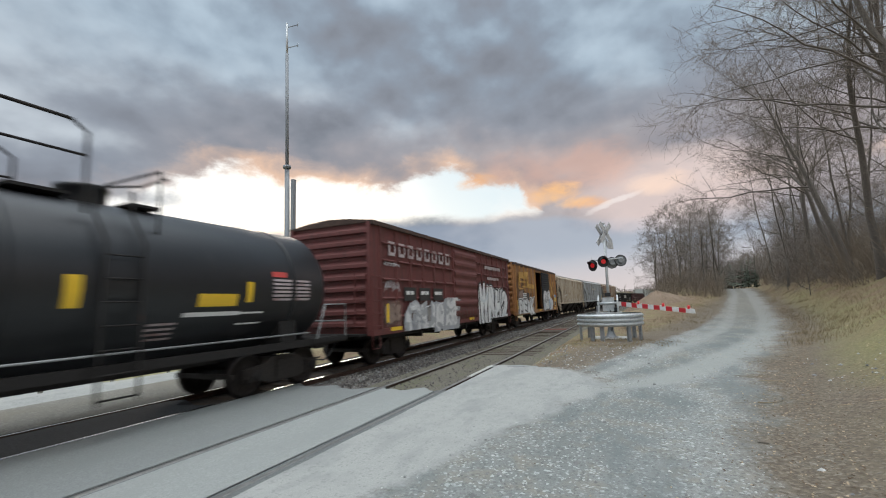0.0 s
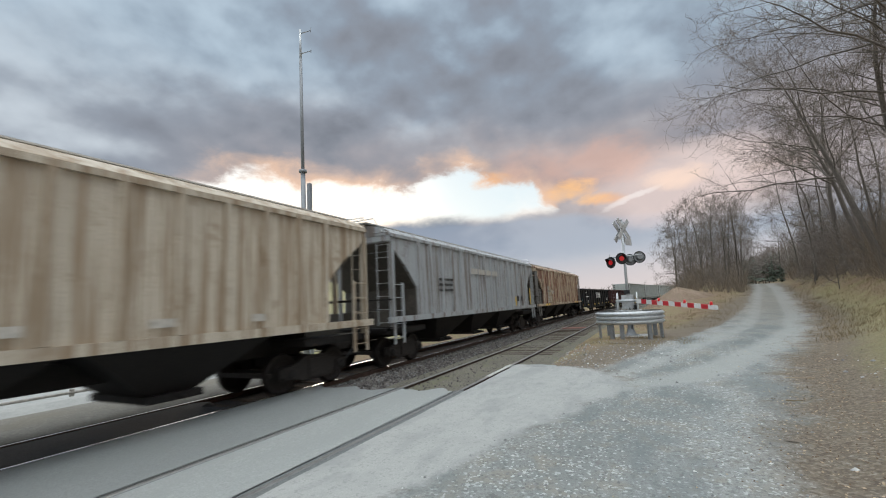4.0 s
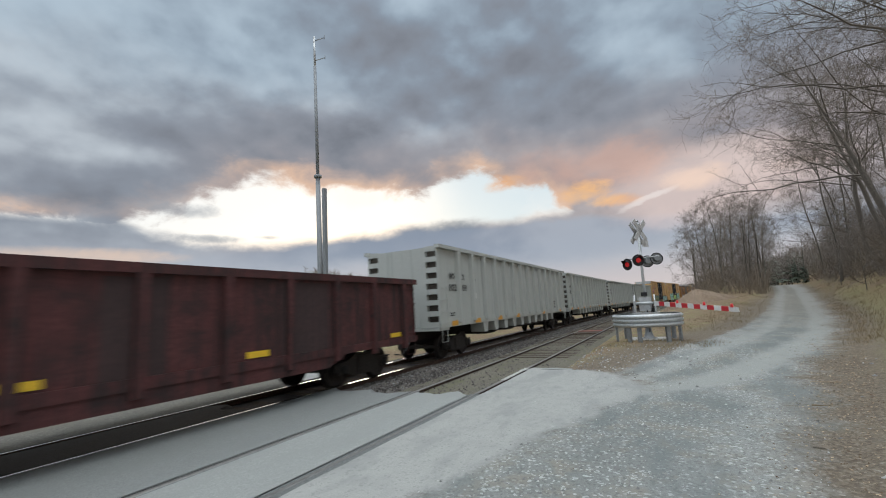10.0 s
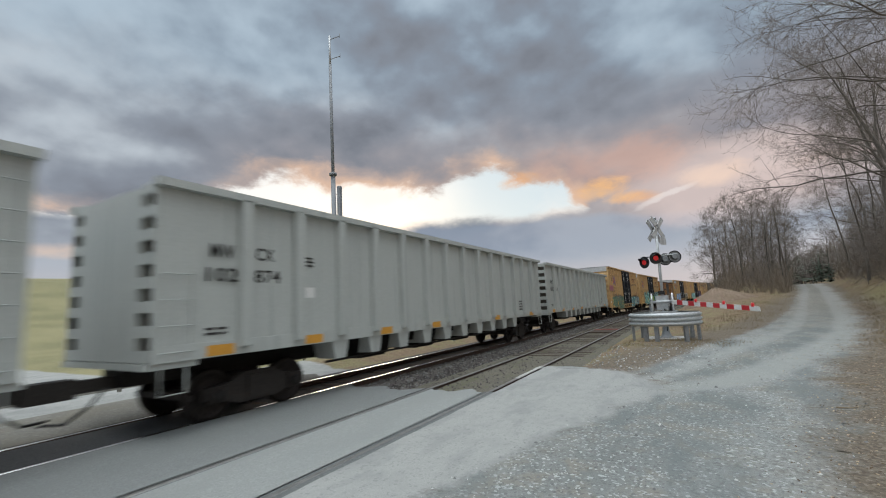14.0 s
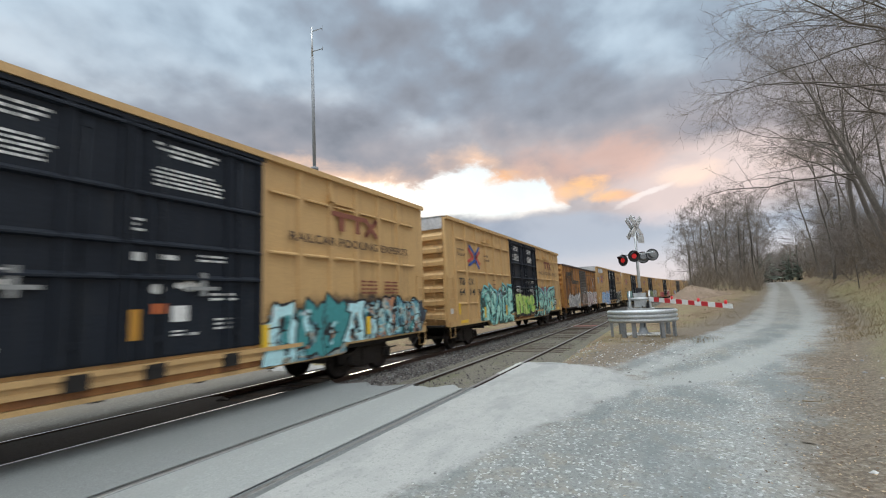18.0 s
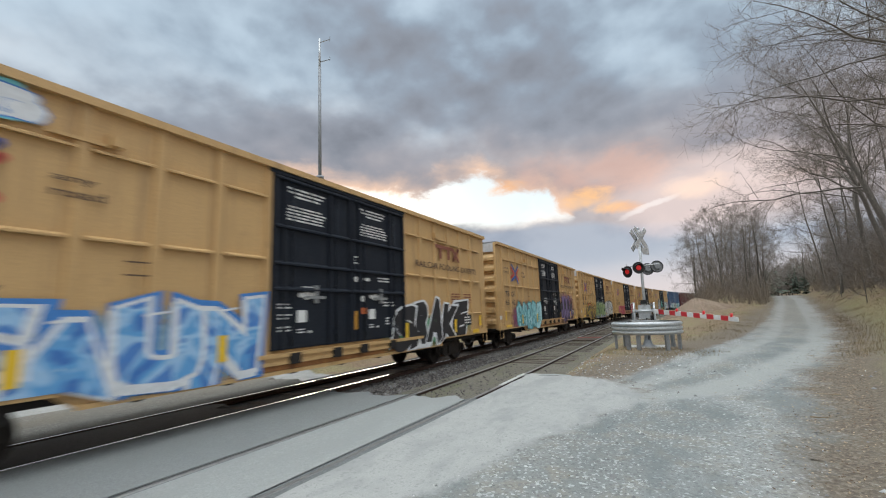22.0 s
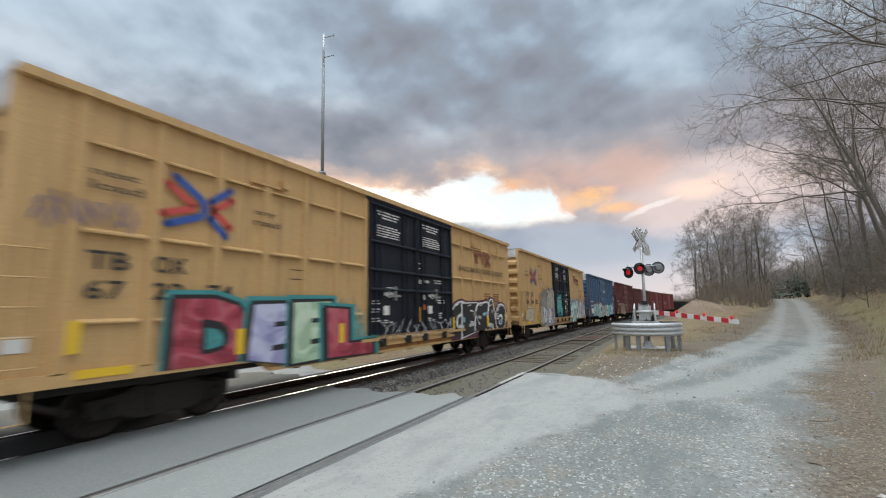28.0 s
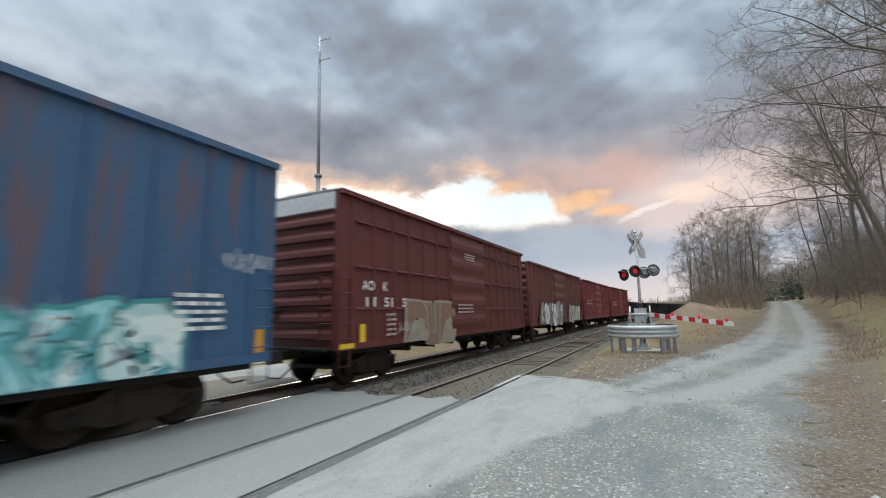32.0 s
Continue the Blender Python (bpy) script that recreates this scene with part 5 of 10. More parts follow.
    for _ in range(420):
        y = rng.uniform(150, 205)
        x = rng.uniform(14, 60)
        p = Vector((x, y, ground_at(x, y) - 0.3))
        h = rng.uniform(6, 11.5)
        if rng.random() < 0.22:
            me.tube(p, p + Vector((0, 0, h)), 0.16, 0.03, 4, 0)
            for k in range(70):
                u = rng.random() ** 0.8
                a, ln = rng.uniform(0, 6.28), (1 - u) * h * 0.26 * rng.uniform(0.6, 1.2) + 0.25
                z = p.z + h * (0.10 + 0.88 * u)
                c, s = math.cos(a), math.sin(a)
                me.face([(p.x, p.y, z), (p.x + c * ln - s * ln * 0.25, p.y + s * ln + c * ln * 0.25, z - ln * 0.2), (p.x + c * ln + s * ln * 0.25, p.y + s * ln - c * ln * 0.25, z - ln * 0.3)], 1)
            continue
        me.path(limb(rng, p, (0, 0, 1), h, 3, 0.06, 0), [0.16, 0.12, 0.08, 0.03], 3)
        for _ in range(22):
            z, w = h * rng.uniform(0.2, 0.9), rng.uniform(0, 6.28)
            me.path(limb(rng, p + Vector((0, 0, z)), (math.cos(w), math.sin(w), 0.9), h * rng.uniform(0.15, 0.36), 2, 0.2, 0.1), [0.06, 0.045, 0.02], 3)
    tagged(me.link("mixed_woods", [M["twig"], M["needle"]]), "mixed bare and evergreen woods behind the road", "woods", "", "stuff")
    # woods on the ridge
    me = Mesh()
    for _ in range(1600):
        a = radians(rng.uniform(-46, 34))
        r = rng.uniform(250, 400)
        x, y = r * math.sin(a), r * math.cos(a)
        if x - float(track_x(y)) > -18 and y < 420:
            if rng.random() < 0.3:
                continue
        p = Vector((x, y, ground_at(x, y) - 0.3))
        h = rng.uniform(5, 9.5)
        me.path(limb(rng, p, (0, 0, 1), h, 3, 0.06, 0), [0.22, 0.16, 0.1, 0.03], 3)
        for _ in range(13):
            z = h * rng.uniform(0.25, 0.9)
            w = rng.uniform(0, 6.28)
            q = p + Vector((0, 0, z))
            me.path(limb(rng, q, (math.cos(w), math.sin(w), 0.9), h * rng.uniform(0.18, 0.34), 2, 0.2, 0.1), [0.10, 0.07, 0.03], 3)
    tagged(me.link("far_woods", M["twig"]), "bare grey-brown woods along the far ridge", "woods", "", "stuff")


woods()


def leaf_litter():
    rng = random.Random(8)
    me = Mesh()
    n = 16000
    ys = 4.0 + 40 * np.array([rng.random() for _ in range(n)]) ** 0.9
    offs = np.array([rng.gauss(0, 1) for _ in range(n)])
    xs = road_mid(ys) + road_half(ys) + 0.9 + np.where(offs > 0, offs * 4.0, offs * 0.75)
    zs = np.maximum(ground_height(xs, ys), road_height(xs, ys) - 0.02)
    for x, y, z in zip(xs, ys, zs):
        z += 0.010
        a, r = rng.uniform(0, 6.28), rng.uniform(0.012, 0.024) * (0.7 + y * 0.025)
        c, s = math.cos(a) * r, math.sin(a) * r
        q = rng.uniform(-0.4, 0.4) * r
        me.face([(x + c, y + s, z + q + 0.006), (x - s * 0.6, y + c * 0.6, z + 0.008), (x - c, y - s, z - q + 0.008), (x + s * 0.6, y - c * 0.6, z + 0.003)], rng.randrange(2))
    tagged(me.link("leaf_litter", [M["leaf"], M["leaf_pale"]]), "brown dead leaves on the bank", "leaves", "", "stuff")
    me = Mesh()

    def tuft(x, y, h, n, spread):
        for _ in range(n):
            bx, by = x + rng.gauss(0, spread), y + rng.gauss(0, spread)
            z = float(ground_height(bx, by)) - 0.01
            a = rng.uniform(0, 6.28)
            hh = h * rng.uniform(0.5, 1.2)
            dx, dy = math.cos(a) * hh * 0.5, math.sin(a) * hh * 0.5
            w = 0.006
            me.face([(bx - w, by, z), (bx + w, by, z), (bx + dx, by + dy, z + hh)])

    for _ in range(1000):
        y = 17 + 52 * rng.random() ** 1.3
        x = float(road_mid(y) + road_half(y)) + 0.3 + 7 * rng.random()
        tuft(x, y, 0.22, 9, 0.25)
    for _ in range(90):
        a = rng.uniform(0, 6.28)
        x, y = -0.9 + 2.3 * math.cos(a) * rng.random(), 18.2 + 1.4 * math.sin(a)
        tuft(x, y, 0.13, 10, 0.2)
    for _ in range(420):
        y = 24 + 50 * rng.random()
        x = float(road_mid(y) - road_half(y)) - 0.3 - 3.5 * rng.random()
        tuft(x, y, 0.18, 8, 0.3)
    for _ in range(160):
        x, y, a = along(10 + 16 * rng.random(), SID + rng.uniform(-0.6, 0.6))
        tuft(x, y, 0.07, 8, 0.12)
    tagged(me.link("dry_grass", M["drygrass"]), "dry straw-coloured grass tufts along the verges", "grass", "", "stuff")
    # fallen sticks on the bank's foot
    for x, y, a, ln in ((3.5, 7.9, 118, 1.1), (3.9, 7.0, 100, 0.7), (2.7, 11.2, 165, 0.5), (4.3, 9.8, 40, 0.7), (1.75, 9.0, 10, 0.35)):
        me = Mesh()
        z = ground_at(x, y) + 0.08
        pts = [Vector((x, y, z)) + Vector((math.cos(radians(a + 5 * k)), math.sin(radians(a + 5 * k)), 0.02)) * ln * k / 4 for k in range(5)]
        pts = [Vector((p.x, p.y, max(float(ground_height(p.x, p.y)), float(road_height(p.x, p.y))) + 0.012)) for p in pts]
        me.path(pts, [0.012, 0.011, 0.009, 0.006, 0.003], 6)
        tagged(me.link("fallen_stick", M["leaf_pale"]), "bare fallen stick on the leafy verge", "stick", "fallen sticks")


leaf_litter()


# ---------------------------------------------------------------- rolling stock
# Every car is an Empty at its middle, on the rail head; +x is the camera's side, -y its leading end.
CARS = []
FLOORS = {}
WHEEL_R = 0.457


def truck_meshes():
    me = Mesh()
    ring = [(-1.12, 0.40), (-1.12, 0.60), (-0.62, 0.66), (-0.34, 0.80), (0.34, 0.80), (0.62, 0.66), (1.12, 0.60), (1.12, 0.40), (0.80, 0.38), (0.42, 0.24), (-0.42, 0.24), (-0.80, 0.38)]
    me.slab([(-0.05, y, z) for y, z in ring], (0.10, 0, 0))
    me.box(-0.09, 0.09, -0.26, 0.26, 0.30, 0.72)
    for y in (-0.86, 0.86):
        me.box(-0.1, 0.1, y - 0.17, y + 0.17, 0.33, 0.62)
    side_me = me.data("side_frame", [M["truck"]])
    me = Mesh()
    me.box(-0.9, 0.9, -1.3, -1.22, 0.42, 0.52)
    beam_me = me.data("brake_beam", [M["truck"]])
    me = Mesh()
    me.box(-0.95, 0.95, -0.2, 0.2, 0.50, 0.78)
    frame_me = me.data("truck", [M["truck"]])
    me = Mesh()
    for x in (-0.7525, 0.7525):
        s = 1 if x > 0 else -1
        me.lathe([(x - 0.065, 0.10), (x - 0.065, WHEEL_R - 0.07), (x - 0.065, WHEEL_R + (0.026 if s > 0 else 0)), (x - 0.03, WHEEL_R), (x + 0.03, WHEEL_R), (x + 0.065, WHEEL_R + (0.026 if s < 0 else 0)), (x + 0.065, WHEEL_R - 0.07), (x + 0.03 * s, WHEEL_R - 0.10), (x + 0.03 * s, 0.16), (x + 0.065, 0.13), (x + 0.065, 0.0)], (0, 0, 0), "x", 22)
        for k in range(3):
            a = k * 2.094
            me.box(x + s * 0.045, x + s * 0.06, math.cos(a) * 0.2 - 0.03, math.cos(a) * 0.2 + 0.03, math.sin(a) * 0.2 - 0.03, math.sin(a) * 0.2 + 0.03)
    me.lathe([(-1.02, 0.0), (-1.02, 0.085), (1.02, 0.085), (1.02, 0.0)], (0, 0, 0), "x", 12)
    wheel_me = me.data("wheelset", [M["wheel"]])
    me = Mesh()
    me.lathe([(1.09, 0.11), (1.16, 0.11), (1.18, 0.07), (1.18, 0.0)], (0, 0, 0), "x", 12)
    cap_me = me.data("bearing_cap", [M["under"]])
    me = Mesh()
    for side in (-1, 1):
        for y in (-0.16, 0.0, 0.16):
            me.tube((side * 1.0, y, 0.33), (side * 1.0, y, 0.58), 0.082, n=8)
    spring_me = me.data("springs", [M["truck"]])
    me = Mesh()
    me.box(-0.09, 0.09, -0.62, 0.3, 0.76, 0.96)
    me.box(-0.16, 0.14, -0.86, -0.58, 0.70, 1.0)
    me.box(0.04, 0.16, -0.98, -0.8, 0.70, 1.0)
    coupler_me = me.data("coupler", [M["truck"]])
    me = Mesh()
    me.path([(0.30, -0.1, 0.82), (0.32, -0.35, 0.55), (0.28, -0.62, 0.36), (0.14, -0.86, 0.40)], [0.024] * 4, 7)
    hose_me = me.data("brake_hose", [M["rubber"]])
    me = Mesh()
    me.lathe([(-0.36, 0.0), (-0.36, 0.03), (-0.34, 0.035), (0.34, 0.035), (0.36, 0.03), (0.36, 0.0)], (0, 0, 0), "y", 8)
    return frame_me, wheel_me, cap_me, spring_me, coupler_me, hose_me, side_me, beam_me


TRUCK_ME, WHEEL_ME, CAP_ME, SPRING_ME, COUPLER_ME, HOSE_ME, SIDE_ME, BEAM_ME = truck_meshes()


def running_gear(root, L, inset):
    """Two trucks with their wheelsets, couplers and hoses."""
    for y in (-L / 2 + inset, L / 2 - inset):
        tr = hang("truck", TRUCK_ME, root, "", (0, y, 0))
        for dy in (-0.86, 0.86):
            hang("wheelset", WHEEL_ME, tr, "", (0, dy, WHEEL_R))
            hang("bearing_cap", CAP_ME, tr, "", (0, dy, 0.457))
        hang("spring_nest", SPRING_ME, tr)
        for x in (-1.0, 1.0):
            hang("side_frame", SIDE_ME, tr, "", (x, 0, 0))
        hang("brake_beam", BEAM_ME, tr)
    hang("coupler", COUPLER_ME, root, "", (0, -L / 2 + 0.25, 0))
    hang("coupler", COUPLER_ME, root, "", pose(0, L / 2 - 0.25, 0, 0, 0, 180))
    hang("brake_hose", HOSE_ME, root, "black rubber air hose", (0, -L / 2 + 0.1, 0))
    hang("brake_hose", HOSE_ME, root, "black rubber air hose", pose(0, L / 2 - 0.1, 0, 0, 0, 180))


def new_car(name, front, L, label, category, group=""):
    """front: metres from the camera's cross line at the start of the clip to the body's leading end."""
    root = thing(name, (0, 0, 0), label, category, group)
    CARS.append((root, front + L / 2))
    FLOORS[root.name] = (L / 2, 0.80)
    return root


def text(parent, words, y, z, size, mat, x, name="lettering", width=None):
    """Painted words on the camera's side, starting at y."""
    pts, faces = glyph(words, 0.018)
    k = size / 0.70
    kx = width / max(0.01, max(p[0] for p in pts) - min(p[0] for p in pts)) if width else k
    me = bpy.data.meshes.new(name)
    me.from_pydata([(0.0, px * kx, py * k) for px, py in pts], [], faces)
    me.materials.append(M[mat])
    return tagged(hang(name, me, parent, "", (x, y, z)), kind="stuff")


def bars(parent, y0, y1, z0, z1, rows, mat, x, name="stencilled_notice", seed=0):
    """Rows of unreadable stencilling."""
    rng = random.Random(seed)
    me = Mesh()
    h = (z1 - z0) / rows
    for r in range(rows):
        y = y0
        z = z1 - (r + 0.72) * h
        while y < y1 - 0.05:
            w = min(rng.uniform(0.10, 0.34), y1 - y)
            me.box(x, x + 0.004, y, y + w, z, z + h * 0.48)
            y += w + rng.uniform(0.03, 0.07)
    return tagged(me.link(name, M[mat], parent), kind="stuff")


def plate(parent, y0, y1, z0, z1, mat, x, name="marker_plate", label=""):
    me = Mesh()
    me.box(x, x + 0.006, y0, y1, z0, z1)
    return me.link(name, M[mat], parent, label)


def ladder(parent, x, y, z0, z1, w, n, mat, axis="y", name="ladder"):
    me = Mesh()
    if axis == "y":
        for k in range(n):
            z = z0 + (z1 - z0) * k / (n - 1)
            me.path([(x - 0.06, y - w / 2, z), (x, y - w / 2, z), (x, y + w / 2, z), (x - 0.06, y + w / 2, z)], [0.011] * 4, 6)
    else:
        for k in range(n):
            z = z0 + (z1 - z0) * k / (n - 1)
            me.path([(x - w / 2, y + 0.06, z), (x - w / 2, y, z), (x + w / 2, y, z), (x + w / 2, y + 0.06, z)], [0.011] * 4, 6)
    for s in (-1, 1):
        q = (x - 0.055, y + s * w / 2) if axis == "y" else (x + s * w / 2, y + 0.055)
        me.box(q[0] - 0.012, q[0] + 0.012, q[1] - 0.02, q[1] + 0.02, z0 - 0.08, z1 + 0.08)
    return me.link(name, M[mat], parent)


def sill_step(parent, x, y, z, mat):
    me = Mesh()
    me.path([(x, y - 0.2, z), (x, y - 0.2, z - 0.42), (x, y + 0.2, z - 0.42), (x, y + 0.2, z)], [0.016] * 4, 6)
    return me.link("sill_step", M[mat], parent)


def spray_paint(name, colour):
    return surface("spray_" + name, colour, 0.5, vary=0.16, grain=12, bump=0.0)


SPRAY = {
    "white": spray_paint("white", (0.66, 0.68, 0.70)), "black": spray_paint("black", (0.018, 0.018, 0.022)), "grey": spray_paint("grey", (0.33, 0.34, 0.36)),
    "aqua": spray_paint("aqua", (0.17, 0.54, 0.60)), "pale_aqua": spray_paint("pale_aqua", (0.45, 0.72, 0.76)), "green": spray_paint("green", (0.12, 0.30, 0.14)),
    "dark_green": spray_paint("dark_green", (0.02, 0.075, 0.065)), "lime": spray_paint("lime", (0.36, 0.50, 0.05)), "blue": spray_paint("blue", (0.05, 0.20, 0.52)),
    "sky": spray_paint("sky", (0.22, 0.42, 0.66)), "red": spray_paint("red", (0.38, 0.03, 0.05)), "pink": spray_paint("pink", (0.52, 0.16, 0.24)),
    "purple": spray_paint("purple", (0.155, 0.12, 0.24)), "lilac": spray_paint("lilac", (0.36, 0.34, 0.58)), "mint": spray_paint("mint", (0.38, 0.52, 0.36)),
    "brown": spray_paint("brown", (0.22, 0.14, 0.10)), "yellow": spray_paint("yellow", (0.66, 0.46, 0.04)), "cream": spray_paint("cream", (0.50, 0.44, 0.34)),
    "plum": spray_paint("plum", (0.17, 0.05, 0.14)), "dusk": spray_paint("dusk", (0.36, 0.27, 0.24)), "orange": spray_paint("orange", (0.60, 0.25, 0.05)), "teal": spray_paint("teal", (0.05, 0.26, 0.27)), "dust": spray_paint("dust", (0.30, 0.27, 0.22)),
}


def stroke(me, pts, w, x, mi):
    """A flat painted band through (y, z) points, with rounded ends."""
    pts = [Vector((p[0], p[1])) for p in pts]
    n = len(pts)
    L, R = [], []
    for k, p in enumerate(pts):
        d = (pts[min(k + 1, n - 1)] - pts[max(k - 1, 0)])
        d = d.normalized() if d.length else Vector((1, 0))
        q = Vector((-d.y, d.x)) * w / 2
        L.append(p + q), R.append(p - q)
    for k in range(n - 1):
        me.face([(x, R[k].x, R[k].y), (x, R[k + 1].x, R[k + 1].y), (x, L[k + 1].x, L[k + 1].y), (x, L[k].x, L[k].y)], mi)
    for p in (pts[0], pts[-1]):
        me.face([(x, p.x + w / 2 * math.cos(a * math.pi / 4), p.y + w / 2 * math.sin(a * math.pi / 4)) for a in range(8)], mi)


def lump(rng, cy, cz, ry, rz, shear, jag, n=26):
    """A bulging outline of a sprayed shape in (y, z)."""
    ph = [rng.uniform(0, 6.28) for _ in range(4)]
    ring = []
    for i in range(n):
        t = 2 * math.pi * i / n
        r = 1 + 0.11 * math.sin(3 * t + ph[0]) + 0.08 * math.sin(4 * t + ph[1]) + jag * 0.16 * math.sin(7 * t + ph[2]) + jag * rng.uniform(-0.12, 0.16) * (i % 2)
        c, s = math.cos(t), math.sin(t)
        y = ry * r * math.copysign(abs(c) ** 0.62, c)
        z = rz * r * math.copysign(abs(s) ** 0.72, s)
        ring.append((cy + y + shear * z, cz + z))
    return ring


def graffiti(parent, y0, y1, z0, z1, letters, fills, outline="black", halo=None, back=None, x=1.62, seed=0, label="", weight=0.30, slant=0.1, style=""):
    """Sprayed shapes that push into one another: cloud, halo, outline, patched fill, dark hollows, shine."""
    rng = random.Random(seed)
    me = Mesh()
    pal = [SPRAY[outline], SPRAY[halo or outline], SPRAY[back or outline]] + [SPRAY[f] for f in fills] + [SPRAY["white"]]
    nf = len(fills)
    half, deep = FLOORS[parent.name]
    h = z1 - z0
    level = [0.0]

    def floor_at(y):
        return deep if abs(y) < half - 4.2 else 0.99

    def up(step=0.0004):
        level[0] += step
        return x + level[0]

    def fill(ring, mi):
        xx = up()
        me.face([(xx, q[0], max(q[1], floor_at(q[0]) + 0.004 * (k % 3))) for k, q in enumerate(ring)], mi)

    def grown(ring, k):
        cy, cz = sum(q[0] for q in ring) / len(ring), sum(q[1] for q in ring) / len(ring)
        out = []
        for q in ring:
            d = Vector((q[0] - cy, q[1] - cz))
            d = d * (1 + k / max(0.05, d.length))
            out.append((cy + d.x, cz + d.y))
        return out

    def sweep(pts, w, mi):
        stroke(me, [(q[0], max(q[1], floor_at(q[0]) + w / 2)) for q in pts], w, up(), mi)

    if weight < 0.2:
        # a thin tag: one looping line
        pts = []
        n = 7 * letters + 3
        for k in range(n):
            u = k / (n - 1)
            pts.append((y0 + (y1 - y0) * (u + 0.06 * math.sin(k * 2.1)), (z0 + z1) / 2 + h * 0.45 * math.sin(k * 1.9 + seed) * rng.uniform(0.5, 1)))
        sweep(pts, max(0.018, h * weight * 0.32), 3)
        return me.link("graffiti", pal, parent, label or "sprayed graffiti scrawl")
    n = max(2, round(letters * 1.25)) if letters > 1 else 1
    w = (y1 - y0) / n
    if back and n == 1:
        fill(lump(rng, (y0 + y1) / 2, (z0 + z1) / 2, w * 0.56, h * 0.54, 0.0, 0.4), 2)
    elif back:
        for k in range(n + 1):
            fill(lump(rng, y0 + 0.45 * w + k * (y1 - y0 - 0.9 * w) / n, (z0 + z1) / 2 + rng.uniform(-0.1, 0.14) * h, w * 0.62, h * rng.uniform(0.42, 0.60), 0.0, 0.5), 2)
    if style == "mist":
        for k in range(n * 14):
            c = y0 + (y1 - y0) * rng.random()
            r = h * rng.uniform(0.18, 0.46)
            cz = z0 + r + (h - 2 * r) * rng.random()
            fill(lump(rng, c, cz, w * rng.uniform(0.05, 0.20), r, rng.uniform(-0.25, 0.25), 0.6), 3 + rng.randrange(nf))
        return tagged(me.link("graffiti", pal, parent, label or "misty sprayed graffiti"), kind="stuff")
    jag = 1.0 if nf > 3 else 0.45 if nf == 3 else 0.25
    order = list(range(n))
    rng.shuffle(order)
    t = min(w, h * 0.6)
    for k in order:
        cy = y0 + (k + 0.5 + rng.uniform(-0.08, 0.08)) * w
        cz = (z0 + z1) / 2 + rng.uniform(-0.06, 0.08) * h
        shear = slant + rng.uniform(-0.22, 0.25)
        ring = lump(rng, cy, cz, w * rng.uniform(0.50, 0.64), h * rng.uniform(0.44, 0.52), shear, jag)
        if halo:
            fill(grown(ring, t * 0.17), 1)
        fill(grown(ring, t * 0.09), 0)
        base = rng.randrange(nf)
        fill(ring, 3 + base)
        # bands of the other colours inside
        for _ in range(2 + 2 * (nf > 2)):
            c = 3 + rng.randrange(nf)
            a, q = cy + rng.uniform(-0.28, 0.28) * w, cz + rng.uniform(-0.30, 0.22) * h
            bend = rng.uniform(-0.25, 0.25) * w
            ln = h * rng.uniform(0.10, 0.24)
            sweep([(a + bend * math.sin(math.pi * u / 5) + shear * (u / 5 - 0.5) * ln * 2, q + (u / 5 - 0.5) * 2 * ln) for u in range(6)], t * rng.uniform(0.10, 0.24), c)
        # hollows and cuts that part the shapes
        for _ in range(rng.choice((1, 2, 2))):
            fill(lump(rng, cy + rng.uniform(-0.2, 0.2) * w, cz + rng.uniform(-0.32, 0.34) * h, t * rng.uniform(0.05, 0.12), t * rng.uniform(0.10, 0.26), shear, 0.3, 12), 0)
        for _ in range(2):
            a, q = cy + rng.uniform(-0.40, 0.40) * w, cz + rng.uniform(-0.1, 0.1) * h
            s = rng.choice((-1, 1))
            ln = h * rng.uniform(0.18, 0.36)
            sweep([(a + s * t * 0.22 * math.sin(u * 0.9) + shear * (u / 6 - 0.5) * ln, q + (u / 6 - 0.5) * ln + s * 0.2 * ln * math.cos(u)) for u in range(7)], t * rng.uniform(0.035, 0.06), 0)
        if rng.random() < 0.55:
            q = ring[8:12]
            sweep([(cy + (p[0] - cy) * 0.84, cz + (p[1] - cz) * 0.86) for p in q], t * 0.05, len(pal) - 1)
    return tagged(me.link("graffiti", pal, parent, label or "sprayed graffiti"), kind="stuff")


def mural(name, cols, scale=1.5, stretch=(1, 1, 1), line=None):
    """Sprayed paint of several colours that run into one another."""
    m = bpy.data.materials.new("mural_" + name)
    m.use_nodes = True
    w = Nodes(m.node_tree)
    tc = w.n.new("ShaderNodeTexCoord").outputs[3]
    info = w.n.new("ShaderNodeObjectInfo")
    pos = w.add("ShaderNodeVectorMath", 0, {"operation": "ADD"}, i0=w.scaled(tc, stretch), i1=w.math("MULTIPLY", info.outputs[5], 23.0))
    n = w.noise(pos, scale, 2.0, 0.5, 1.1)
    col = cols[0]
    for k, c in enumerate(cols[1:]):
        t = 0.36 + 0.28 * (k + 0.5) / (len(cols) - 1)
        col = w.mix(w.step(n, t - 0.022, t + 0.022), col, c)
    if line:
        n2 = w.noise(w.scaled(pos, (1, 1, 1), (5, 3, 2)), scale * 1.4, 1.0, 0.5, 1.0)
        col = w.mix(w.math("SUBTRACT", 1.0, w.step(w.math("ABSOLUTE", w.math("SUBTRACT", n2, 0.5)), 0.012, 0.03)), col, line)
    col = w.mix(w.math("MULTIPLY", w.step(w.noise(pos, 14.0, 4.0, 0.7), 0.45, 0.7), 0.16), col, (0.30, 0.29, 0.27))
    p = w.add("ShaderNodeBsdfPrincipled", 0, None, Base_Color=col, Roughness=0.55)
    out = w.n.new("ShaderNodeOutputMaterial")
    w.l.new(p, out.inputs[0])
    SPRAY[name] = m


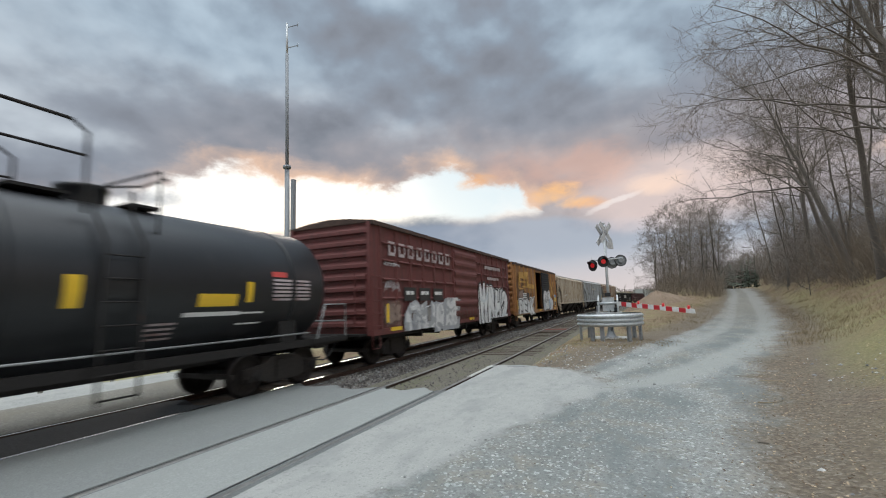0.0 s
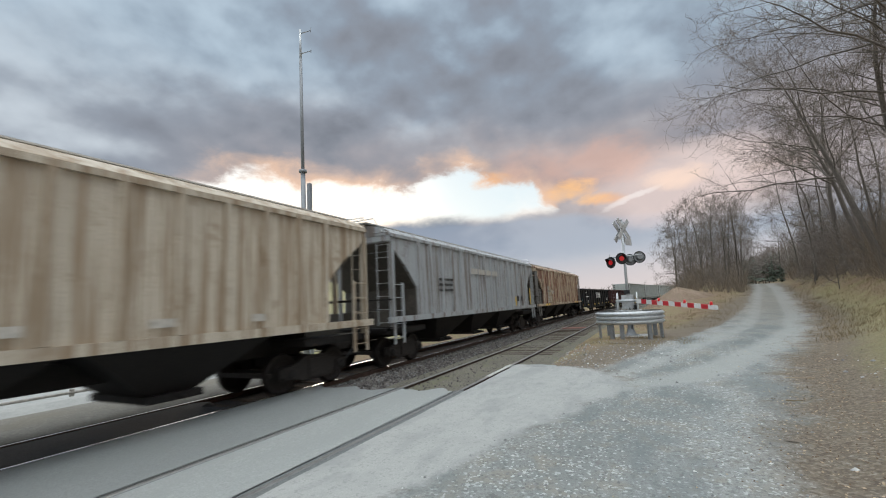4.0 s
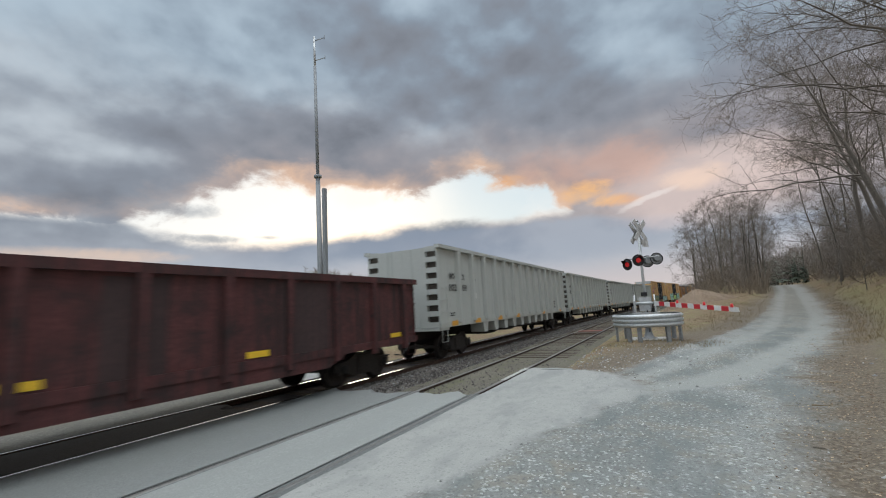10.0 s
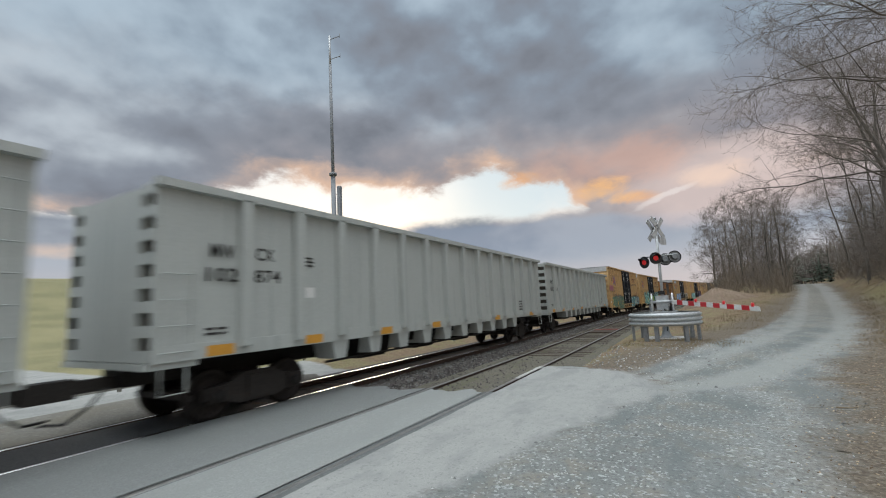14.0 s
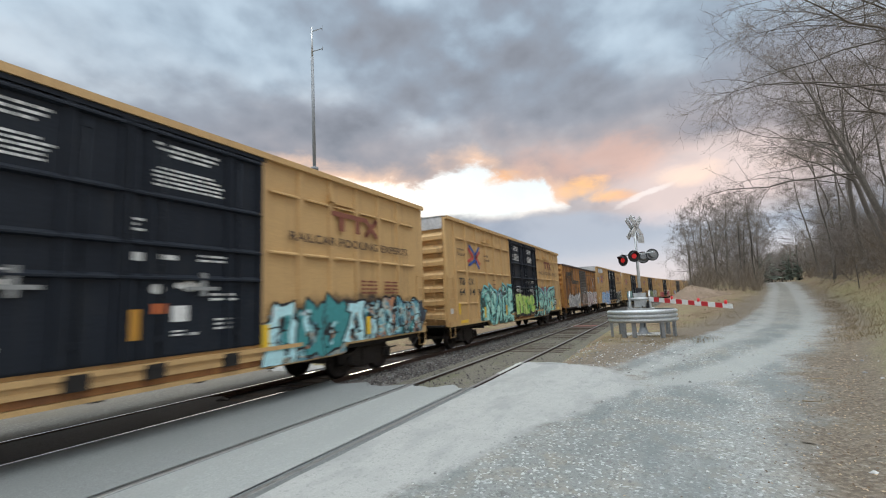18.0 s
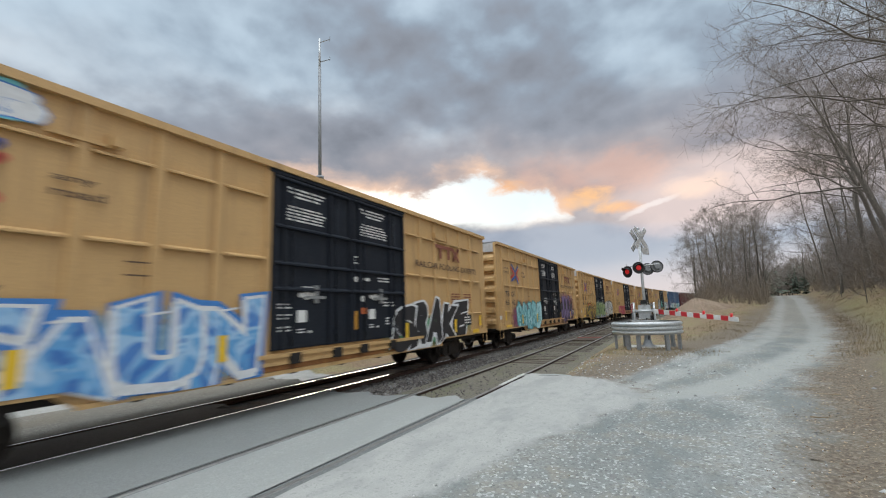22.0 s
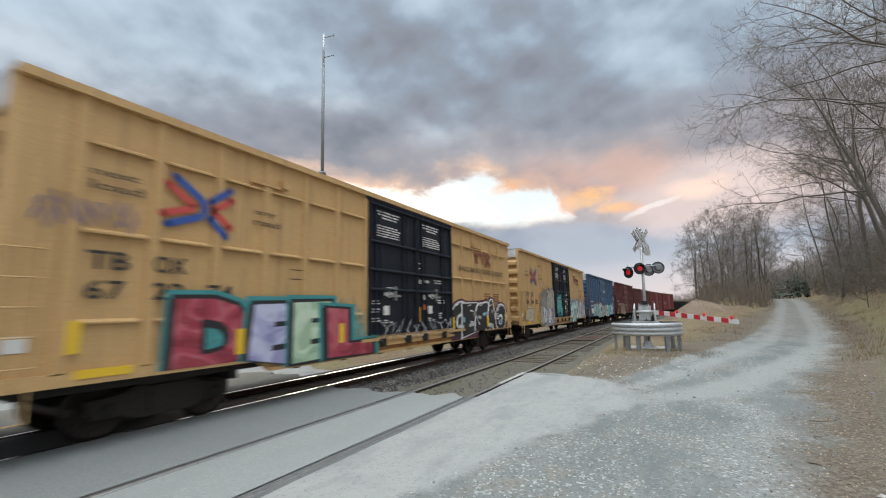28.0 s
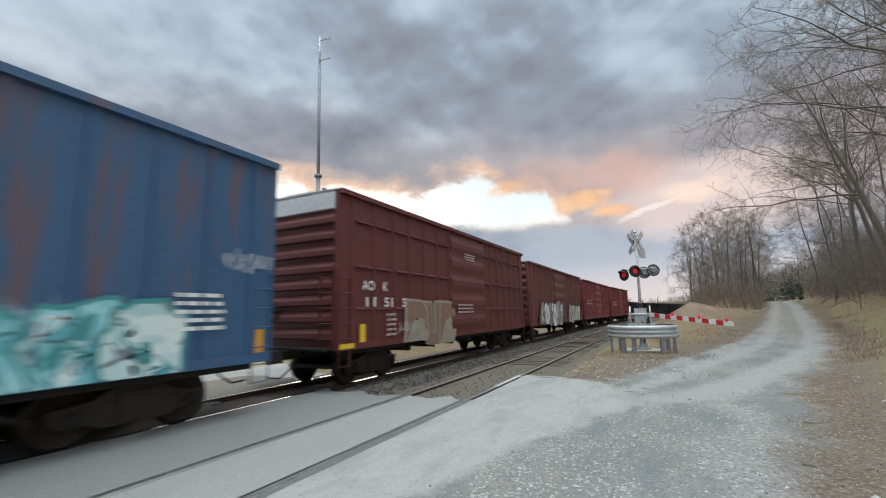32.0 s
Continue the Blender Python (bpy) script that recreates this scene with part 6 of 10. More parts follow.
mural("camo", ((0.018, 0.075, 0.055), (0.04, 0.17, 0.11), (0.10, 0.26, 0.18), (0.34, 0.30, 0.17), (0.05, 0.20, 0.15), (0.16, 0.16, 0.15)), 1.5, (1, 0.75, 1.3), (0.015, 0.04, 0.035))
mural("wild_blue", ((0.04, 0.06, 0.09), (0.08, 0.27, 0.34), (0.30, 0.55, 0.58), (0.42, 0.38, 0.30), (0.12, 0.30, 0.36), (0.45, 0.20, 0.10)), 1.7, (1, 1, 0.8), (0.02, 0.02, 0.03))
mural("mint_dark", ((0.02, 0.05, 0.05), (0.24, 0.58, 0.50), (0.42, 0.70, 0.62), (0.13, 0.42, 0.38), (0.03, 0.06, 0.06)), 1.6, (1, 1, 0.9))
mural("lime_mix", ((0.10, 0.34, 0.08), (0.36, 0.55, 0.08), (0.52, 0.66, 0.22), (0.22, 0.48, 0.08)), 1.3)
mural("silver", ((0.26, 0.27, 0.29), (0.46, 0.47, 0.48), (0.60, 0.60, 0.60), (0.34, 0.35, 0.36)), 1.2)
mural("white_mix", ((0.50, 0.52, 0.54), (0.68, 0.69, 0.70), (0.72, 0.73, 0.73), (0.56, 0.60, 0.63)), 1.0)
mural("aqua_mix", ((0.10, 0.36, 0.42), (0.20, 0.52, 0.58), (0.30, 0.62, 0.66), (0.16, 0.44, 0.50)), 1.0, (1, 1, 1), (0.05, 0.16, 0.20))
mural("olive_mix", ((0.10, 0.16, 0.05), (0.20, 0.29, 0.10), (0.30, 0.38, 0.17), (0.22, 0.31, 0.12)), 1.0)
mural("night", ((0.012, 0.012, 0.015), (0.018, 0.016, 0.016), (0.22, 0.05, 0.09), (0.014, 0.013, 0.016), (0.35, 0.26, 0.04)), 1.3)
mural("violet_mix", ((0.02, 0.018, 0.03), (0.10, 0.075, 0.17), (0.20, 0.16, 0.34), (0.03, 0.03, 0.05), (0.30, 0.13, 0.20)), 1.5, (1, 1.2, 0.6))
mural("tumble", ((0.22, 0.18, 0.14), (0.45, 0.40, 0.32), (0.55, 0.52, 0.47), (0.30, 0.34, 0.26), (0.48, 0.42, 0.36), (0.10, 0.10, 0.10)), 2.1, (1, 1, 1), (0.10, 0.09, 0.08))
mural("ice", ((0.30, 0.50, 0.52), (0.48, 0.66, 0.66), (0.62, 0.74, 0.72), (0.38, 0.58, 0.58)), 0.9, (1, 1, 1), (0.16, 0.22, 0.24))
mural("lilac_bars", ((0.16, 0.17, 0.24), (0.36, 0.38, 0.50), (0.20, 0.22, 0.30)), 1.6, (1, 0.3, 3.0))
mural("crimson", ((0.24, 0.02, 0.04), (0.36, 0.04, 0.07), (0.46, 0.10, 0.13), (0.30, 0.03, 0.05)), 1.1)
mural("lilac_mix", ((0.26, 0.26, 0.46), (0.38, 0.38, 0.58), (0.50, 0.52, 0.68), (0.30, 0.30, 0.50)), 1.2)
mural("mint_mix", ((0.28, 0.42, 0.28), (0.40, 0.55, 0.38), (0.54, 0.66, 0.50), (0.34, 0.48, 0.32)), 1.2)
mural("rose", ((0.42, 0.30, 0.31), (0.50, 0.42, 0.42), (0.58, 0.53, 0.52), (0.36, 0.28, 0.29)), 0.8, (1, 1, 2.0))
mural("blue_mix", ((0.04, 0.16, 0.46), (0.10, 0.32, 0.62), (0.30, 0.50, 0.72), (0.06, 0.20, 0.52)), 1.4)

MIST = {}


def mist_paint(key, colour):
    """Thin overspray that fades out towards the rim of its cloud."""
    m = bpy.data.materials.new("mist_" + key)
    m.use_nodes = True
    w = Nodes(m.node_tree)
    tc = w.n.new("ShaderNodeTexCoord").outputs[3]
    at = w.n.new("ShaderNodeAttribute")
    at.attribute_name = "cover"
    n = w.noise(tc, 3.2, 5.0, 0.65)
    a = w.step(w.math("ADD", at.outputs[2], w.math("MULTIPLY", w.math("SUBTRACT", n, 0.5), 1.1)), 0.10, 0.75)
    p = w.add("ShaderNodeBsdfPrincipled", 0, None, Base_Color=w.mix(w.step(n, 0.4, 0.6), tuple(0.8 * c for c in colour), colour), Roughness=0.6, Alpha=w.math("MULTIPLY", a, 0.88))
    out = w.n.new("ShaderNodeOutputMaterial")
    w.l.new(p, out.inputs[0])
    return m


for key, colour in (("green", (0.12, 0.34, 0.18)), ("plum", (0.30, 0.10, 0.18)), ("purple", (0.22, 0.16, 0.34)), ("pink", (0.50, 0.22, 0.20)), ("grey", (0.30, 0.29, 0.28)), ("teal", (0.10, 0.42, 0.42)), ("blue", (0.10, 0.22, 0.50)),
                    ("dusk", (0.30, 0.22, 0.18)), ("white", (0.55, 0.56, 0.57)), ("yellow", (0.55, 0.40, 0.06)), ("red", (0.45, 0.08, 0.08)), ("night", (0.03, 0.028, 0.035)), ("grime", (0.20, 0.095, 0.045)), ("oxide", (0.125, 0.048, 0.030)), ("sky", (0.30, 0.48, 0.60))):
    MIST[key] = mist_paint(key, colour)


def spray_cloud(parent, y0, y1, z0, z1, key, x, seed=0, label=""):
    """A soft-edged patch of overspray on the camera's side."""
    half, deep = FLOORS[parent.name]
    ny, nz = 16, 8
    vs, cover = [], []
    for j in range(nz + 1):
        for i in range(ny + 1):
            u, v = i / ny, j / nz
            y = y0 + (y1 - y0) * u
            vs.append((x, y, max(z0 + (z1 - z0) * v, (deep if abs(y) < half - 4.2 else 0.99) + 0.004 * j)))
            e = min(1.0, 4.0 * min(u, 1 - u)) * min(1.0, 3.0 * (1 - v)) * min(1.0, 0.35 + 2.5 * v)
            cover.append(e * (0.75 + 0.25 * math.sin(7 * u + seed) * math.sin(4 * v + seed)))
    fs = [(j * (ny + 1) + i, j * (ny + 1) + i + 1, (j + 1) * (ny + 1) + i + 1, (j + 1) * (ny + 1) + i) for j in range(nz) for i in range(ny)]
    me = bpy.data.meshes.new("overspray")
    me.from_pydata(vs, [], fs)
    me.materials.append(MIST[key])
    me.attributes.new("cover", "FLOAT", "POINT").data.foreach_set("value", cover)
    return hang("overspray", me, parent, label or "soft cloud of sprayed paint")


def piece(parent, word, y0, y1, z0, z1, fill, outline="black", halo=None, x=1.62, seed=0, label="", shear=0.12, fat=0.05, wave=0.07, shine=True):
    """A sprayed word: fat letters that lean on one another, with outline, halo, drop shade and shine."""
    rng = random.Random(seed)
    pal = [SPRAY[outline], SPRAY[halo or outline], SPRAY[fill], SPRAY["white"]]
    half, deep = FLOORS[parent.name]
    h, n = z1 - z0, len(word)
    widths = [{"I": 0.55, "M": 1.25, "W": 1.3, "m": 1.35}.get(ch, 1.0) * rng.uniform(0.92, 1.10) for ch in word]
    total, at = sum(widths), 0.0
    boxes = []
    for k, ch in enumerate(word):
        w = widths[k] / total * (y1 - y0)
        boxes.append((y0 + at - 0.05 * w, 1.10 * w, z0 + rng.uniform(-0.05, 0.05) * h, h * rng.uniform(0.92, 1.06), rng.uniform(0, 6.28), shear + rng.uniform(-0.08, 0.08)))
        at += w
    me = Mesh()
    level = [0.0]

    def lay(k, grow, mi, dy=0.0, dz=0.0):
        level[0] += 0.0005
        base, _ = glyph(word[k], 0.0)
        pts, faces = glyph(word[k], grow)
        bx0, bx1 = min(p[0] for p in base), max(p[0] for p in base)
        by0, by1 = min(p[1] for p in base), max(p[1] for p in base)
        cy, cw, cz, ch, ph, sh = boxes[k]
        b = len(me.v)
        for px, py in pts:
            u, v = (px - bx0) / (bx1 - bx0), (py - by0) / (by1 - by0)
            y = cy + cw * (0.12 + 0.76 * u) + sh * (v - 0.5) * h + 0.5 * wave * cw * math.sin(5 * v + ph) + dy
            z = cz + ch * (0.08 + 0.84 * v) + wave * h * math.sin(3.2 * u + ph) + dz
            low = deep if abs(y) < half - 4.2 else 0.99
            me.v.append((x + level[0], y, max(z, low + 0.002 * v)))
        for f in faces:
            me.f.append(tuple(b + i for i in f))
            me.m.append(mi), me.smooth.append(False)

    if halo:
        for k in range(n):
            lay(k, fat + 0.095, 1)
    for k in range(n):
        lay(k, fat + 0.045, 0, -0.035 * h, -0.05 * h)
    order = list(range(n))
    rng.shuffle(order)
    for k in order:
        lay(k, fat + 0.045, 0)
        lay(k, fat, 2)
        if shine:
            cy, cw, cz, ch, ph, sh = boxes[k]
            level[0] += 0.0005
            stroke(me, [(cy + cw * (0.30 + 0.12 * t) + sh * 0.4 * h, cz + ch * (0.90 + 0.02 * t)) for t in range(3)], h * 0.028, x + level[0], 3)
    return tagged(me.link("graffiti", pal, parent, label or "sprayed graffiti letters"), kind="stuff")


def wash(parent, y0, y1, z0, z1, key, x, seed=0, jag=0.22, label=""):
    """A painted field with a ragged upper edge."""
    rng = random.Random(seed)
    half, deep = FLOORS[parent.name]
    n = max(10, int((y1 - y0) * 7))
    me = Mesh()
    top = [z1 - (z1 - z0) * jag * rng.random() * (1.6 if i % 5 == 0 else 0.8) for i in range(n + 1)]
    for i in range(n):
        ya, yb = y0 + (y1 - y0) * i / n, y0 + (y1 - y0) * (i + 1) / n
        la = lb = max(z0, deep if abs((ya + yb) / 2) < half - 4.0 else 0.99)
        me.face([(x, ya, la), (x, yb, lb), (x, yb, top[i + 1]), (x, ya, top[i])])
    return me.link("graffiti", SPRAY[key], parent, label)


def roof_mesh(hw, y0, y1, z, rise, ribs, over=0.03):
    me = Mesh()
    me.slab([(-hw - over, y0, z), (hw + over, y0, z), (hw + over, y0, z + 0.05), (hw * 0.5, y0, z + rise * 0.75), (0, y0, z + rise), (-hw * 0.5, y0, z + rise * 0.75), (-hw - over, y0, z + 0.05)], (0, y1 - y0, 0))
    if ribs:
        n = int((y1 - y0) / 1.2)
        for k in range(1, n):
            y = y0 + (y1 - y0) * k / n
            for s in (-1, 1):
                me.slab([(s * (hw + over), y - 0.04, z + 0.05), (s * hw * 0.5, y - 0.04, z + rise * 0.75), (0, y - 0.04, z + rise), (0, y - 0.04, z + rise + 0.035), (s * hw * 0.5, y - 0.04, z + rise * 0.75 + 0.035), (s * (hw + over), y - 0.04, z + 0.085)], (0, 0.08, 0))
    return me


def corrugated_end(parent, hw, y, out, z0, z1, n, mat, name="end_rib", prong=0.10):
    """Horizontal pressed ribs on an end wall; out: -1 or 1 along y."""
    me = Mesh()
    h = (z1 - z0) / n
    me.slab([(-hw + 0.12, 0, h * 0.20), (-hw + 0.12, out * prong, h * 0.26), (-hw + 0.12, out * prong, h * 0.55), (-hw + 0.12, 0, h * 0.92)], (2 * hw - 0.24, 0, 0))
    data = me.data(name, [M[mat]])
    for k in range(n):
        hang(name, data, parent, "", (0, y, z0 + k * h))


def side_posts(parent, ys, hw, z0, z1, w, d, mat, name="side_post"):
    me = Mesh()
    me.slab([(0, -w / 2, 0), (d, -w / 2 + 0.02, 0.02), (d, w / 2 - 0.02, 0.02), (0, w / 2, 0)], (0, 0, z1 - z0 - 0.02))
    data = me.data(name, [M[mat]])
    for y in ys:
        hang(name, data, parent, "", (hw, y, z0))
        hang(name, data, parent, "", pose(-hw, y, z0, 0, 0, 180))


def panel_ledges(parent, ys, hw, zs, mat, skip=()):
    """Pressed horizontal seams between the posts, each a part."""
    lens = [round(b - a - 0.22, 3) for a, b in zip(ys, ys[1:])]
    cache = {}
    for (a, b), ln in zip(zip(ys, ys[1:]), lens):
        if any(a < (s0 + s1) / 2 < b or s0 <= (a + b) / 2 <= s1 for s0, s1 in skip):
            continue
        if ln not in cache:
            me = Mesh()
            me.slab([(0, -ln / 2, -0.02), (0.085, -ln / 2, -0.03), (0.085, -ln / 2, 0.0), (0, -ln / 2, 0.045)], (0, ln, 0))
            low = Mesh()
            low.slab([(0, -ln / 2, -0.02), (0.055, -ln / 2, -0.025), (0.055, -ln / 2, 0.0), (0, -ln / 2, 0.04)], (0, ln, 0))
            cache[ln] = me.data("panel_seam", [M[mat]]), low.data("panel_seam", [M[mat]])
        for z in zs:
            hang("panel_seam", cache[ln][z < 2.2], parent, "", (hw, (a + b) / 2, z))


def plug_door(parent, y0, y1, z0, z1, hw, mat, name="door", bars_on=True, levels=(1.32, 2.45, 2.98, 3.76)):
    me = Mesh()
    me.box(hw - 0.02, hw + 0.035, y0 + 0.01, y1 - 0.01, z0, z1)
    door = me.link(name, M[mat], parent, "black plug door" if mat == "black_door" else "")
    cuts = [z0] + [z for z in levels if z0 + 0.2 < z < z1 - 0.3] + [z1 - 0.10]
    for a, b in zip(cuts, cuts[1:]):
        me = Mesh()
        me.box(hw + 0.035, hw + 0.055, y0 + 0.10, y1 - 0.10, a + 0.03, b - 0.03)
        me.link("door_panel", M[mat], door)
    for z in cuts[1:]:
        # a ledge with a sloping top
        me = Mesh()
        me.slab([(hw + 0.035, y0 + 0.03, z - 0.055), (hw + 0.135, y0 + 0.03, z - 0.03), (hw + 0.135, y0 + 0.03, z), (hw + 0.035, y0 + 0.03, z + 0.07)], (0, y1 - y0 - 0.06, 0))
        me.link("door_rib", M[mat], door)
    for y in (y0 + 0.02, y0 + 0.27, y0 + 1.64, y1 - 0.10):
        me = Mesh()
        me.box(hw + 0.035, hw + 0.11, y, y + 0.08, z0 + 0.02, z1 - 0.02)
        me.link("door_stile", M[mat], door)
    if bars_on:
        me = Mesh()
        for u in (0.22, 0.78):
            y = y0 + (y1 - y0) * u
            me.tube((hw + 0.085, y, z0 + 0.05), (hw + 0.085, y, z1 - 0.05), 0.018, n=8)
            for v in (0.08, 0.35, 0.65, 0.92):
                z = z0 + (z1 - z0) * v
                me.box(hw + 0.05, hw + 0.10, y - 0.04, y + 0.04, z - 0.05, z + 0.05)
        me.link("lock_bar", M[mat], door)
        me = Mesh()
        y = (y0 + y1) / 2
        me.box(hw + 0.06, hw + 0.12, y - 0.28, y + 0.28, z0 + 1.05, z0 + 1.11)
        me.box(hw + 0.06, hw + 0.13, y - 0.04, y + 0.04, z0 + 0.95, z0 + 1.35)
        me.link("door_handle", M["under"] if mat != "black_door" else M["grey_steel"], door)
    return door


# ---- boxcars
def boxcar_shell(root, L, hw, zs, ze, rise, mat, roof_mat, end_mat, ribs, roof_ribs=True, cap=0.0, prong=0.13, chord=None):
    y0, y1 = -L / 2, L / 2
    me = Mesh()
    me.box(-hw, hw, y0 + 0.12, y1 - 0.12, zs, ze)
    me.link("body", M[mat], root)
    roof_mesh(hw, y0 + 0.02, y1 - 0.02, ze, rise, roof_ribs).link("roof", M[roof_mat], root)
    corrugated_end(root, hw, y0 + 0.12, -1, zs + 0.15, ze - cap - 0.05, ribs, end_mat, prong=prong)
    corrugated_end(root, hw, y1 - 0.12, 1, zs + 0.15, ze - cap - 0.05, ribs, end_mat, prong=prong)
    for y, s in ((y0, 1), (y1, -1)):
        for x in (-1, 1):
            me = Mesh()
            me.box(x * hw - 0.11 * (x > 0) - 0.003 * x, x * hw + 0.11 * (x < 0) - 0.003 * x, min(y, y + s * 0.5), max(y, y + s * 0.5), zs - 0.02, ze + 0.01)
            me.link("corner_post", M[end_mat], root)
    # a dark chord holds the rusty edge and the roof's shadow line in its colour
    me = Mesh()
    me.box(hw - 0.05, hw + 0.11, y0 + 0.02, y1 - 0.02, ze - 0.08, ze + 0.045)
    me.link("top_chord", M[chord or mat], root)
    me = Mesh()
    me.box(hw - 0.05, hw + 0.055, y0 + 0.05, y1 - 0.05, zs - 0.04, zs + 0.14)
    me.link("side_sill", M[mat], root)
    me = Mesh()
    me.box(-0.35, 0.35, y0 + 0.3, y1 - 0.3, 0.80, zs)
    me.box(-hw + 0.1, hw - 0.1, y0 + 0.35, y1 - 0.35, zs - 0.16, zs - 0.01)
    for y in np.arange(y0 + 3.4, y1 - 3.3, 1.5):
        me.box(-hw + 0.05, hw - 0.05, y - 0.06, y + 0.06, zs - 0.3, zs - 0.02)
    me.link("underframe", M["under"], root)
    if cap:
        me = Mesh()
        me.box(-hw + 0.02, hw - 0.02, y0 + 0.02, y0 + 0.11, ze - cap, ze + 0.05)
        me.link("end_cap", M["galva"], root, "bare galvanised top of the end wall")
    # end platform and brake wheel
    me = Mesh()
    me.box(-hw + 0.15, hw - 0.15, y0 - 0.32, y0 + 0.02, zs - 0.02, zs + 0.04)
    me.link("end_platform", M["under"], root)
    me = Mesh()
    me.lathe([(-0.02, 0.26), (0.02, 0.28), (0.02, 0.24), (-0.02, 0.26)], (-0.55, y0 - 0.16, zs + 0.95), "y", 18)
    for k in range(4):
        a = k * math.pi / 4
        me.tube((-0.55 - 0.25 * math.cos(a), y0 - 0.16, zs + 0.95 - 0.25 * math.sin(a)), (-0.55 + 0.25 * math.cos(a), y0 - 0.16, zs + 0.95 + 0.25 * math.sin(a)), 0.012, n=5)
    me.tube((-0.55, y0 - 0.16, zs + 0.95), (-0.55, y0 + 0.1, zs + 0.95), 0.03, n=6)
    me.link("brake_wheel", M["under"], root)
    for y in (y0 + 0.27, y1 - 0.27):
        ladder(root, hw + 0.075, y, zs + 0.25, zs + 1.75, 0.42, 5, end_mat, name="side_ladder")
        sill_step(root, hw + 0.02, y, zs, end_mat)
    ladder(root, hw - 0.35, y0 - 0.06, zs + 0.25, zs + 1.75, 0.42, 5, end_mat, "x", "end_ladder")


def x_logo(root, y0, y1, z0, z1, x):
    """Two blue chevrons that touch, point to point, with a red one nested in each."""
    yc, zc, h = y0 + (y1 - y0) * 0.60, (z0 + z1) / 2 - 0.01, z1 - z0
    w = h * 0.135
    blue, red = Mesh(), Mesh()
    stroke(blue, [(y0 + 0.10, z1), (yc - 0.10, zc + 0.16), (yc - 0.02, zc), (yc - 0.10, zc - 0.15), (y0, z0 + 0.08)], w, x, 0)
    stroke(blue, [(y1, z1 - 0.02), (yc + 0.07, zc + 0.15)], w, x + 0.001, 0)
    stroke(blue, [(y1 - 0.06, z0), (yc + 0.07, zc - 0.14)], w, x + 0.001, 0)
    stroke(red, [(y0 - 0.02, z1 - 0.14), (yc - 0.22, zc + 0.02), (yc - 0.22, zc - 0.02), (y0 - 0.08, z0 + 0.24)], w, x, 0)
    stroke(red, [(y1 + 0.04, z1 - 0.20), (yc + 0.14, zc + 0.02)], w, x + 0.001, 0)
    stroke(red, [(y1 + 0.02, z0 + 0.18), (yc + 0.14, zc - 0.01)], w, x + 0.001, 0)
    blue.link("emblem_blue_bars", M["logo_blue"], root)
    red.link("emblem_red_bars", M["logo_red"], root)


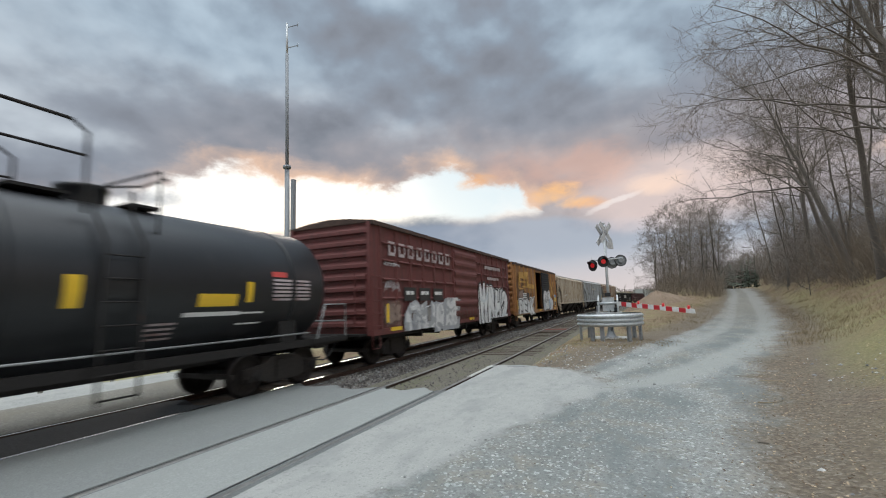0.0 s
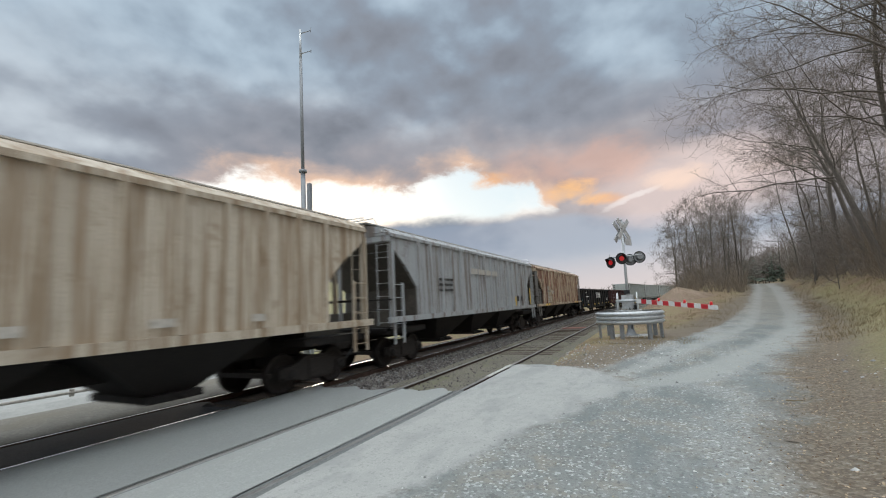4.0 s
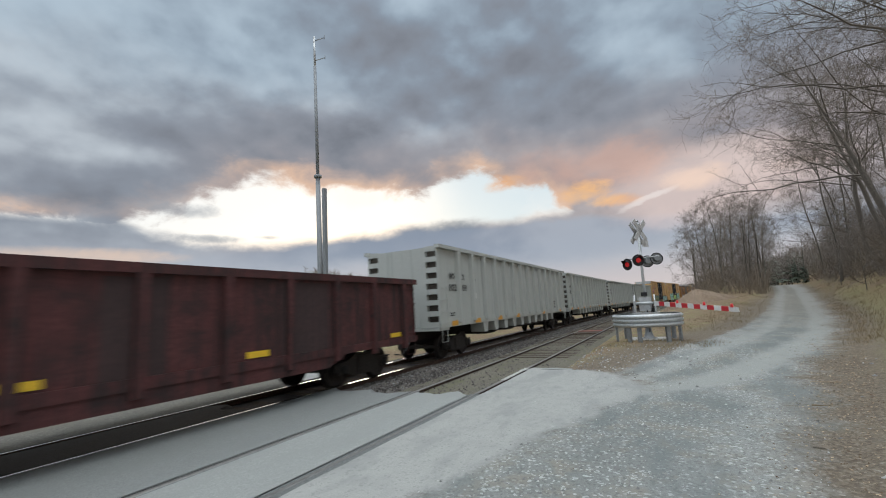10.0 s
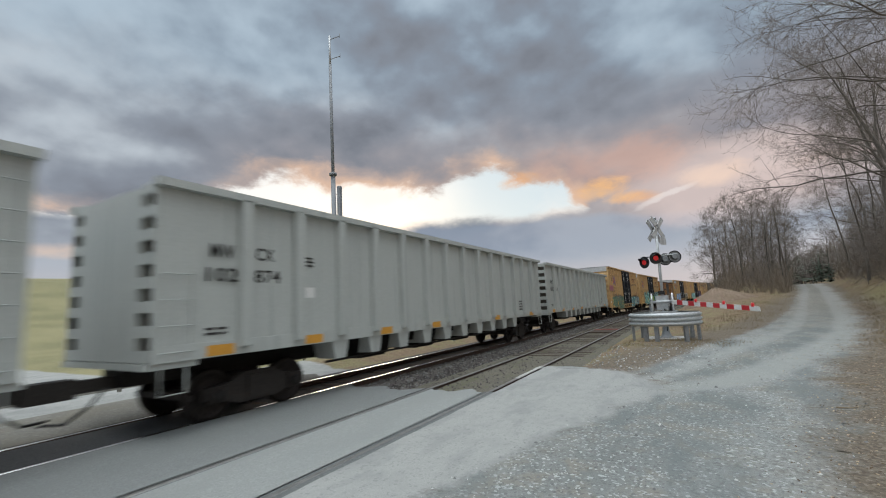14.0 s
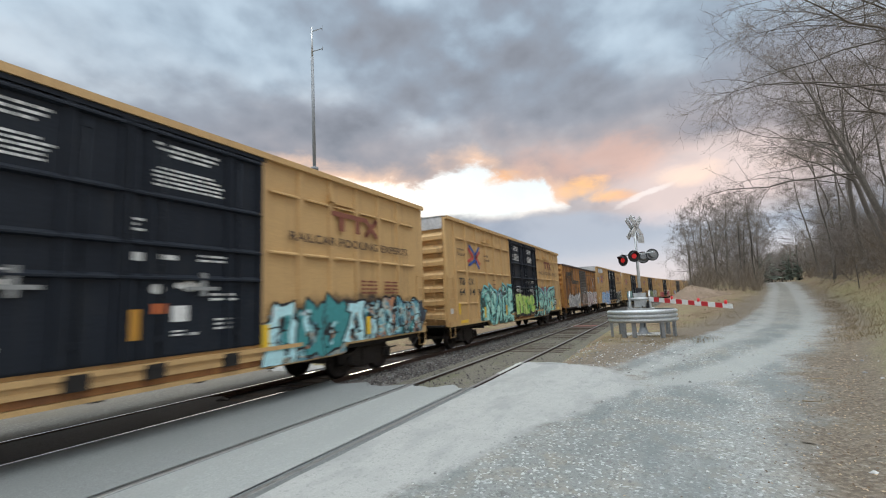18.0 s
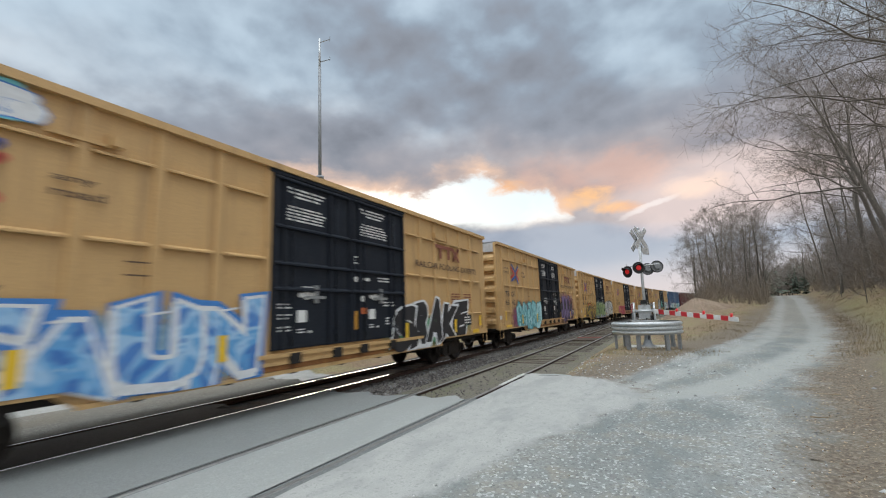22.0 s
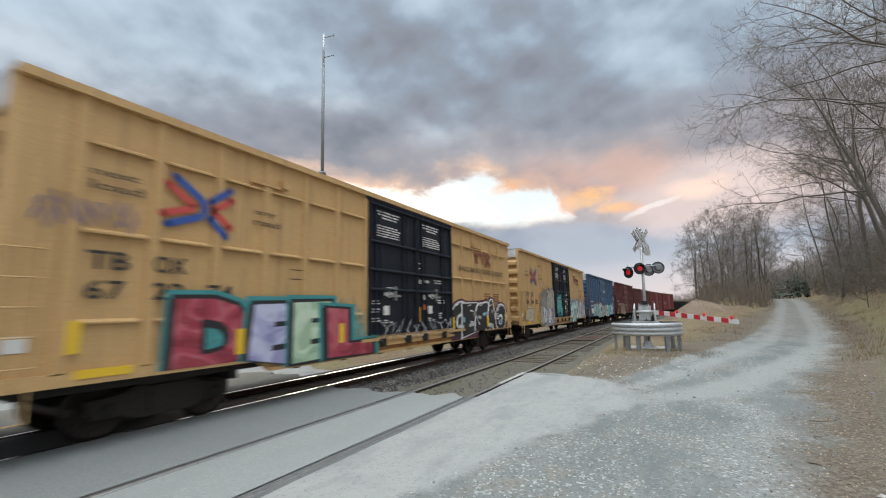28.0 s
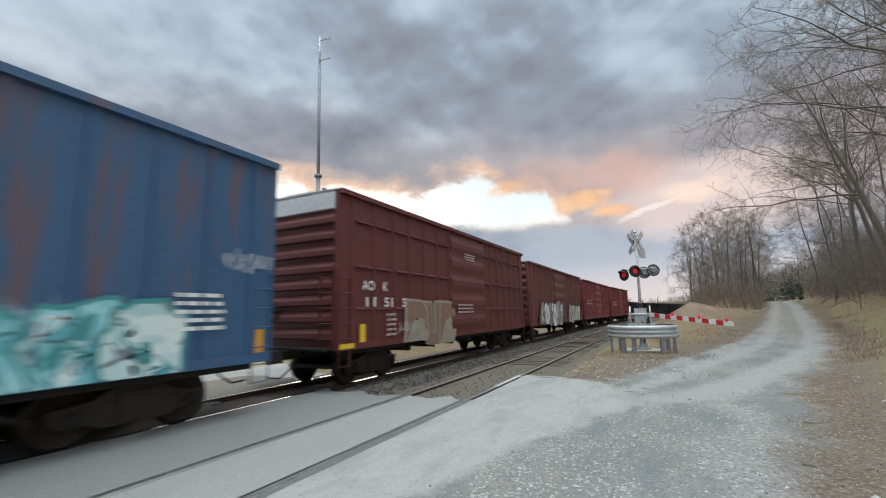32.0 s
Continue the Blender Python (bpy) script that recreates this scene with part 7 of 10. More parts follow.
def ttx_boxcar(front, number, plain=False, L=18.5):
    root = new_car("boxcar", front, L, "tall ochre-yellow boxcar with black double doors and graffiti", "boxcar", "yellow high-cube boxcars")
    hw, zs, ze = 1.55, 0.98, 5.05
    y0 = -L / 2
    FLOORS[root.name] = (L / 2, 0.75)
    boxcar_shell(root, L, hw, zs, ze, 0.12, "ttx", "galva", "ttx_end", 7, cap=0.42, prong=0.17)
    d0, d1 = y0 + 7.10, y0 + 12.05
    left = [y0 + 0.75 + k * 1.05 for k in range(6)]
    right = [d1 + 0.05 + k * 0.98 for k in range(7)]
    if plain:
        side_posts(root, left[1:] + right[1:-1], hw, zs + 0.1, ze - 0.12, 0.30, 0.022, "ttx")
    else:
        side_posts(root, left + [d0 - 0.02] + right[:-1], hw, zs + 0.1, ze - 0.05, 0.17, 0.055, "ttx")
        panel_ledges(root, left + [d0], hw, (4.33, 3.05, 1.78), "ttx")
        panel_ledges(root, right, hw, (4.33, 3.05, 1.78), "ttx")
    mid = (d0 + d1) / 2
    for a, b in ((d0 + 0.04, mid), (mid, d1 - 0.04)):
        plug_door(root, a, b, zs + 0.22, ze - 0.14, hw + 0.01, "black_door")
    me = Mesh()
    me.box(hw, hw + 0.10, d0 - 0.2, d1 + 1.0, zs + 0.08, zs + 0.16)
    me.link("door_track", M["ttx"], root)
    me = Mesh()
    me.box(hw, hw + 0.08, d0 - 0.05, d1 + 0.05, ze - 0.16, ze - 0.085)
    me.link("door_track", M["black_door"], root)
    me = Mesh()
    me.box(hw - 0.005, hw + 0.07, d0 - 0.1, d1 + 0.1, zs - 0.07, zs + 0.0)
    me.link("sill_bar", M["ttx"], root)
    me = Mesh()
    me.box(hw - 0.012, hw + 0.012, d0 - 0.1, d1 + 0.1, 0.80, zs - 0.08)
    me.link("sill_web", M["rail_yellow2"], root, "rust-stained sill web")
    me = Mesh()
    me.box(-0.09, 0.09, -0.14, 0.14, -0.10, 0.12)
    roller = me.data("door_roller", [M["under"]])
    for u in (0.14, 0.40, 0.60, 0.86):
        hang("door_roller", roller, root, "", (hw + 0.03, d0 + (d1 - d0) * u, zs + 0.02))
    # deep sill between the trucks
    me = Mesh()
    me.slab([(hw - 0.06, y0 + 3.75, zs), (hw - 0.06, y0 + 4.1, 0.74), (hw - 0.06, y0 + L - 4.1, 0.74), (hw - 0.06, y0 + L - 3.75, zs)], (0.05, 0, 0))
    me.box(hw - 0.01, hw + 0.04, y0 + 4.1, y0 + L - 4.1, 0.72, 0.79)
    me.link("lower_sill", M["ttx"], root)
    x = hw + 0.062
    text(root, "next", y0 + 0.88, 3.87, 0.11, "slogan", x, width=0.62)
    text(root, "load", y0 + 0.88, 3.66, 0.13, "slogan", x, width=0.68)
    x_logo(root, y0 + 1.95, y0 + 3.05, 3.24, 4.14, x)
    text(root, "any", y0 + 3.58, 3.80, 0.10, "slogan", x, width=0.52)
    text(root, "road", y0 + 3.56, 3.58, 0.13, "slogan", x, width=0.64)
    for z in (2.55, 2.75):
        plate(root, y0 + 4.52, y0 + 4.86, z, z + 0.025, "slogan", x, "stencil_rule")
    text(root, "TB", y0 + 0.93, 2.52, 0.26, "stencil", x, width=0.55)
    text(root, "OX", y0 + 1.80, 2.52, 0.26, "stencil", x, width=0.52)
    for k, pr in enumerate((number[:2], number[2:4], number[4:])):
        text(root, pr, y0 + 0.93 + k * 0.88, 2.10, 0.26, "stencil", x, width=0.50)
    plate(root, y0 + 0.92, y0 + 1.62, 1.02, 1.14, "sign_yellow", x, label="yellow reflective strip")
    plate(root, y0 + 0.80, y0 + 0.95, 1.36, 1.80, "sign_yellow", x)
    plate(root, y0 + 0.18, y0 + 0.42, 1.42, 1.62, "white", x - 0.055, "white_sticker")
    plate(root, y0 + 16.95, y0 + 17.55, 1.00, 1.14, "sign_yellow", x, label="yellow reflective strip")
    plate(root, y0 + 17.56, y0 + 17.74, 1.26, 1.68, "sign_yellow", x + 0.02)
    for q in (3.30, 6.05, 12.02, 15.30):
        plate(root, y0 + q, y0 + q + 0.17, 1.12, 1.58, "sign_yellow", x + 0.02, label="yellow reflective strip")
    # notices on the doors
    xd = hw + 0.075
    for q, k in ((y0, 1), (y0 - 2.46, 0)):
        for r, (c, wd) in enumerate(((0.0, 1.12), (0.02, 1.05), (0.06, 0.72))):
            bars(root, q + 10.52 + c - wd / 2, q + 10.52 + c + wd / 2, 4.60 - 0.085 * r, 4.685 - 0.085 * r, 1, "white", xd, seed=20 + r + 5 * k)
        for r, wd in enumerate((1.00, 1.18, 1.22, 1.10, 1.16)):
            bars(root, q + 10.54 - wd / 2, q + 10.54 + wd / 2, 4.20 - 0.072 * r, 4.272 - 0.072 * r, 1, "white", xd, seed=40 + r + 5 * k)
        me = Mesh()
        for c, wd, z in ((10.42, 0.16, 2.33), (10.58, 0.20, 2.28), (10.74, 0.15, 2.33), (10.58, 0.12, 2.36)):
            me.face([(xd + 0.001 * (z > 2.3), q + c + wd * 0.6 * math.cos(t * 0.7854), z + 0.055 * math.sin(t * 0.7854)) for t in range(8)])
        me.link("worn_sticker", M["white"], root, "torn white sticker")
        plate(root, q + 10.30, q + 10.56, 1.74, 2.00, "white", xd, "white_sticker")
        bars(root, q + 10.32, q + 10.50, 1.50, 1.62, 2, "white", xd, seed=61 + k)
        bars(root, q + 10.62, q + 10.72, 1.48, 1.58, 1, "white", xd, seed=63 + k)
    bars(root, y0 + 9.64, y0 + 9.83, 3.14, 3.38, 3, "white", xd, seed=71)
    plate(root, y0 + 9.64, y0 + 9.83, 2.70, 2.83, "white", xd, "white_sticker")
    plate(root, y0 + 10.08, y0 + 10.34, 2.74, 2.82, "white", xd, "white_sticker")
    bars(root, y0 + 10.72, y0 + 11.30, 2.72, 2.88, 2, "white", xd, seed=72)
    bars(root, y0 + 10.95, y0 + 11.45, 2.05, 2.22, 2, "white", xd, seed=73)
    bars(root, y0 + 11.05, y0 + 11.35, 1.55, 1.78, 3, "white", xd, seed=74)
    plate(root, y0 + 7.98, y0 + 8.30, 2.44, 2.52, "white", xd, "white_sticker")
    for z in (2.02, 1.80, 1.55):
        bars(root, y0 + 7.34, y0 + 7.66, z, z + 0.14, 2, "white", xd, seed=int(z * 50))
    me = Mesh()
    me.face([(xd, y0 + 10.06 + 0.10 * math.cos(t * 0.524), 2.27 + 0.08 * math.sin(t * 0.524)) for t in range(12)])
    me.link("round_sticker", M["white"], root)
    plate(root, y0 + 10.00, y0 + 10.20, 1.88, 2.04, "orange_mark", xd, "orange_sticker")
    plate(root, y0 + 9.66, y0 + 9.82, 1.50, 1.96, "orange_tape", xd, "orange_strip")
    # block emblem and slogan
    ly = y0 + 14.25
    me = Mesh()
    me.box(x, x + 0.004, ly - 0.2, ly + 1.15, 4.10, 4.22)
    me.box(x, x + 0.004, ly + 0.08, ly + 0.26, 3.74, 4.10)
    me.box(x, x + 0.004, ly + 0.70, ly + 0.88, 3.74, 4.10)
    stroke(me, [(ly + 1.15, 3.76), (ly + 1.60, 4.18)], 0.14, x + 0.002, 0)
    stroke(me, [(ly + 1.15, 4.16), (ly + 1.60, 3.76)], 0.14, x + 0.004, 0)
    me.link("brand_block", M["brown_stencil"], root, "dull red block emblem")
    if not plain:
        text(root, "RAILCAR POOLING EXPERTS", y0 + 12.72, 3.35, 0.20, "slogan", x, width=4.72)
    else:
        for q, wd, word in ((3.18, 1.7, "Railcar Pooling"), (2.92, 0.9, "Experts")):
            text(root, word, y0 + 16.5 - wd / 2, q, 0.12, "slogan", x, width=wd)
        bars(root, y0 + 16.1, y0 + 16.9, 2.66, 2.82, 1, "slogan", x, seed=31)
    bars(root, y0 + 15.15, y0 + 15.85, 2.15, 2.55, 4, "brown_stencil", x, seed=12)
    bars(root, y0 + 16.2, y0 + 16.85, 2.15, 2.55, 4, "brown_stencil", x, seed=15)
    plate(root, y0 + 16.12, y0 + 16.82, 1.33, 1.72, "stencil", x, "notice_panel")
    bars(root, y0 + 16.18, y0 + 16.76, 1.38, 1.68, 3, "white", x + 0.008, seed=13)
    me = Mesh()
    me.box(hw, hw + 0.14, y0 + 13.95, y0 + 14.10, 4.42, 4.60)
    me.box(hw, hw + 0.07, y0 + 14.10, y0 + 14.9, 4.40, 4.45)
    me.link("lever_bracket", M["ttx"], root)
    me = Mesh()
    me.box(hw, hw + 0.14, y0 + 4.2, y0 + 4.35, 4.45, 4.62)
    me.box(hw, hw + 0.07, y0 + 3.5, y0 + 4.2, 4.42, 4.47)
    me.link("lever_bracket", M["ttx"], root)
    running_gear(root, L, 2.45)
    return root


def old_boxcar(front, L, ze, mat, roof_mat, end_mat, label, doors, n_left, n_right, ribs=8, group="older boxcars", rise=0.22, seams=(), hw=1.56, post_w=0.12, open_door=None, cap=0.0, post_mat=None, chord=None):
    root = new_car("boxcar", front, L, label, "boxcar", group)
    zs, y0 = 1.02, -L / 2
    if open_door is None:
        boxcar_shell(root, L, hw, zs, ze, rise, mat, roof_mat, end_mat, ribs, cap=cap, chord=chord)
    else:
        boxcar_shell_open(root, L, hw, zs, ze, rise, mat, roof_mat, end_mat, ribs, open_door, chord)
    d0, d1 = y0 + doors[0], y0 + doors[1]
    left = [y0 + 0.55 + (d0 - y0 - 0.55) * k / n_left for k in range(n_left + 1)]
    right = [d1 + (L / 2 - 0.55 - d1) * k / n_right for k in range(n_right + 1)]
    side_posts(root, left + right, hw, zs + 0.1, ze - 0.05, post_w, 0.055, post_mat or mat)
    if seams:
        panel_ledges(root, left, hw, seams, mat)
        panel_ledges(root, right, hw, seams, mat)
    running_gear(root, L, 2.15)
    return root, y0, d0, d1, zs, hw


def boxcar_shell_open(root, L, hw, zs, ze, rise, mat, roof_mat, end_mat, ribs, gap, chord=None):
    """A hollow boxcar with a doorway right through it."""
    y0, y1 = -L / 2, L / 2
    g0, g1, h0, h1 = (y0 + g for g in gap)
    for x, a, b in ((1, g0, g1), (-1, h0, h1)):
        xa, xb = (hw - 0.06, hw) if x > 0 else (-hw, -hw + 0.06)
        me = Mesh()
        me.box(xa, xb, y0 + 0.12, a, zs, ze)
        me.box(xa, xb, b, y1 - 0.12, zs, ze)
        me.box(xa, xb, a, b, ze - 0.28 if x > 0 else ze - 0.55, ze)
        me.box(xa, xb, a, b, zs, zs + 0.12)
        me.link("body" if x > 0 else "far_wall", M[mat], root)
    me = Mesh()
    me.box(-hw + 0.06, hw - 0.06, y0 + 0.12, y0 + 0.18, zs, ze)
    me.link("end_wall", M[end_mat], root)
    me = Mesh()
    me.box(-hw + 0.06, hw - 0.06, y1 - 0.18, y1 - 0.12, zs, ze)
    me.link("end_wall", M[end_mat], root)
    me = Mesh()
    me.box(-hw + 0.06, hw - 0.06, y0 + 0.18, y1 - 0.18, zs + 0.02, zs + 0.09)
    me.link("car_floor", M["fence"], root, "worn plank floor")
    roof_mesh(hw, y0 + 0.02, y1 - 0.02, ze, rise, True).link("roof", M[roof_mat], root)
    corrugated_end(root, hw, y0 + 0.12, -1, zs + 0.15, ze - 0.05, ribs, end_mat)
    for y, s in ((y0, 1), (y1, -1)):
        for x in (-1, 1):
            me = Mesh()
            me.box(x * hw - 0.11 * (x > 0) + 0.004 * x, x * hw + 0.11 * (x < 0) + 0.004 * x, min(y, y + s * 0.5), max(y, y + s * 0.5), zs - 0.02, ze + 0.01)
            me.link("corner_post", M[end_mat], root)
    # chord colour: rusty roof edge with its shadow line painted in
    me = Mesh()
    me.box(hw - 0.05, hw + 0.06, y0 + 0.02, y1 - 0.02, ze - 0.10, ze + 0.04)
    me.link("top_chord", M[chord or mat], root)
    me = Mesh()
    me.box(hw - 0.05, hw + 0.055, y0 + 0.05, y1 - 0.05, zs - 0.10, zs + 0.14)
    me.link("side_sill", M[mat], root)
    me = Mesh()
    me.box(-0.35, 0.35, y0 + 0.3, y1 - 0.3, 0.80, zs)
    me.box(-hw + 0.1, hw - 0.1, y0 + 0.35, y1 - 0.35, zs - 0.16, zs - 0.01)
    me.link("underframe", M["under"], root)
    for y in (y0 + 0.27, y1 - 0.27):
        ladder(root, hw + 0.075, y, zs + 0.25, zs + 1.75, 0.42, 5, end_mat, name="side_ladder")
        sill_step(root, hw + 0.02, y, zs, end_mat)


def rib_door(root, a, b, z0, z1, hw, mat, n):
    """A sliding door of pressed ribs."""
    me = Mesh()
    me.box(hw + 0.01, hw + 0.05, a, b, z0, z1)
    door = me.link("sliding_door", M[mat], root)
    me = Mesh()
    h = (z1 - z0) / n
    me.slab([(0, a + 0.06, 0.02), (0.05, a + 0.06, h * 0.35), (0.05, a + 0.06, h * 0.6), (0, a + 0.06, h * 0.85)], (0, b - a - 0.12, 0))
    data = me.data("door_rib", [M[mat]])
    for k in range(n):
        hang("door_rib", data, door, "", (hw + 0.05, 0, z0 + k * h))
    return door


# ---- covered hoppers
# darkened car-end colour: shade of slopes and rung gaps is painted in
M["hop_end_shade"] = surface("painted_end_shade", (0.075, 0.066, 0.054), 0.75, vary=0.25, grain=14, stain=(0.13, 0.11, 0.09), amount=0.3)
M["pale_board"] = surface("pale_walkway_steel", (0.50, 0.49, 0.46), 0.7, vary=0.2, grain=14)


def covered_hopper(front, L, zt, mat, label, n_ribs, seed, cage=None):
    cage = cage or mat
    root = new_car("covered_hopper", front, L, label, "hopper car", "covered hoppers")
    hw, y0, y1 = 1.54, -L / 2, L / 2
    zb, zm = 1.52, zt - 0.28
    a = 0.30
    ring = [(y0 + a, zm), (y0 + a, zt - 0.48), (y0 + 0.55, zt - 0.78), (y0 + 1.25, 3.10), (y0 + 1.88, 2.48), (y0 + 1.88, zb), (y1 - 1.88, zb), (y1 - 1.88, 2.48), (y1 - 1.25, 3.10), (y1 - 0.55, zt - 0.78), (y1 - a, zt - 0.48), (y1 - a, zm)]
    me = Mesh()
    me.slab([(-hw, y, z) for y, z in ring], (2 * hw, 0, 0))
    me.link("body", M[mat], root)
    me = Mesh()
    prof = [(-hw - 0.02, zm - 0.02), (-hw - 0.02, zm + 0.04), (-hw * 0.86, zt - 0.06), (-0.6, zt + 0.10), (0.6, zt + 0.10), (hw * 0.86, zt - 0.06), (hw + 0.02, zm + 0.04), (hw + 0.02, zm - 0.02)]
    me.slab([(x, y0 + a - 0.02, z) for x, z in prof], (0, L - 2 * a + 0.04, 0))
    me.link("roof", M[mat], root)
    me = Mesh()
    me.box(-0.36, 0.36, y0 + 0.6, y1 - 0.6, zt + 0.10, zt + 0.20)
    me.link("roof_hatch", M["galva"], root)
    me = Mesh()
    for s in (-1, 1):
        for y in np.arange(y0 + 0.5, y1 - 0.3, 1.3):
            me.box(s * 0.62 - 0.03, s * 0.62 + 0.03, y - 0.03, y + 0.03, zt + 0.0, zt + 0.13)
        me.box(s * 0.62 - 0.22, s * 0.62 + 0.22, y0 + 0.05, y1 - 0.05, zt + 0.12, zt + 0.15)
    me.link("running_board", M["pale_board"], root, "open steel walkway on the roof")
    ys = [y0 + 1.95 + (L - 3.9) * k / n_ribs for k in range(n_ribs + 1)]
    me = Mesh()
    me.slab([(0, -0.075, 0), (0.10, -0.05, 0.03), (0.10, 0.05, 0.03), (0, 0.075, 0)], (0, 0, zm - zb - 0.06))
    data = me.data("side_rib", [M[mat]])
    for y in ys:
        hang("side_rib", data, root, "", (hw, y, zb + 0.03))
    me = Mesh()
    me.box(hw - 0.02, hw + 0.09, y0 + 0.1, y1 - 0.1, zb - 0.12, zb + 0.05)
    me.box(hw - 0.02, hw + 0.07, y0 + a, y1 - a, zm - 0.08, zm + 0.02)
    me.link("side_sill", M[mat], root)
    me = Mesh()
    me.box(-hw, -hw + 0.1, y0 + 0.1, y1 - 0.1, zb - 0.12, zb + 0.05)
    me.box(-0.34, 0.34, y0 + 0.2, y1 - 0.2, 0.85, 1.25)
    me.box(-hw + 0.1, hw - 0.1, y0 + 0.15, y0 + 2.5, 1.05, 1.22)
    me.box(-hw + 0.1, hw - 0.1, y1 - 2.5, y1 - 0.15, 1.05, 1.22)
    me.link("underframe", M["under"], root)
    # outlet hoppers
    span = (L - 6.6) / 3
    for k in range(3):
        c = y0 + 3.3 + span * (k + 0.5)
        me = Mesh()
        top = [(-hw + 0.04, c - span * 0.5), (hw - 0.04, c - span * 0.5), (hw - 0.04, c + span * 0.5), (-hw + 0.04, c + span * 0.5)]
        bot = [(-0.7, c - 0.42), (0.7, c - 0.42), (0.7, c + 0.42), (-0.7, c + 0.42)]
        for i in range(4):
            j = (i + 1) % 4
            me.face([(*top[i], zb - 0.02), (*top[j], zb - 0.02), (*bot[j], 0.52), (*bot[i], 0.52)])
        me.face([(*q, 0.52) for q in bot])
        h = me.link("outlet_hopper", M["under"], root, "dark outlet hopper")
        me = Mesh()
        me.box(-0.9, 0.9, c - 0.5, c + 0.5, 0.42, 0.55)
        me.tube((-1.2, c, 0.50), (1.2, c, 0.50), 0.04, n=8)
        me.link("outlet_gate", M["under"], h)
    # end cages: slope sheet braces, ladders, posts
    for s, ye in ((1, y0), (-1, y1)):
        for x in (-hw + 0.06, -0.5, 0.5, hw - 0.06):
            me = Mesh()
            me.box(x - 0.05, x + 0.05, min(ye + s * 0.32, ye + s * 0.42), max(ye + s * 0.32, ye + s * 0.42), 1.2, zt - 0.5)
            me.link("end_post", M[cage], root)
        me = Mesh()
        me.box(hw - 0.06, hw + 0.02, min(ye + s * 0.34, ye + s * 1.92), max(ye + s * 0.34, ye + s * 1.92), 1.40, 1.56)
        me.link("corner_brace", M[cage], root)
        # slope, bulkhead and housing carry the end's shade in their dark colour
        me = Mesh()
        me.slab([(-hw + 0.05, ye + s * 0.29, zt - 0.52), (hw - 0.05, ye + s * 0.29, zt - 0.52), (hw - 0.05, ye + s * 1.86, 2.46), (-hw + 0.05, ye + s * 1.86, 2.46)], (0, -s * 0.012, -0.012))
        me.link("slope_sheet", M["hop_end_shade"], root, "sloping end sheet with its shade painted in dark grey")
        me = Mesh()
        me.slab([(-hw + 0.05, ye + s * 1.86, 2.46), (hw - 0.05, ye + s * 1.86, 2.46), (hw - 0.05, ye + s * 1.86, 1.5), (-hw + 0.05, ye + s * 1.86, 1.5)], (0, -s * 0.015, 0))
        me.link("bulkhead", M["hop_end_shade"], root, "upright sheet painted dark as the shade under the slope")
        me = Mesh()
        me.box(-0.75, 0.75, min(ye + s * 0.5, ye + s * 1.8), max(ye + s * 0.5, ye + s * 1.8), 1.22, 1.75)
        me.link("brake_housing", M["hop_end_shade"], root, "brake gear housing painted dark as in shade")
        me = Mesh()
        for z in (1.25, 2.1):
            me.tube((-hw, ye + s * 0.3, z), (hw, ye + s * 0.3, z), 0.022, n=6)
        me.box(-hw + 0.1, hw - 0.1, min(ye, ye + s * 0.35), max(ye, ye + s * 0.35), 1.16, 1.24)
        me.link("end_platform", M["under"], root)
        ladder(root, hw + 0.06, ye + s * 0.62, 0.95, 2.55, 0.5, 5, cage, name="side_ladder")
        me = Mesh()
        for dy, top in ((0.36, zt - 0.5), (0.88, 2.6)):
            me.box(hw + 0.02, hw + 0.07, ye + s * dy - 0.035, ye + s * dy + 0.035, 0.75, top)
        me.link("ladder_stile", M[cage], root)
        ladder(root, hw - 0.3, ye + s * 0.27, 1.4, zt - 0.2, 0.46, 8, cage, "x", "end_ladder")
        me = Mesh()
        me.path([(hw * 0.8, ye + s * 0.3, zt - 0.2), (hw * 0.8, ye - s * 0.1, zt + 0.18), (-hw * 0.8, ye - s * 0.1, zt + 0.18), (-hw * 0.8, ye + s * 0.3, zt - 0.2)], [0.02] * 4, 6)
        me.link("roof_rail", M["galva"], root)
    running_gear(root, L, 1.75)
    return root, y0, hw, zb


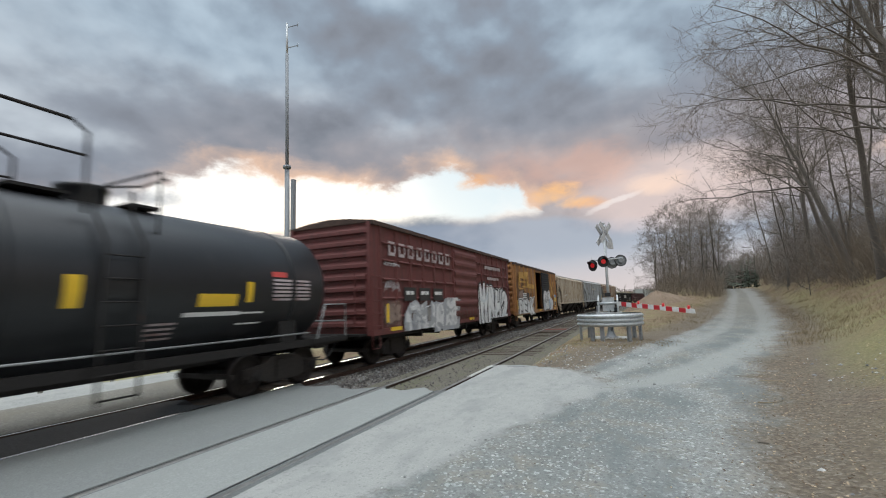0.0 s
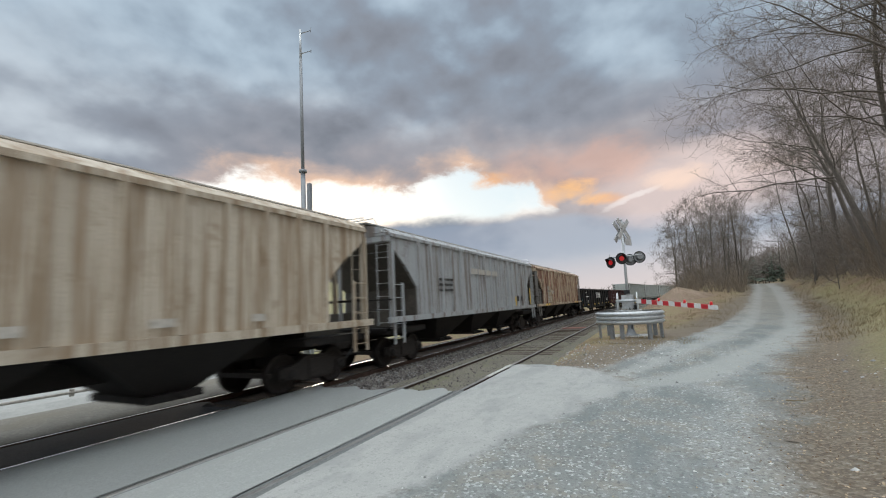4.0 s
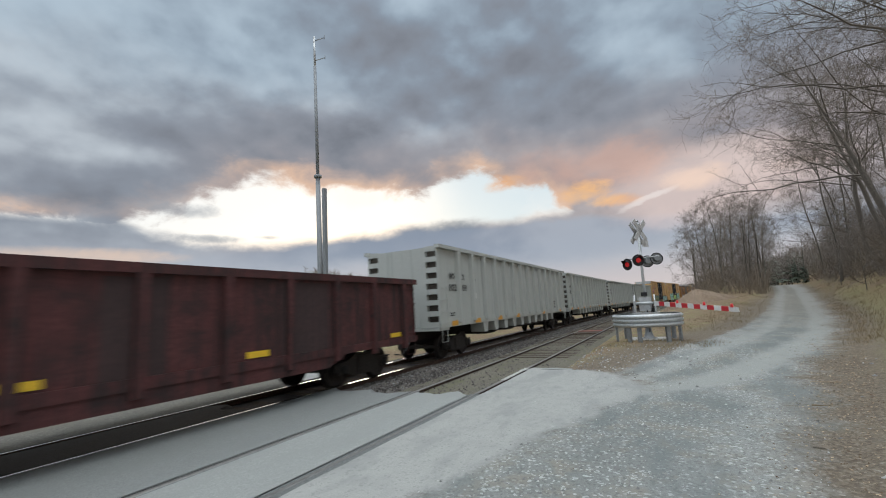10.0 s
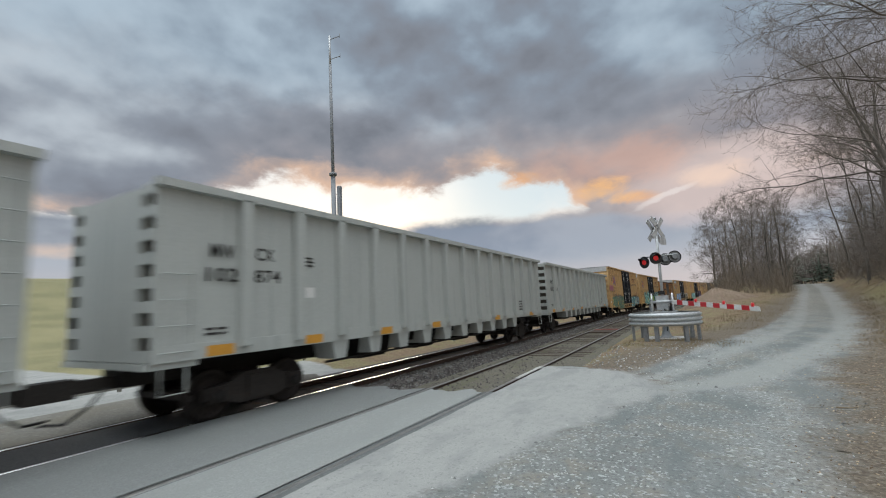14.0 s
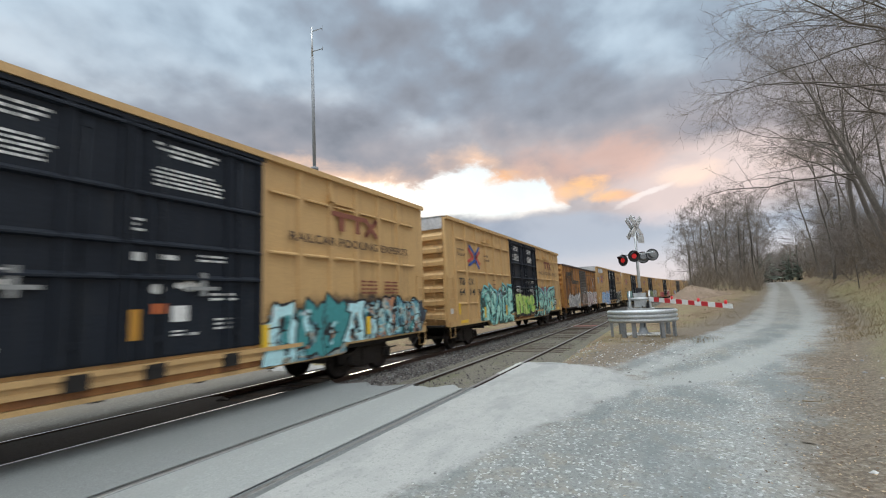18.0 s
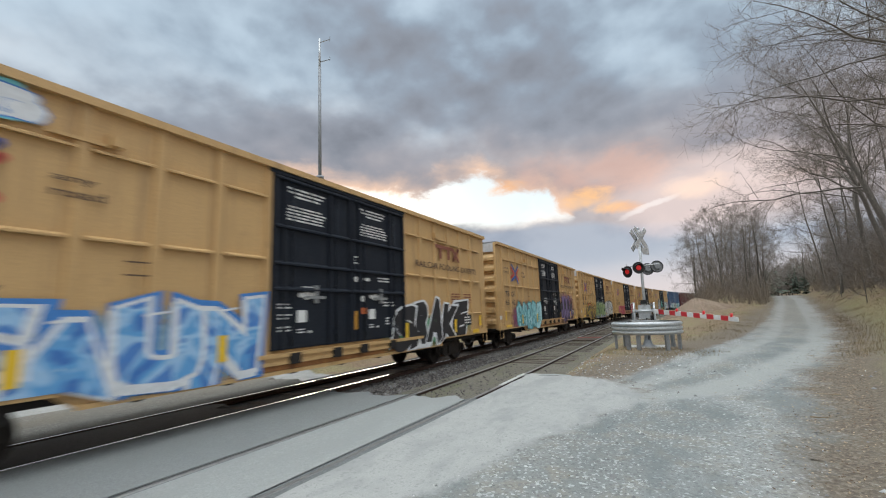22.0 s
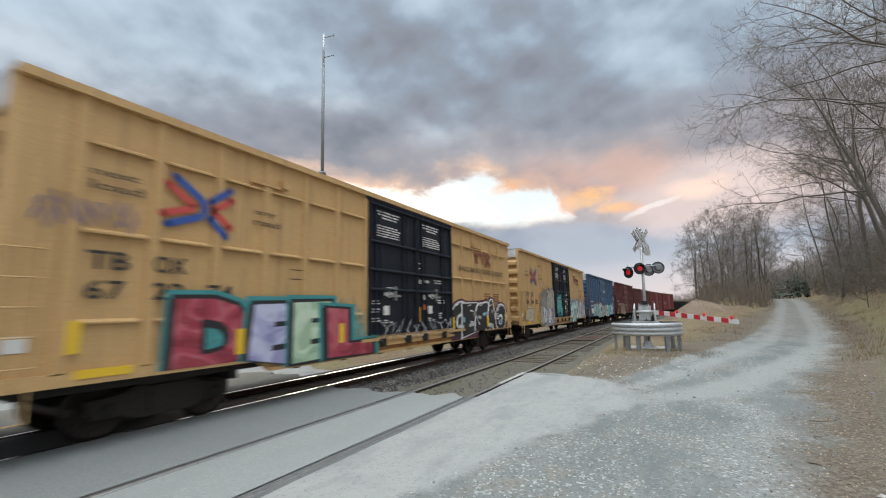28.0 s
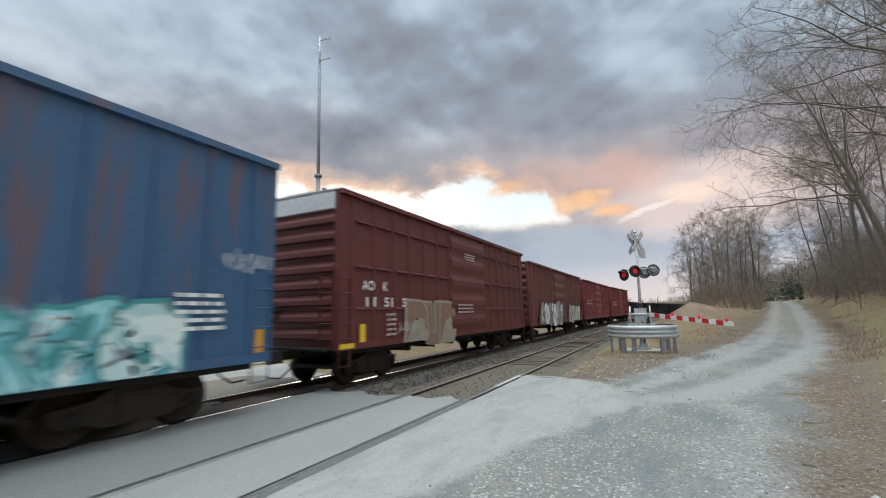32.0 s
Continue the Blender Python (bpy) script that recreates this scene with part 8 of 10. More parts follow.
# ---- gondolas
def gondola(front, L, zt, mat, label, n, seed, name="gondola"):
    root = new_car(name, front, L, label, "gondola car", "gondolas")
    hw, y0, y1, zs = 1.48, -L / 2, L / 2, 1.02
    me = Mesh()
    me.box(hw - 0.03, hw, y0 + 0.1, y1 - 0.1, zs, zt)
    me.link("side_wall", M[mat], root)
    me = Mesh()
    me.box(-hw, -hw + 0.03, y0 + 0.1, y1 - 0.1, zs, zt)
    me.link("side_wall", M[mat], root)
    for y in (y0 + 0.1, y1 - 0.14):
        me = Mesh()
        me.box(-hw + 0.03, hw - 0.03, y, y + 0.04, zs, zt - 0.02)
        me.link("end_wall", M[mat], root)
    me = Mesh()
    me.box(-hw + 0.03, hw - 0.03, y0 + 0.14, y1 - 0.14, zs - 0.02, zs + 0.06)
    me.link("car_floor", M["under"], root)
    corrugated_end(root, hw, y0 + 0.1, -1, zs + 0.2, zt - 0.15, 4, mat, prong=0.14)
    corrugated_end(root, hw, y1 - 0.1, 1, zs + 0.2, zt - 0.15, 4, mat, prong=0.14)
    me = Mesh()
    for x in (hw - 0.06, -hw - 0.08):
        me.box(x, x + 0.16, y0 + 0.02, y1 - 0.02, zt - 0.06, zt + 0.10)
    me.box(-hw, hw, y0 - 0.02, y0 + 0.14, zt - 0.06, zt + 0.09)
    me.box(-hw, hw, y1 - 0.14, y1 + 0.02, zt - 0.06, zt + 0.09)
    me.link("top_chord", M[mat], root)
    ys = [y0 + 0.75 + (L - 1.5) * k / (n - 1) for k in range(n)]
    side_posts(root, ys, hw, zs - 0.26, zt - 0.05, 0.20, 0.11, mat)
    me = Mesh()
    me.box(hw - 0.04, hw + 0.04, y0 + 0.05, y1 - 0.05, zs - 0.12, zs + 0.06)
    me.slab([(hw - 0.02, y0 + 0.1, zs - 0.10), (hw - 0.02, y0 + 3.2, zs - 0.10), (hw - 0.02, y0 + 3.9, zs - 0.38), (hw - 0.02, y1 - 3.9, zs - 0.38), (hw - 0.02, y1 - 3.2, zs - 0.10), (hw - 0.02, y1 - 0.1, zs - 0.10), (hw - 0.02, y1 - 0.1, zs), (hw - 0.02, y0 + 0.1, zs)], (0.03, 0, 0))
    me.link("side_sill", M[mat], root)
    me = Mesh()
    me.box(-0.34, 0.34, y0 + 0.2, y1 - 0.2, 0.78, zs)
    for y in np.arange(y0 + 3.5, y1 - 3, 1.6):
        me.box(-hw + 0.05, hw - 0.05, y - 0.05, y + 0.05, zs - 0.28, zs - 0.03)
    me.link("underframe", M["under"], root)
    for y in (y0 + 0.35, y1 - 0.35):
        ladder(root, hw + 0.075, y, zs + 0.15, zt - 0.2, 0.42, 4, mat, name="side_ladder")
        sill_step(root, hw + 0.02, y, zs - 0.05, mat)
    running_gear(root, L, 2.1)
    return root, y0, hw, zs


def aggregate_car(front, number, L=19.65):
    root = new_car("hopper_gondola", front, L, "pale grey-green high-sided hopper car with vertical posts", "hopper car", "pale grey hopper cars")
    hw, y0, y1, zs, zt = 1.50, -L / 2, L / 2, 1.42, 4.06
    me = Mesh()
    me.box(hw - 0.03, hw, y0 + 0.75, y1 - 0.75, zs, zt)
    me.link("side_wall", M["mw"], root)
    me = Mesh()
    me.box(-hw, -hw + 0.03, y0 + 0.75, y1 - 0.75, zs, zt)
    me.link("side_wall", M["mw"], root)
    for s, ye in ((1, y0), (-1, y1)):
        me = Mesh()
        me.slab([(-hw + 0.46, ye + s * 0.05, zt), (hw - 0.46, ye + s * 0.05, zt), (hw - 0.46, ye + s * 0.05, 1.22), (-hw + 0.46, ye + s * 0.05, 1.22)], (0, s * 0.15, 0))
        me.link("end_wall", M["mw"], root)
        for x in (1, -1):
            me = Mesh()
            me.box(x * hw - 0.02, x * hw + 0.02, min(ye + s * 0.06, ye + s * 0.76), max(ye + s * 0.06, ye + s * 0.76), 1.2, zt)
            me.link("corner_sheet", M["mw"], root)
            me = Mesh()
            xa, xb = sorted((x * hw, x * (hw - 0.46)))
            me.box(xa, xb, -0.03, 0.03, -0.09, 0.09)
            data = me.data("end_rung_plate", [M["mw"]])
            # added dark sheet: the shade in the rung gaps, put into its colour
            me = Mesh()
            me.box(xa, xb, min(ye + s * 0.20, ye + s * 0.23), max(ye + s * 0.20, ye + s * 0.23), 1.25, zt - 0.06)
            me.link("rung_backing", M["hop_end_shade"], root, "dark sheet that paints the shade behind the rungs")
            for k in range(8):
                hang("end_rung_plate", data, root, "", (0, ye + s * 0.08, 1.31 + k * 0.385))
        me = Mesh()
        me.box(-hw, hw, min(ye + s * 0.02, ye + s * 0.8), max(ye + s * 0.02, ye + s * 0.8), 1.10, 1.20)
        me.link("end_platform", M["mw"], root)
    me = Mesh()
    me.box(-hw + 0.03, hw - 0.03, y0 + 0.8, y1 - 0.8, zs, zs + 0.06)
    me.link("car_floor", M["under"], root)
    me = Mesh()
    for x in (hw - 0.05, -hw - 0.16):
        me.box(x, x + 0.21, y0 + 0.02, y1 - 0.02, zt - 0.05, zt + 0.08)
    me.box(-hw, hw, y0 + 0.7, y0 + 0.8, zt - 0.05, zt + 0.07)
    me.box(-hw, hw, y1 - 0.8, y1 - 0.7, zt - 0.05, zt + 0.07)
    me.link("top_chord", M["mw"], root)
    ys = [y0 + 1.6 + (L - 3.2) * k / 13 for k in range(14)]
    side_posts(root, ys, hw, zs - 0.1, zt - 0.03, 0.24, 0.16, "mw")
    me = Mesh()
    me.box(hw - 0.03, hw + 0.045, y0 + 0.06, y1 - 0.06, 1.20, 1.46)
    me.link("side_sill", M["mw"], root)
    me = Mesh()
    me.slab([(hw - 0.6, -0.17, 0), (hw - 0.6, 0.17, 0), (hw - 0.6, 0.28, 0.45), (hw - 0.6, -0.28, 0.45)], (0.62, 0, 0))
    data = me.data("post_foot", [M["mw"]])
    for y in ys[2:-2]:
        hang("post_foot", data, root, "", (0, y, 0.80))
    me = Mesh()
    for k in range(4):
        c = y0 + 4.6 + (L - 9.2) * (k + 0.5) / 4
        for i, (a, b) in enumerate(((-1.0, -0.3), (0.3, 1.0))):
            me.slab([(hw - 0.25, c - 1.15, 1.25), (hw - 0.25, c + 1.15, 1.25), (hw - 0.5, c + 0.5, 0.62), (hw - 0.5, c - 0.5, 0.62)], (-2.2 if i == 0 else -2.1, 0, 0))
    me.link("outlet_hopper", M["under"], root)
    me = Mesh()
    me.box(-0.34, 0.34, y0 + 0.2, y1 - 0.2, 0.78, 1.15)
    me.tube((hw - 0.35, y0 + 4.0, 0.72), (hw - 0.35, y1 - 4.0, 0.72), 0.03, n=8)
    me.link("underframe", M["under"], root)
    x = hw + 0.006
    text(root, number[0], y0 + 0.93, 2.93, 0.24, "stencil", x + 0.03, width=0.46)
    text(root, number[1], y0 + 1.86, 2.93, 0.24, "stencil", x, width=0.42)
    text(root, number[2], y0 + 0.80, 2.50, 0.24, "stencil", x + 0.03, width=0.60)
    text(root, number[3], y0 + 1.84, 2.50, 0.24, "stencil", x, width=0.60)
    bars(root, y0 + 0.9, y0 + 1.35, 1.55, 1.72, 2, "stencil", x, seed=3)
    bars(root, y0 + 3.05, y0 + 3.35, 2.85, 3.1, 3, "stencil", x, seed=5)
    plate(root, y0 + 3.06, y0 + 3.35, 2.2, 2.42, "white", x, "white_sticker")
    for a in (0.92, 3.05, 5.6, 8.2, 13.2, 17.6):
        plate(root, y0 + a, y0 + a + 0.50, 1.22, 1.40, "orange_tape", hw + 0.046, label="orange reflective strip")
    bars(root, y0 + L - 3.4, y0 + L - 2.6, 1.5, 2.0, 4, "stencil", x, seed=7)
    sill_step(root, hw + 0.02, y0 + 0.4, 1.12, "mw"), sill_step(root, hw + 0.02, y1 - 0.4, 1.12, "mw")
    ladder(root, hw + 0.08, y0 + 0.42, 1.35, 2.6, 0.5, 4, "mw", name="side_ladder")
    ladder(root, hw + 0.08, y1 - 0.42, 1.35, 3.7, 0.5, 7, "mw", name="side_ladder")
    running_gear(root, L, 2.3)
    return root


# ---- tank car
def tank_car(end_y, L=14.2):
    root = new_car("tank_car", end_y - L, L, "black tank car with ladder, roof platform and yellow marks", "tank car")
    y0, y1, r, zc = -L / 2, L / 2, 1.45, 2.38
    prof = [(y0 + 0.35, 0.0), (y0 + 0.40, 0.5), (y0 + 0.52, 0.95), (y0 + 0.75, 1.28), (y0 + 1.05, r), (0, r + 0.0), (y1 - 1.05, r), (y1 - 0.75, 1.28), (y1 - 0.52, 0.95), (y1 - 0.40, 0.5), (y1 - 0.35, 0.0)]
    me = Mesh()
    me.lathe(prof, (0, 0, zc), "y", 48)
    me.link("tank_shell", M["tank"], root, "glossy black cylindrical shell")
    me = Mesh()
    for y in (y0 + 2.0, 0.0, y1 - 2.0):
        me.lathe([(y - 0.05, r), (y - 0.05, r + 0.012), (y + 0.05, r + 0.012), (y + 0.05, r)], (0, 0, zc), "y", 48)
    me.link("shell_band", M["tank"], root)
    me = Mesh()
    me.box(-1.45, 1.45, y0, y0 + 1.4, 1.0, 1.10)
    me.box(-1.45, 1.45, y1 - 1.4, y1, 1.0, 1.10)
    for x in (-1.42, 1.34):
        me.box(x, x + 0.08, y0, y1, 0.96, 1.12)
    me.box(-0.34, 0.34, y0 + 0.1, y1 - 0.1, 0.75, 1.05)
    for y in (y0 + 2.0, y1 - 2.0):
        me.slab([(-1.3, y - 0.25, 1.0), (1.3, y - 0.25, 1.0), (1.2, y - 0.25, 1.75), (0.6, y - 0.25, 1.35), (-0.6, y - 0.25, 1.35), (-1.2, y - 0.25, 1.75)], (0, 0.5, 0))
    me.link("underframe", M["under"], root)
    # rails along the sill and at the ends
    me = Mesh()
    me.path([(1.42, y1 - 1.2, 1.1), (1.42, y1 - 0.9, 1.95), (1.42, y1 - 0.05, 1.95), (1.42, y1 - 0.05, 1.1)], [0.02] * 4, 6)
    me.path([(1.42, y1 - 0.05, 1.5), (-1.42, y1 - 0.05, 1.5)], [0.02] * 2, 6)
    me.tube((1.44, y0 + 1.5, 1.28), (1.44, y1 - 1.5, 1.28), 0.02, n=6)
    me.link("hand_rail", M["grey_steel"], root)
    # dome, platform and its rails, above the ladder
    yc = 1.45
    me = Mesh()
    me.lathe([(r - 0.1, 0.36), (r + 0.20, 0.36), (r + 0.22, 0.40), (r + 0.28, 0.40), (r + 0.34, 0.12), (r + 0.34, 0.0)], (0, yc, zc), "z", 20)
    me.link("manway", M["tank"], root)
    me = Mesh()
    me.box(-0.6, 0.6, yc - 1.25, yc - 0.45, zc + r - 0.02, zc + r + 0.03)
    me.box(-0.6, 0.6, yc + 0.45, yc + 1.0, zc + r - 0.02, zc + r + 0.03)
    me.link("roof_platform", M["under"], root)
    for x in (-1.15, 1.15):
        me = Mesh()
        top = zc + r + 1.02
        me.path([(x, yc - 2.4, zc + r - 0.45), (x, yc - 2.4, top - 0.2), (x, yc - 2.2, top), (x, yc - 0.75, top), (x, yc - 0.52, top - 0.15), (x, yc - 0.5, zc + r - 0.4)], [0.028] * 6, 7)
        me.path([(x, yc - 2.4, zc + r + 0.5), (x, yc - 0.52, zc + r + 0.5)], [0.022] * 2, 7)
        me.link("platform_rail", M["under"], root)
    me = Mesh()
    me.path([(1.15, yc - 0.3, zc + r + 0.05), (1.15, yc + 0.3, zc + r + 0.2), (1.15, yc + 0.75, zc + r + 0.45)], [0.02] * 3, 7)
    me.path([(1.15, yc + 0.62, zc + r - 0.6), (1.15, yc + 0.62, zc + r + 0.55), (-1.15, yc + 0.62, zc + r + 0.55), (-1.15, yc + 0.62, zc + r - 0.6)], [0.024] * 4, 7)
    me.link("gate_rail", M["under"], root)
    me = Mesh()
    for y in (yc - 0.35, yc + 0.22):
        me.path([(1.5, y, 0.55), (1.5, y, zc + 0.6), (1.12, y, zc + r - 0.35), (1.05, y, zc + r + 0.1)], [0.026] * 4, 6)
    for z in np.arange(0.62, zc + 0.7, 0.36):
        me.tube((1.5, yc - 0.35, z), (1.5, yc + 0.22, z), 0.016, n=6)
    me.link("side_ladder", M["under"], root)

    def on_shell(name, ya, yb, za, zb, mat, lift, label=""):
        me = Mesh()
        n = 6
        for k in range(n):
            p = []
            for z in (za + (zb - za) * k / n, za + (zb - za) * (k + 1) / n):
                x = math.sqrt(max(0.01, (r + lift) ** 2 - (z - zc) ** 2))
                p.append((x, z))
            me.face([(p[0][0], ya, p[0][1]), (p[0][0], yb, p[0][1]), (p[1][0], yb, p[1][1]), (p[1][0], ya, p[1][1])], 0, True)
        return me.link(name, M[mat], root, label)

    on_shell("marker_plate", y0 + 7.74, y0 + 7.95, 1.98, 2.46, "sign_yellow", 0.008, "yellow mark")
    on_shell("marker_plate", y0 + 9.79, y0 + 10.63, 1.96, 2.20, "sign_yellow", 0.008, "yellow notice plate")
    on_shell("marker_plate", y0 + 10.85, y0 + 11.0, 2.03, 2.45, "sign_yellow", 0.008, "yellow mark")
    on_shell("placard", y0 + 11.53, y0 + 11.95, 2.58, 2.70, "logo_red", 0.008, "faded red placard")
    for k in range(6):
        on_shell("notice_line", y0 + 11.55, y0 + 12.1, 2.06 + k * 0.085, 2.11 + k * 0.085, "faded_white", 0.008)
        on_shell("notice_line", y0 + 12.18, y0 + 12.7, 2.06 + k * 0.085, 2.11 + k * 0.085, "faded_white", 0.008)
    for k in range(4):
        on_shell("notice_line", y0 + 8.98, y0 + 9.47, 1.40 + k * 0.085, 1.44 + k * 0.085, "faded_white", 0.008)
    on_shell("white_line", y0 + 9.55, y0 + 10.75, 1.78, 1.86, "white", 0.008)
    for z in (1.58, 1.80):
        on_shell("white_line", y0 + 10.75, y0 + 11.35, z, z + 0.035, "white", 0.009)
    on_shell("marker_plate", y0 + 13.1, y0 + 13.2, 1.9, 2.6, "sign_yellow", -0.03, "yellow mark")
    running_gear(root, L, 1.9)
    return root


# ---------------------------------------------------------------- the train, from its head
M["dust_mark"] = surface("pale_worn_stencil", (0.48, 0.45, 0.40), 0.7, vary=0.2, grain=12, stain=(0.25, 0.2, 0.16), amount=0.4)
tank_car(9.75)


def southern_boxcar():
    root, y0, d0, d1, zs, hw = old_boxcar(10.72, 15.4, 4.42, "oxide", "roof_dark", "oxide", "weathered oxide-red boxcar with graffiti and faded lettering", (6.4, 9.3), 6, 6, ribs=9, chord="roof_dark", seams=(3.85, 3.3, 2.7, 2.1, 1.5))
    rib_door(root, d0, d1, zs + 0.2, 4.25, hw, "oxide", 7)
    x = hw + 0.062
    # faded brand words as plain blocks
    for k in range(8):
        a = y0 + 0.98 + k * 0.645
        me = Mesh()
        me.box(x, x + 0.004, a, a + 0.11, 3.46, 3.93)
        me.box(x, x + 0.004, a + 0.11, a + 0.40, 3.82, 3.93)
        me.box(x, x + 0.004, a + 0.11, a + 0.40, 3.46, 3.57)
        me.box(x, x + 0.004, a + 0.36, a + 0.44, 3.57, 3.82)
        me.link("brand_block", M["faded_white"], root, "faded white block")
    for a, b in ((1.95, 2.80), (3.08, 3.95), (4.24, 5.12)):
        plate(root, y0 + a, y0 + b, 2.00, 2.46, "stencil", x, "number_board", "black number board")
        bars(root, y0 + a + 0.12, y0 + b - 0.10, 2.14, 2.40, 1, "white", x + 0.008, seed=int(a * 10))
    bars(root, y0 + 10.65, y0 + 13.4, 3.50, 3.86, 1, "faded_white", x, seed=41)
    bars(root, y0 + 11.0, y0 + 13.0, 2.95, 3.26, 1, "faded_white", x, seed=42)
    graffiti(root, y0 + 0.70, y0 + 1.66, 3.08, 3.28, 4, ("white",), "white", x=x, seed=43, weight=0.19)
    graffiti(root, y0 + 0.68, y0 + 1.62, 2.26, 2.74, 3, ("white",), "white", x=x, seed=1, weight=0.15)
    spray_cloud(root, y0 + 0.55, y0 + 1.9, 1.2, 2.1, "dusk", x, 3)
    plate(root, y0 + 0.80, y0 + 0.94, 1.34, 1.92, "sign_yellow", x + 0.004)
    spray_cloud(root, y0 + 1.7, y0 + 6.5, 0.75, 2.05, "grey", x + 0.002, 1)
    piece(root, "GURI", y0 + 1.95, y0 + 6.35, 0.80, 1.95, "silver", "grey", x=x + 0.004, seed=3, label="grey and silver sprayed letters", wave=0.10)
    graffiti(root, y0 + 6.5, y0 + 9.2, 0.9, 2.0, 3, ("oxblood", "dust"), "dust", x=hw + 0.11, seed=4, weight=0.16, label="faint brown sprayed letters")
    wash(root, y0 + 9.45, y0 + 14.0, 0.62, 2.68, "white_mix", x, 5, 0.10, "large white sprayed field")
    piece(root, "WRH2", y0 + 9.5, y0 + 14.6, 0.75, 2.60, "white_mix", "black", x=x + 0.002, seed=5, label="large white sprayed letters outlined in black", fat=0.075, shine=False, wave=0.05)
    plate(root, y0 + 1.05, y0 + 1.75, 1.06, 1.18, "sign_yellow", x, label="yellow reflective strip")
    plate(root, y0 + 8.1, y0 + 8.7, 1.06, 1.18, "sign_yellow", x, label="yellow reflective strip")
    plate(root, y0 + 13.6, y0 + 14.2, 1.06, 1.18, "sign_yellow", x, label="yellow reflective strip")


SPRAY["logo"] = spray_paint("marker_blue", (0.05, 0.07, 0.26))
SPRAY["oxblood"] = spray_paint("oxblood", (0.09, 0.035, 0.03))
southern_boxcar()


def open_boxcar():
    root, y0, d0, d1, zs, hw = old_boxcar(27.4, 15.8, 4.40, "rail_brown", "roof_dark", "rail_yellow2", "faded yellow boxcar with one doorway open clear through", (6.5, 12.0), 5, 3, ribs=9, open_door=(6.6, 8.9, 6.2, 8.4), post_mat="rail_yellow", post_w=0.16, chord="roof_dark")
    rib_door(root, y0 + 8.85, y0 + 12.0, zs + 0.15, 4.2, hw, "black_door", 16)
    x = hw + 0.062
    for a, b, z0, z1, s in ((1.25, 1.55, 3.30, 3.86, 0.12), (1.62, 2.55, 3.42, 3.86, 0.12), (2.68, 3.0, 3.42, 3.92, 0.12), (3.12, 3.85, 3.40, 3.96, 0.14), (1.10, 1.32, 2.72, 3.26, 0.1), (1.36, 2.05, 3.12, 3.26, 0.1), (2.15, 3.25, 2.80, 2.92, 0.05),
                           (2.15, 3.25, 3.14, 3.24, 0.05), (3.40, 3.72, 2.78, 3.34, 0.12), (3.80, 4.35, 2.78, 3.12, 0.08), (4.45, 5.02, 2.76, 3.10, 0.08), (5.10, 5.75, 2.74, 3.08, 0.1), (1.15, 2.4, 2.66, 2.76, 0.03)):
        me = Mesh()
        me.slab([(x, y0 + a, z0), (x, y0 + b, z0), (x, y0 + b + s, z1), (x, y0 + a + s, z1)], (0.004, 0, 0))
        me.link("brand_block", M["gold_block"], root, "faded golden block")
    plate(root, y0 + 3.43, y0 + 4.05, 1.92, 2.44, "stencil", x, "number_board", "dark patch")
    spray_cloud(root, y0 - 0.1 + 0.5, y0 + 6.1, 0.72, 2.1, "white", x, 2)
    piece(root, "PEAK", y0 + 1.05, y0 + 5.3, 0.78, 1.90, "white_mix", "black", halo="white", x=x + 0.002, seed=11, label="white sprayed letters outlined in black", fat=0.065)
    plate(root, y0 + 2.2, y0 + 3.25, 1.9, 2.4, "white", x + 0.002, "notice_panel")
    bars(root, y0 + 2.25, y0 + 3.2, 1.95, 2.35, 3, "stencil", x + 0.01, seed=46)
    spray_cloud(root, y0 + 8.9, y0 + 12.0, 1.0, 2.8, "white", hw + 0.112, 6)
    graffiti(root, y0 + 9.0, y0 + 11.9, 1.05, 2.65, 3, ("white_mix", "white_mix", "sky"), "black", x=hw + 0.115, seed=12, weight=0.36, label="white sprayed letters on a dark door")
    graffiti(root, y0 + 12.1, y0 + 13.2, 0.95, 2.0, 1, ("white", "sky"), "white", x=x, seed=13, weight=0.2)
    me = Mesh()
    stroke(me, [(y0 + 12.35, 2.2), (y0 + 13.9, 3.45)], 0.22, x, 0)
    stroke(me, [(y0 + 12.35, 3.45), (y0 + 13.9, 2.2)], 0.22, x + 0.002, 0)
    me.link("cross_emblem", M["gold_block"], root, "faded golden cross")
    for a in (0.9, 3.6, 7.4, 13.9):
        plate(root, y0 + a, y0 + a + 0.6, 1.02, 1.14, "sign_yellow", x, label="yellow reflective strip")
    plate(root, y0 + 0.62, y0 + 0.76, 1.3, 1.9, "sign_yellow", x)
    plate(root, y0 + 14.2, y0 + 14.85, 1.28, 2.10, "dust_mark", x, "notice_panel", "white-framed notice")
    plate(root, y0 + 14.25, y0 + 14.80, 1.72, 2.05, "sign_yellow", x + 0.008, "notice_panel", "yellow notice")
    plate(root, y0 + 14.28, y0 + 14.77, 1.34, 1.66, "stencil", x + 0.008, "notice_panel", "dark notice")
    plate(root, y0 + 14.82, y0 + 15.0, 1.86, 2.0, "lime_tag", x, "tag", "bright green tag")
    graffiti(root, y0 + 14.1, y0 + 15.1, 2.10, 2.36, 2, ("logo", "sky"), "blue", x=x, seed=14, style="mist", label="blue sprayed smear")
    spray_cloud(root, y0 + 0.9, y0 + 3.2, 1.8, 2.75, "dusk", x - 0.003, 9)
    for a, b, z0, z1 in ((0.56, 3.0, 1.3, 4.1), (3.9, 6.3, 1.2, 2.6), (12.2, 15.0, 1.2, 2.4)):
        spray_cloud(root, y0 + a, y0 + b, z0, z1, "grime", hw + 0.003, a, "rusty grime on worn paint")


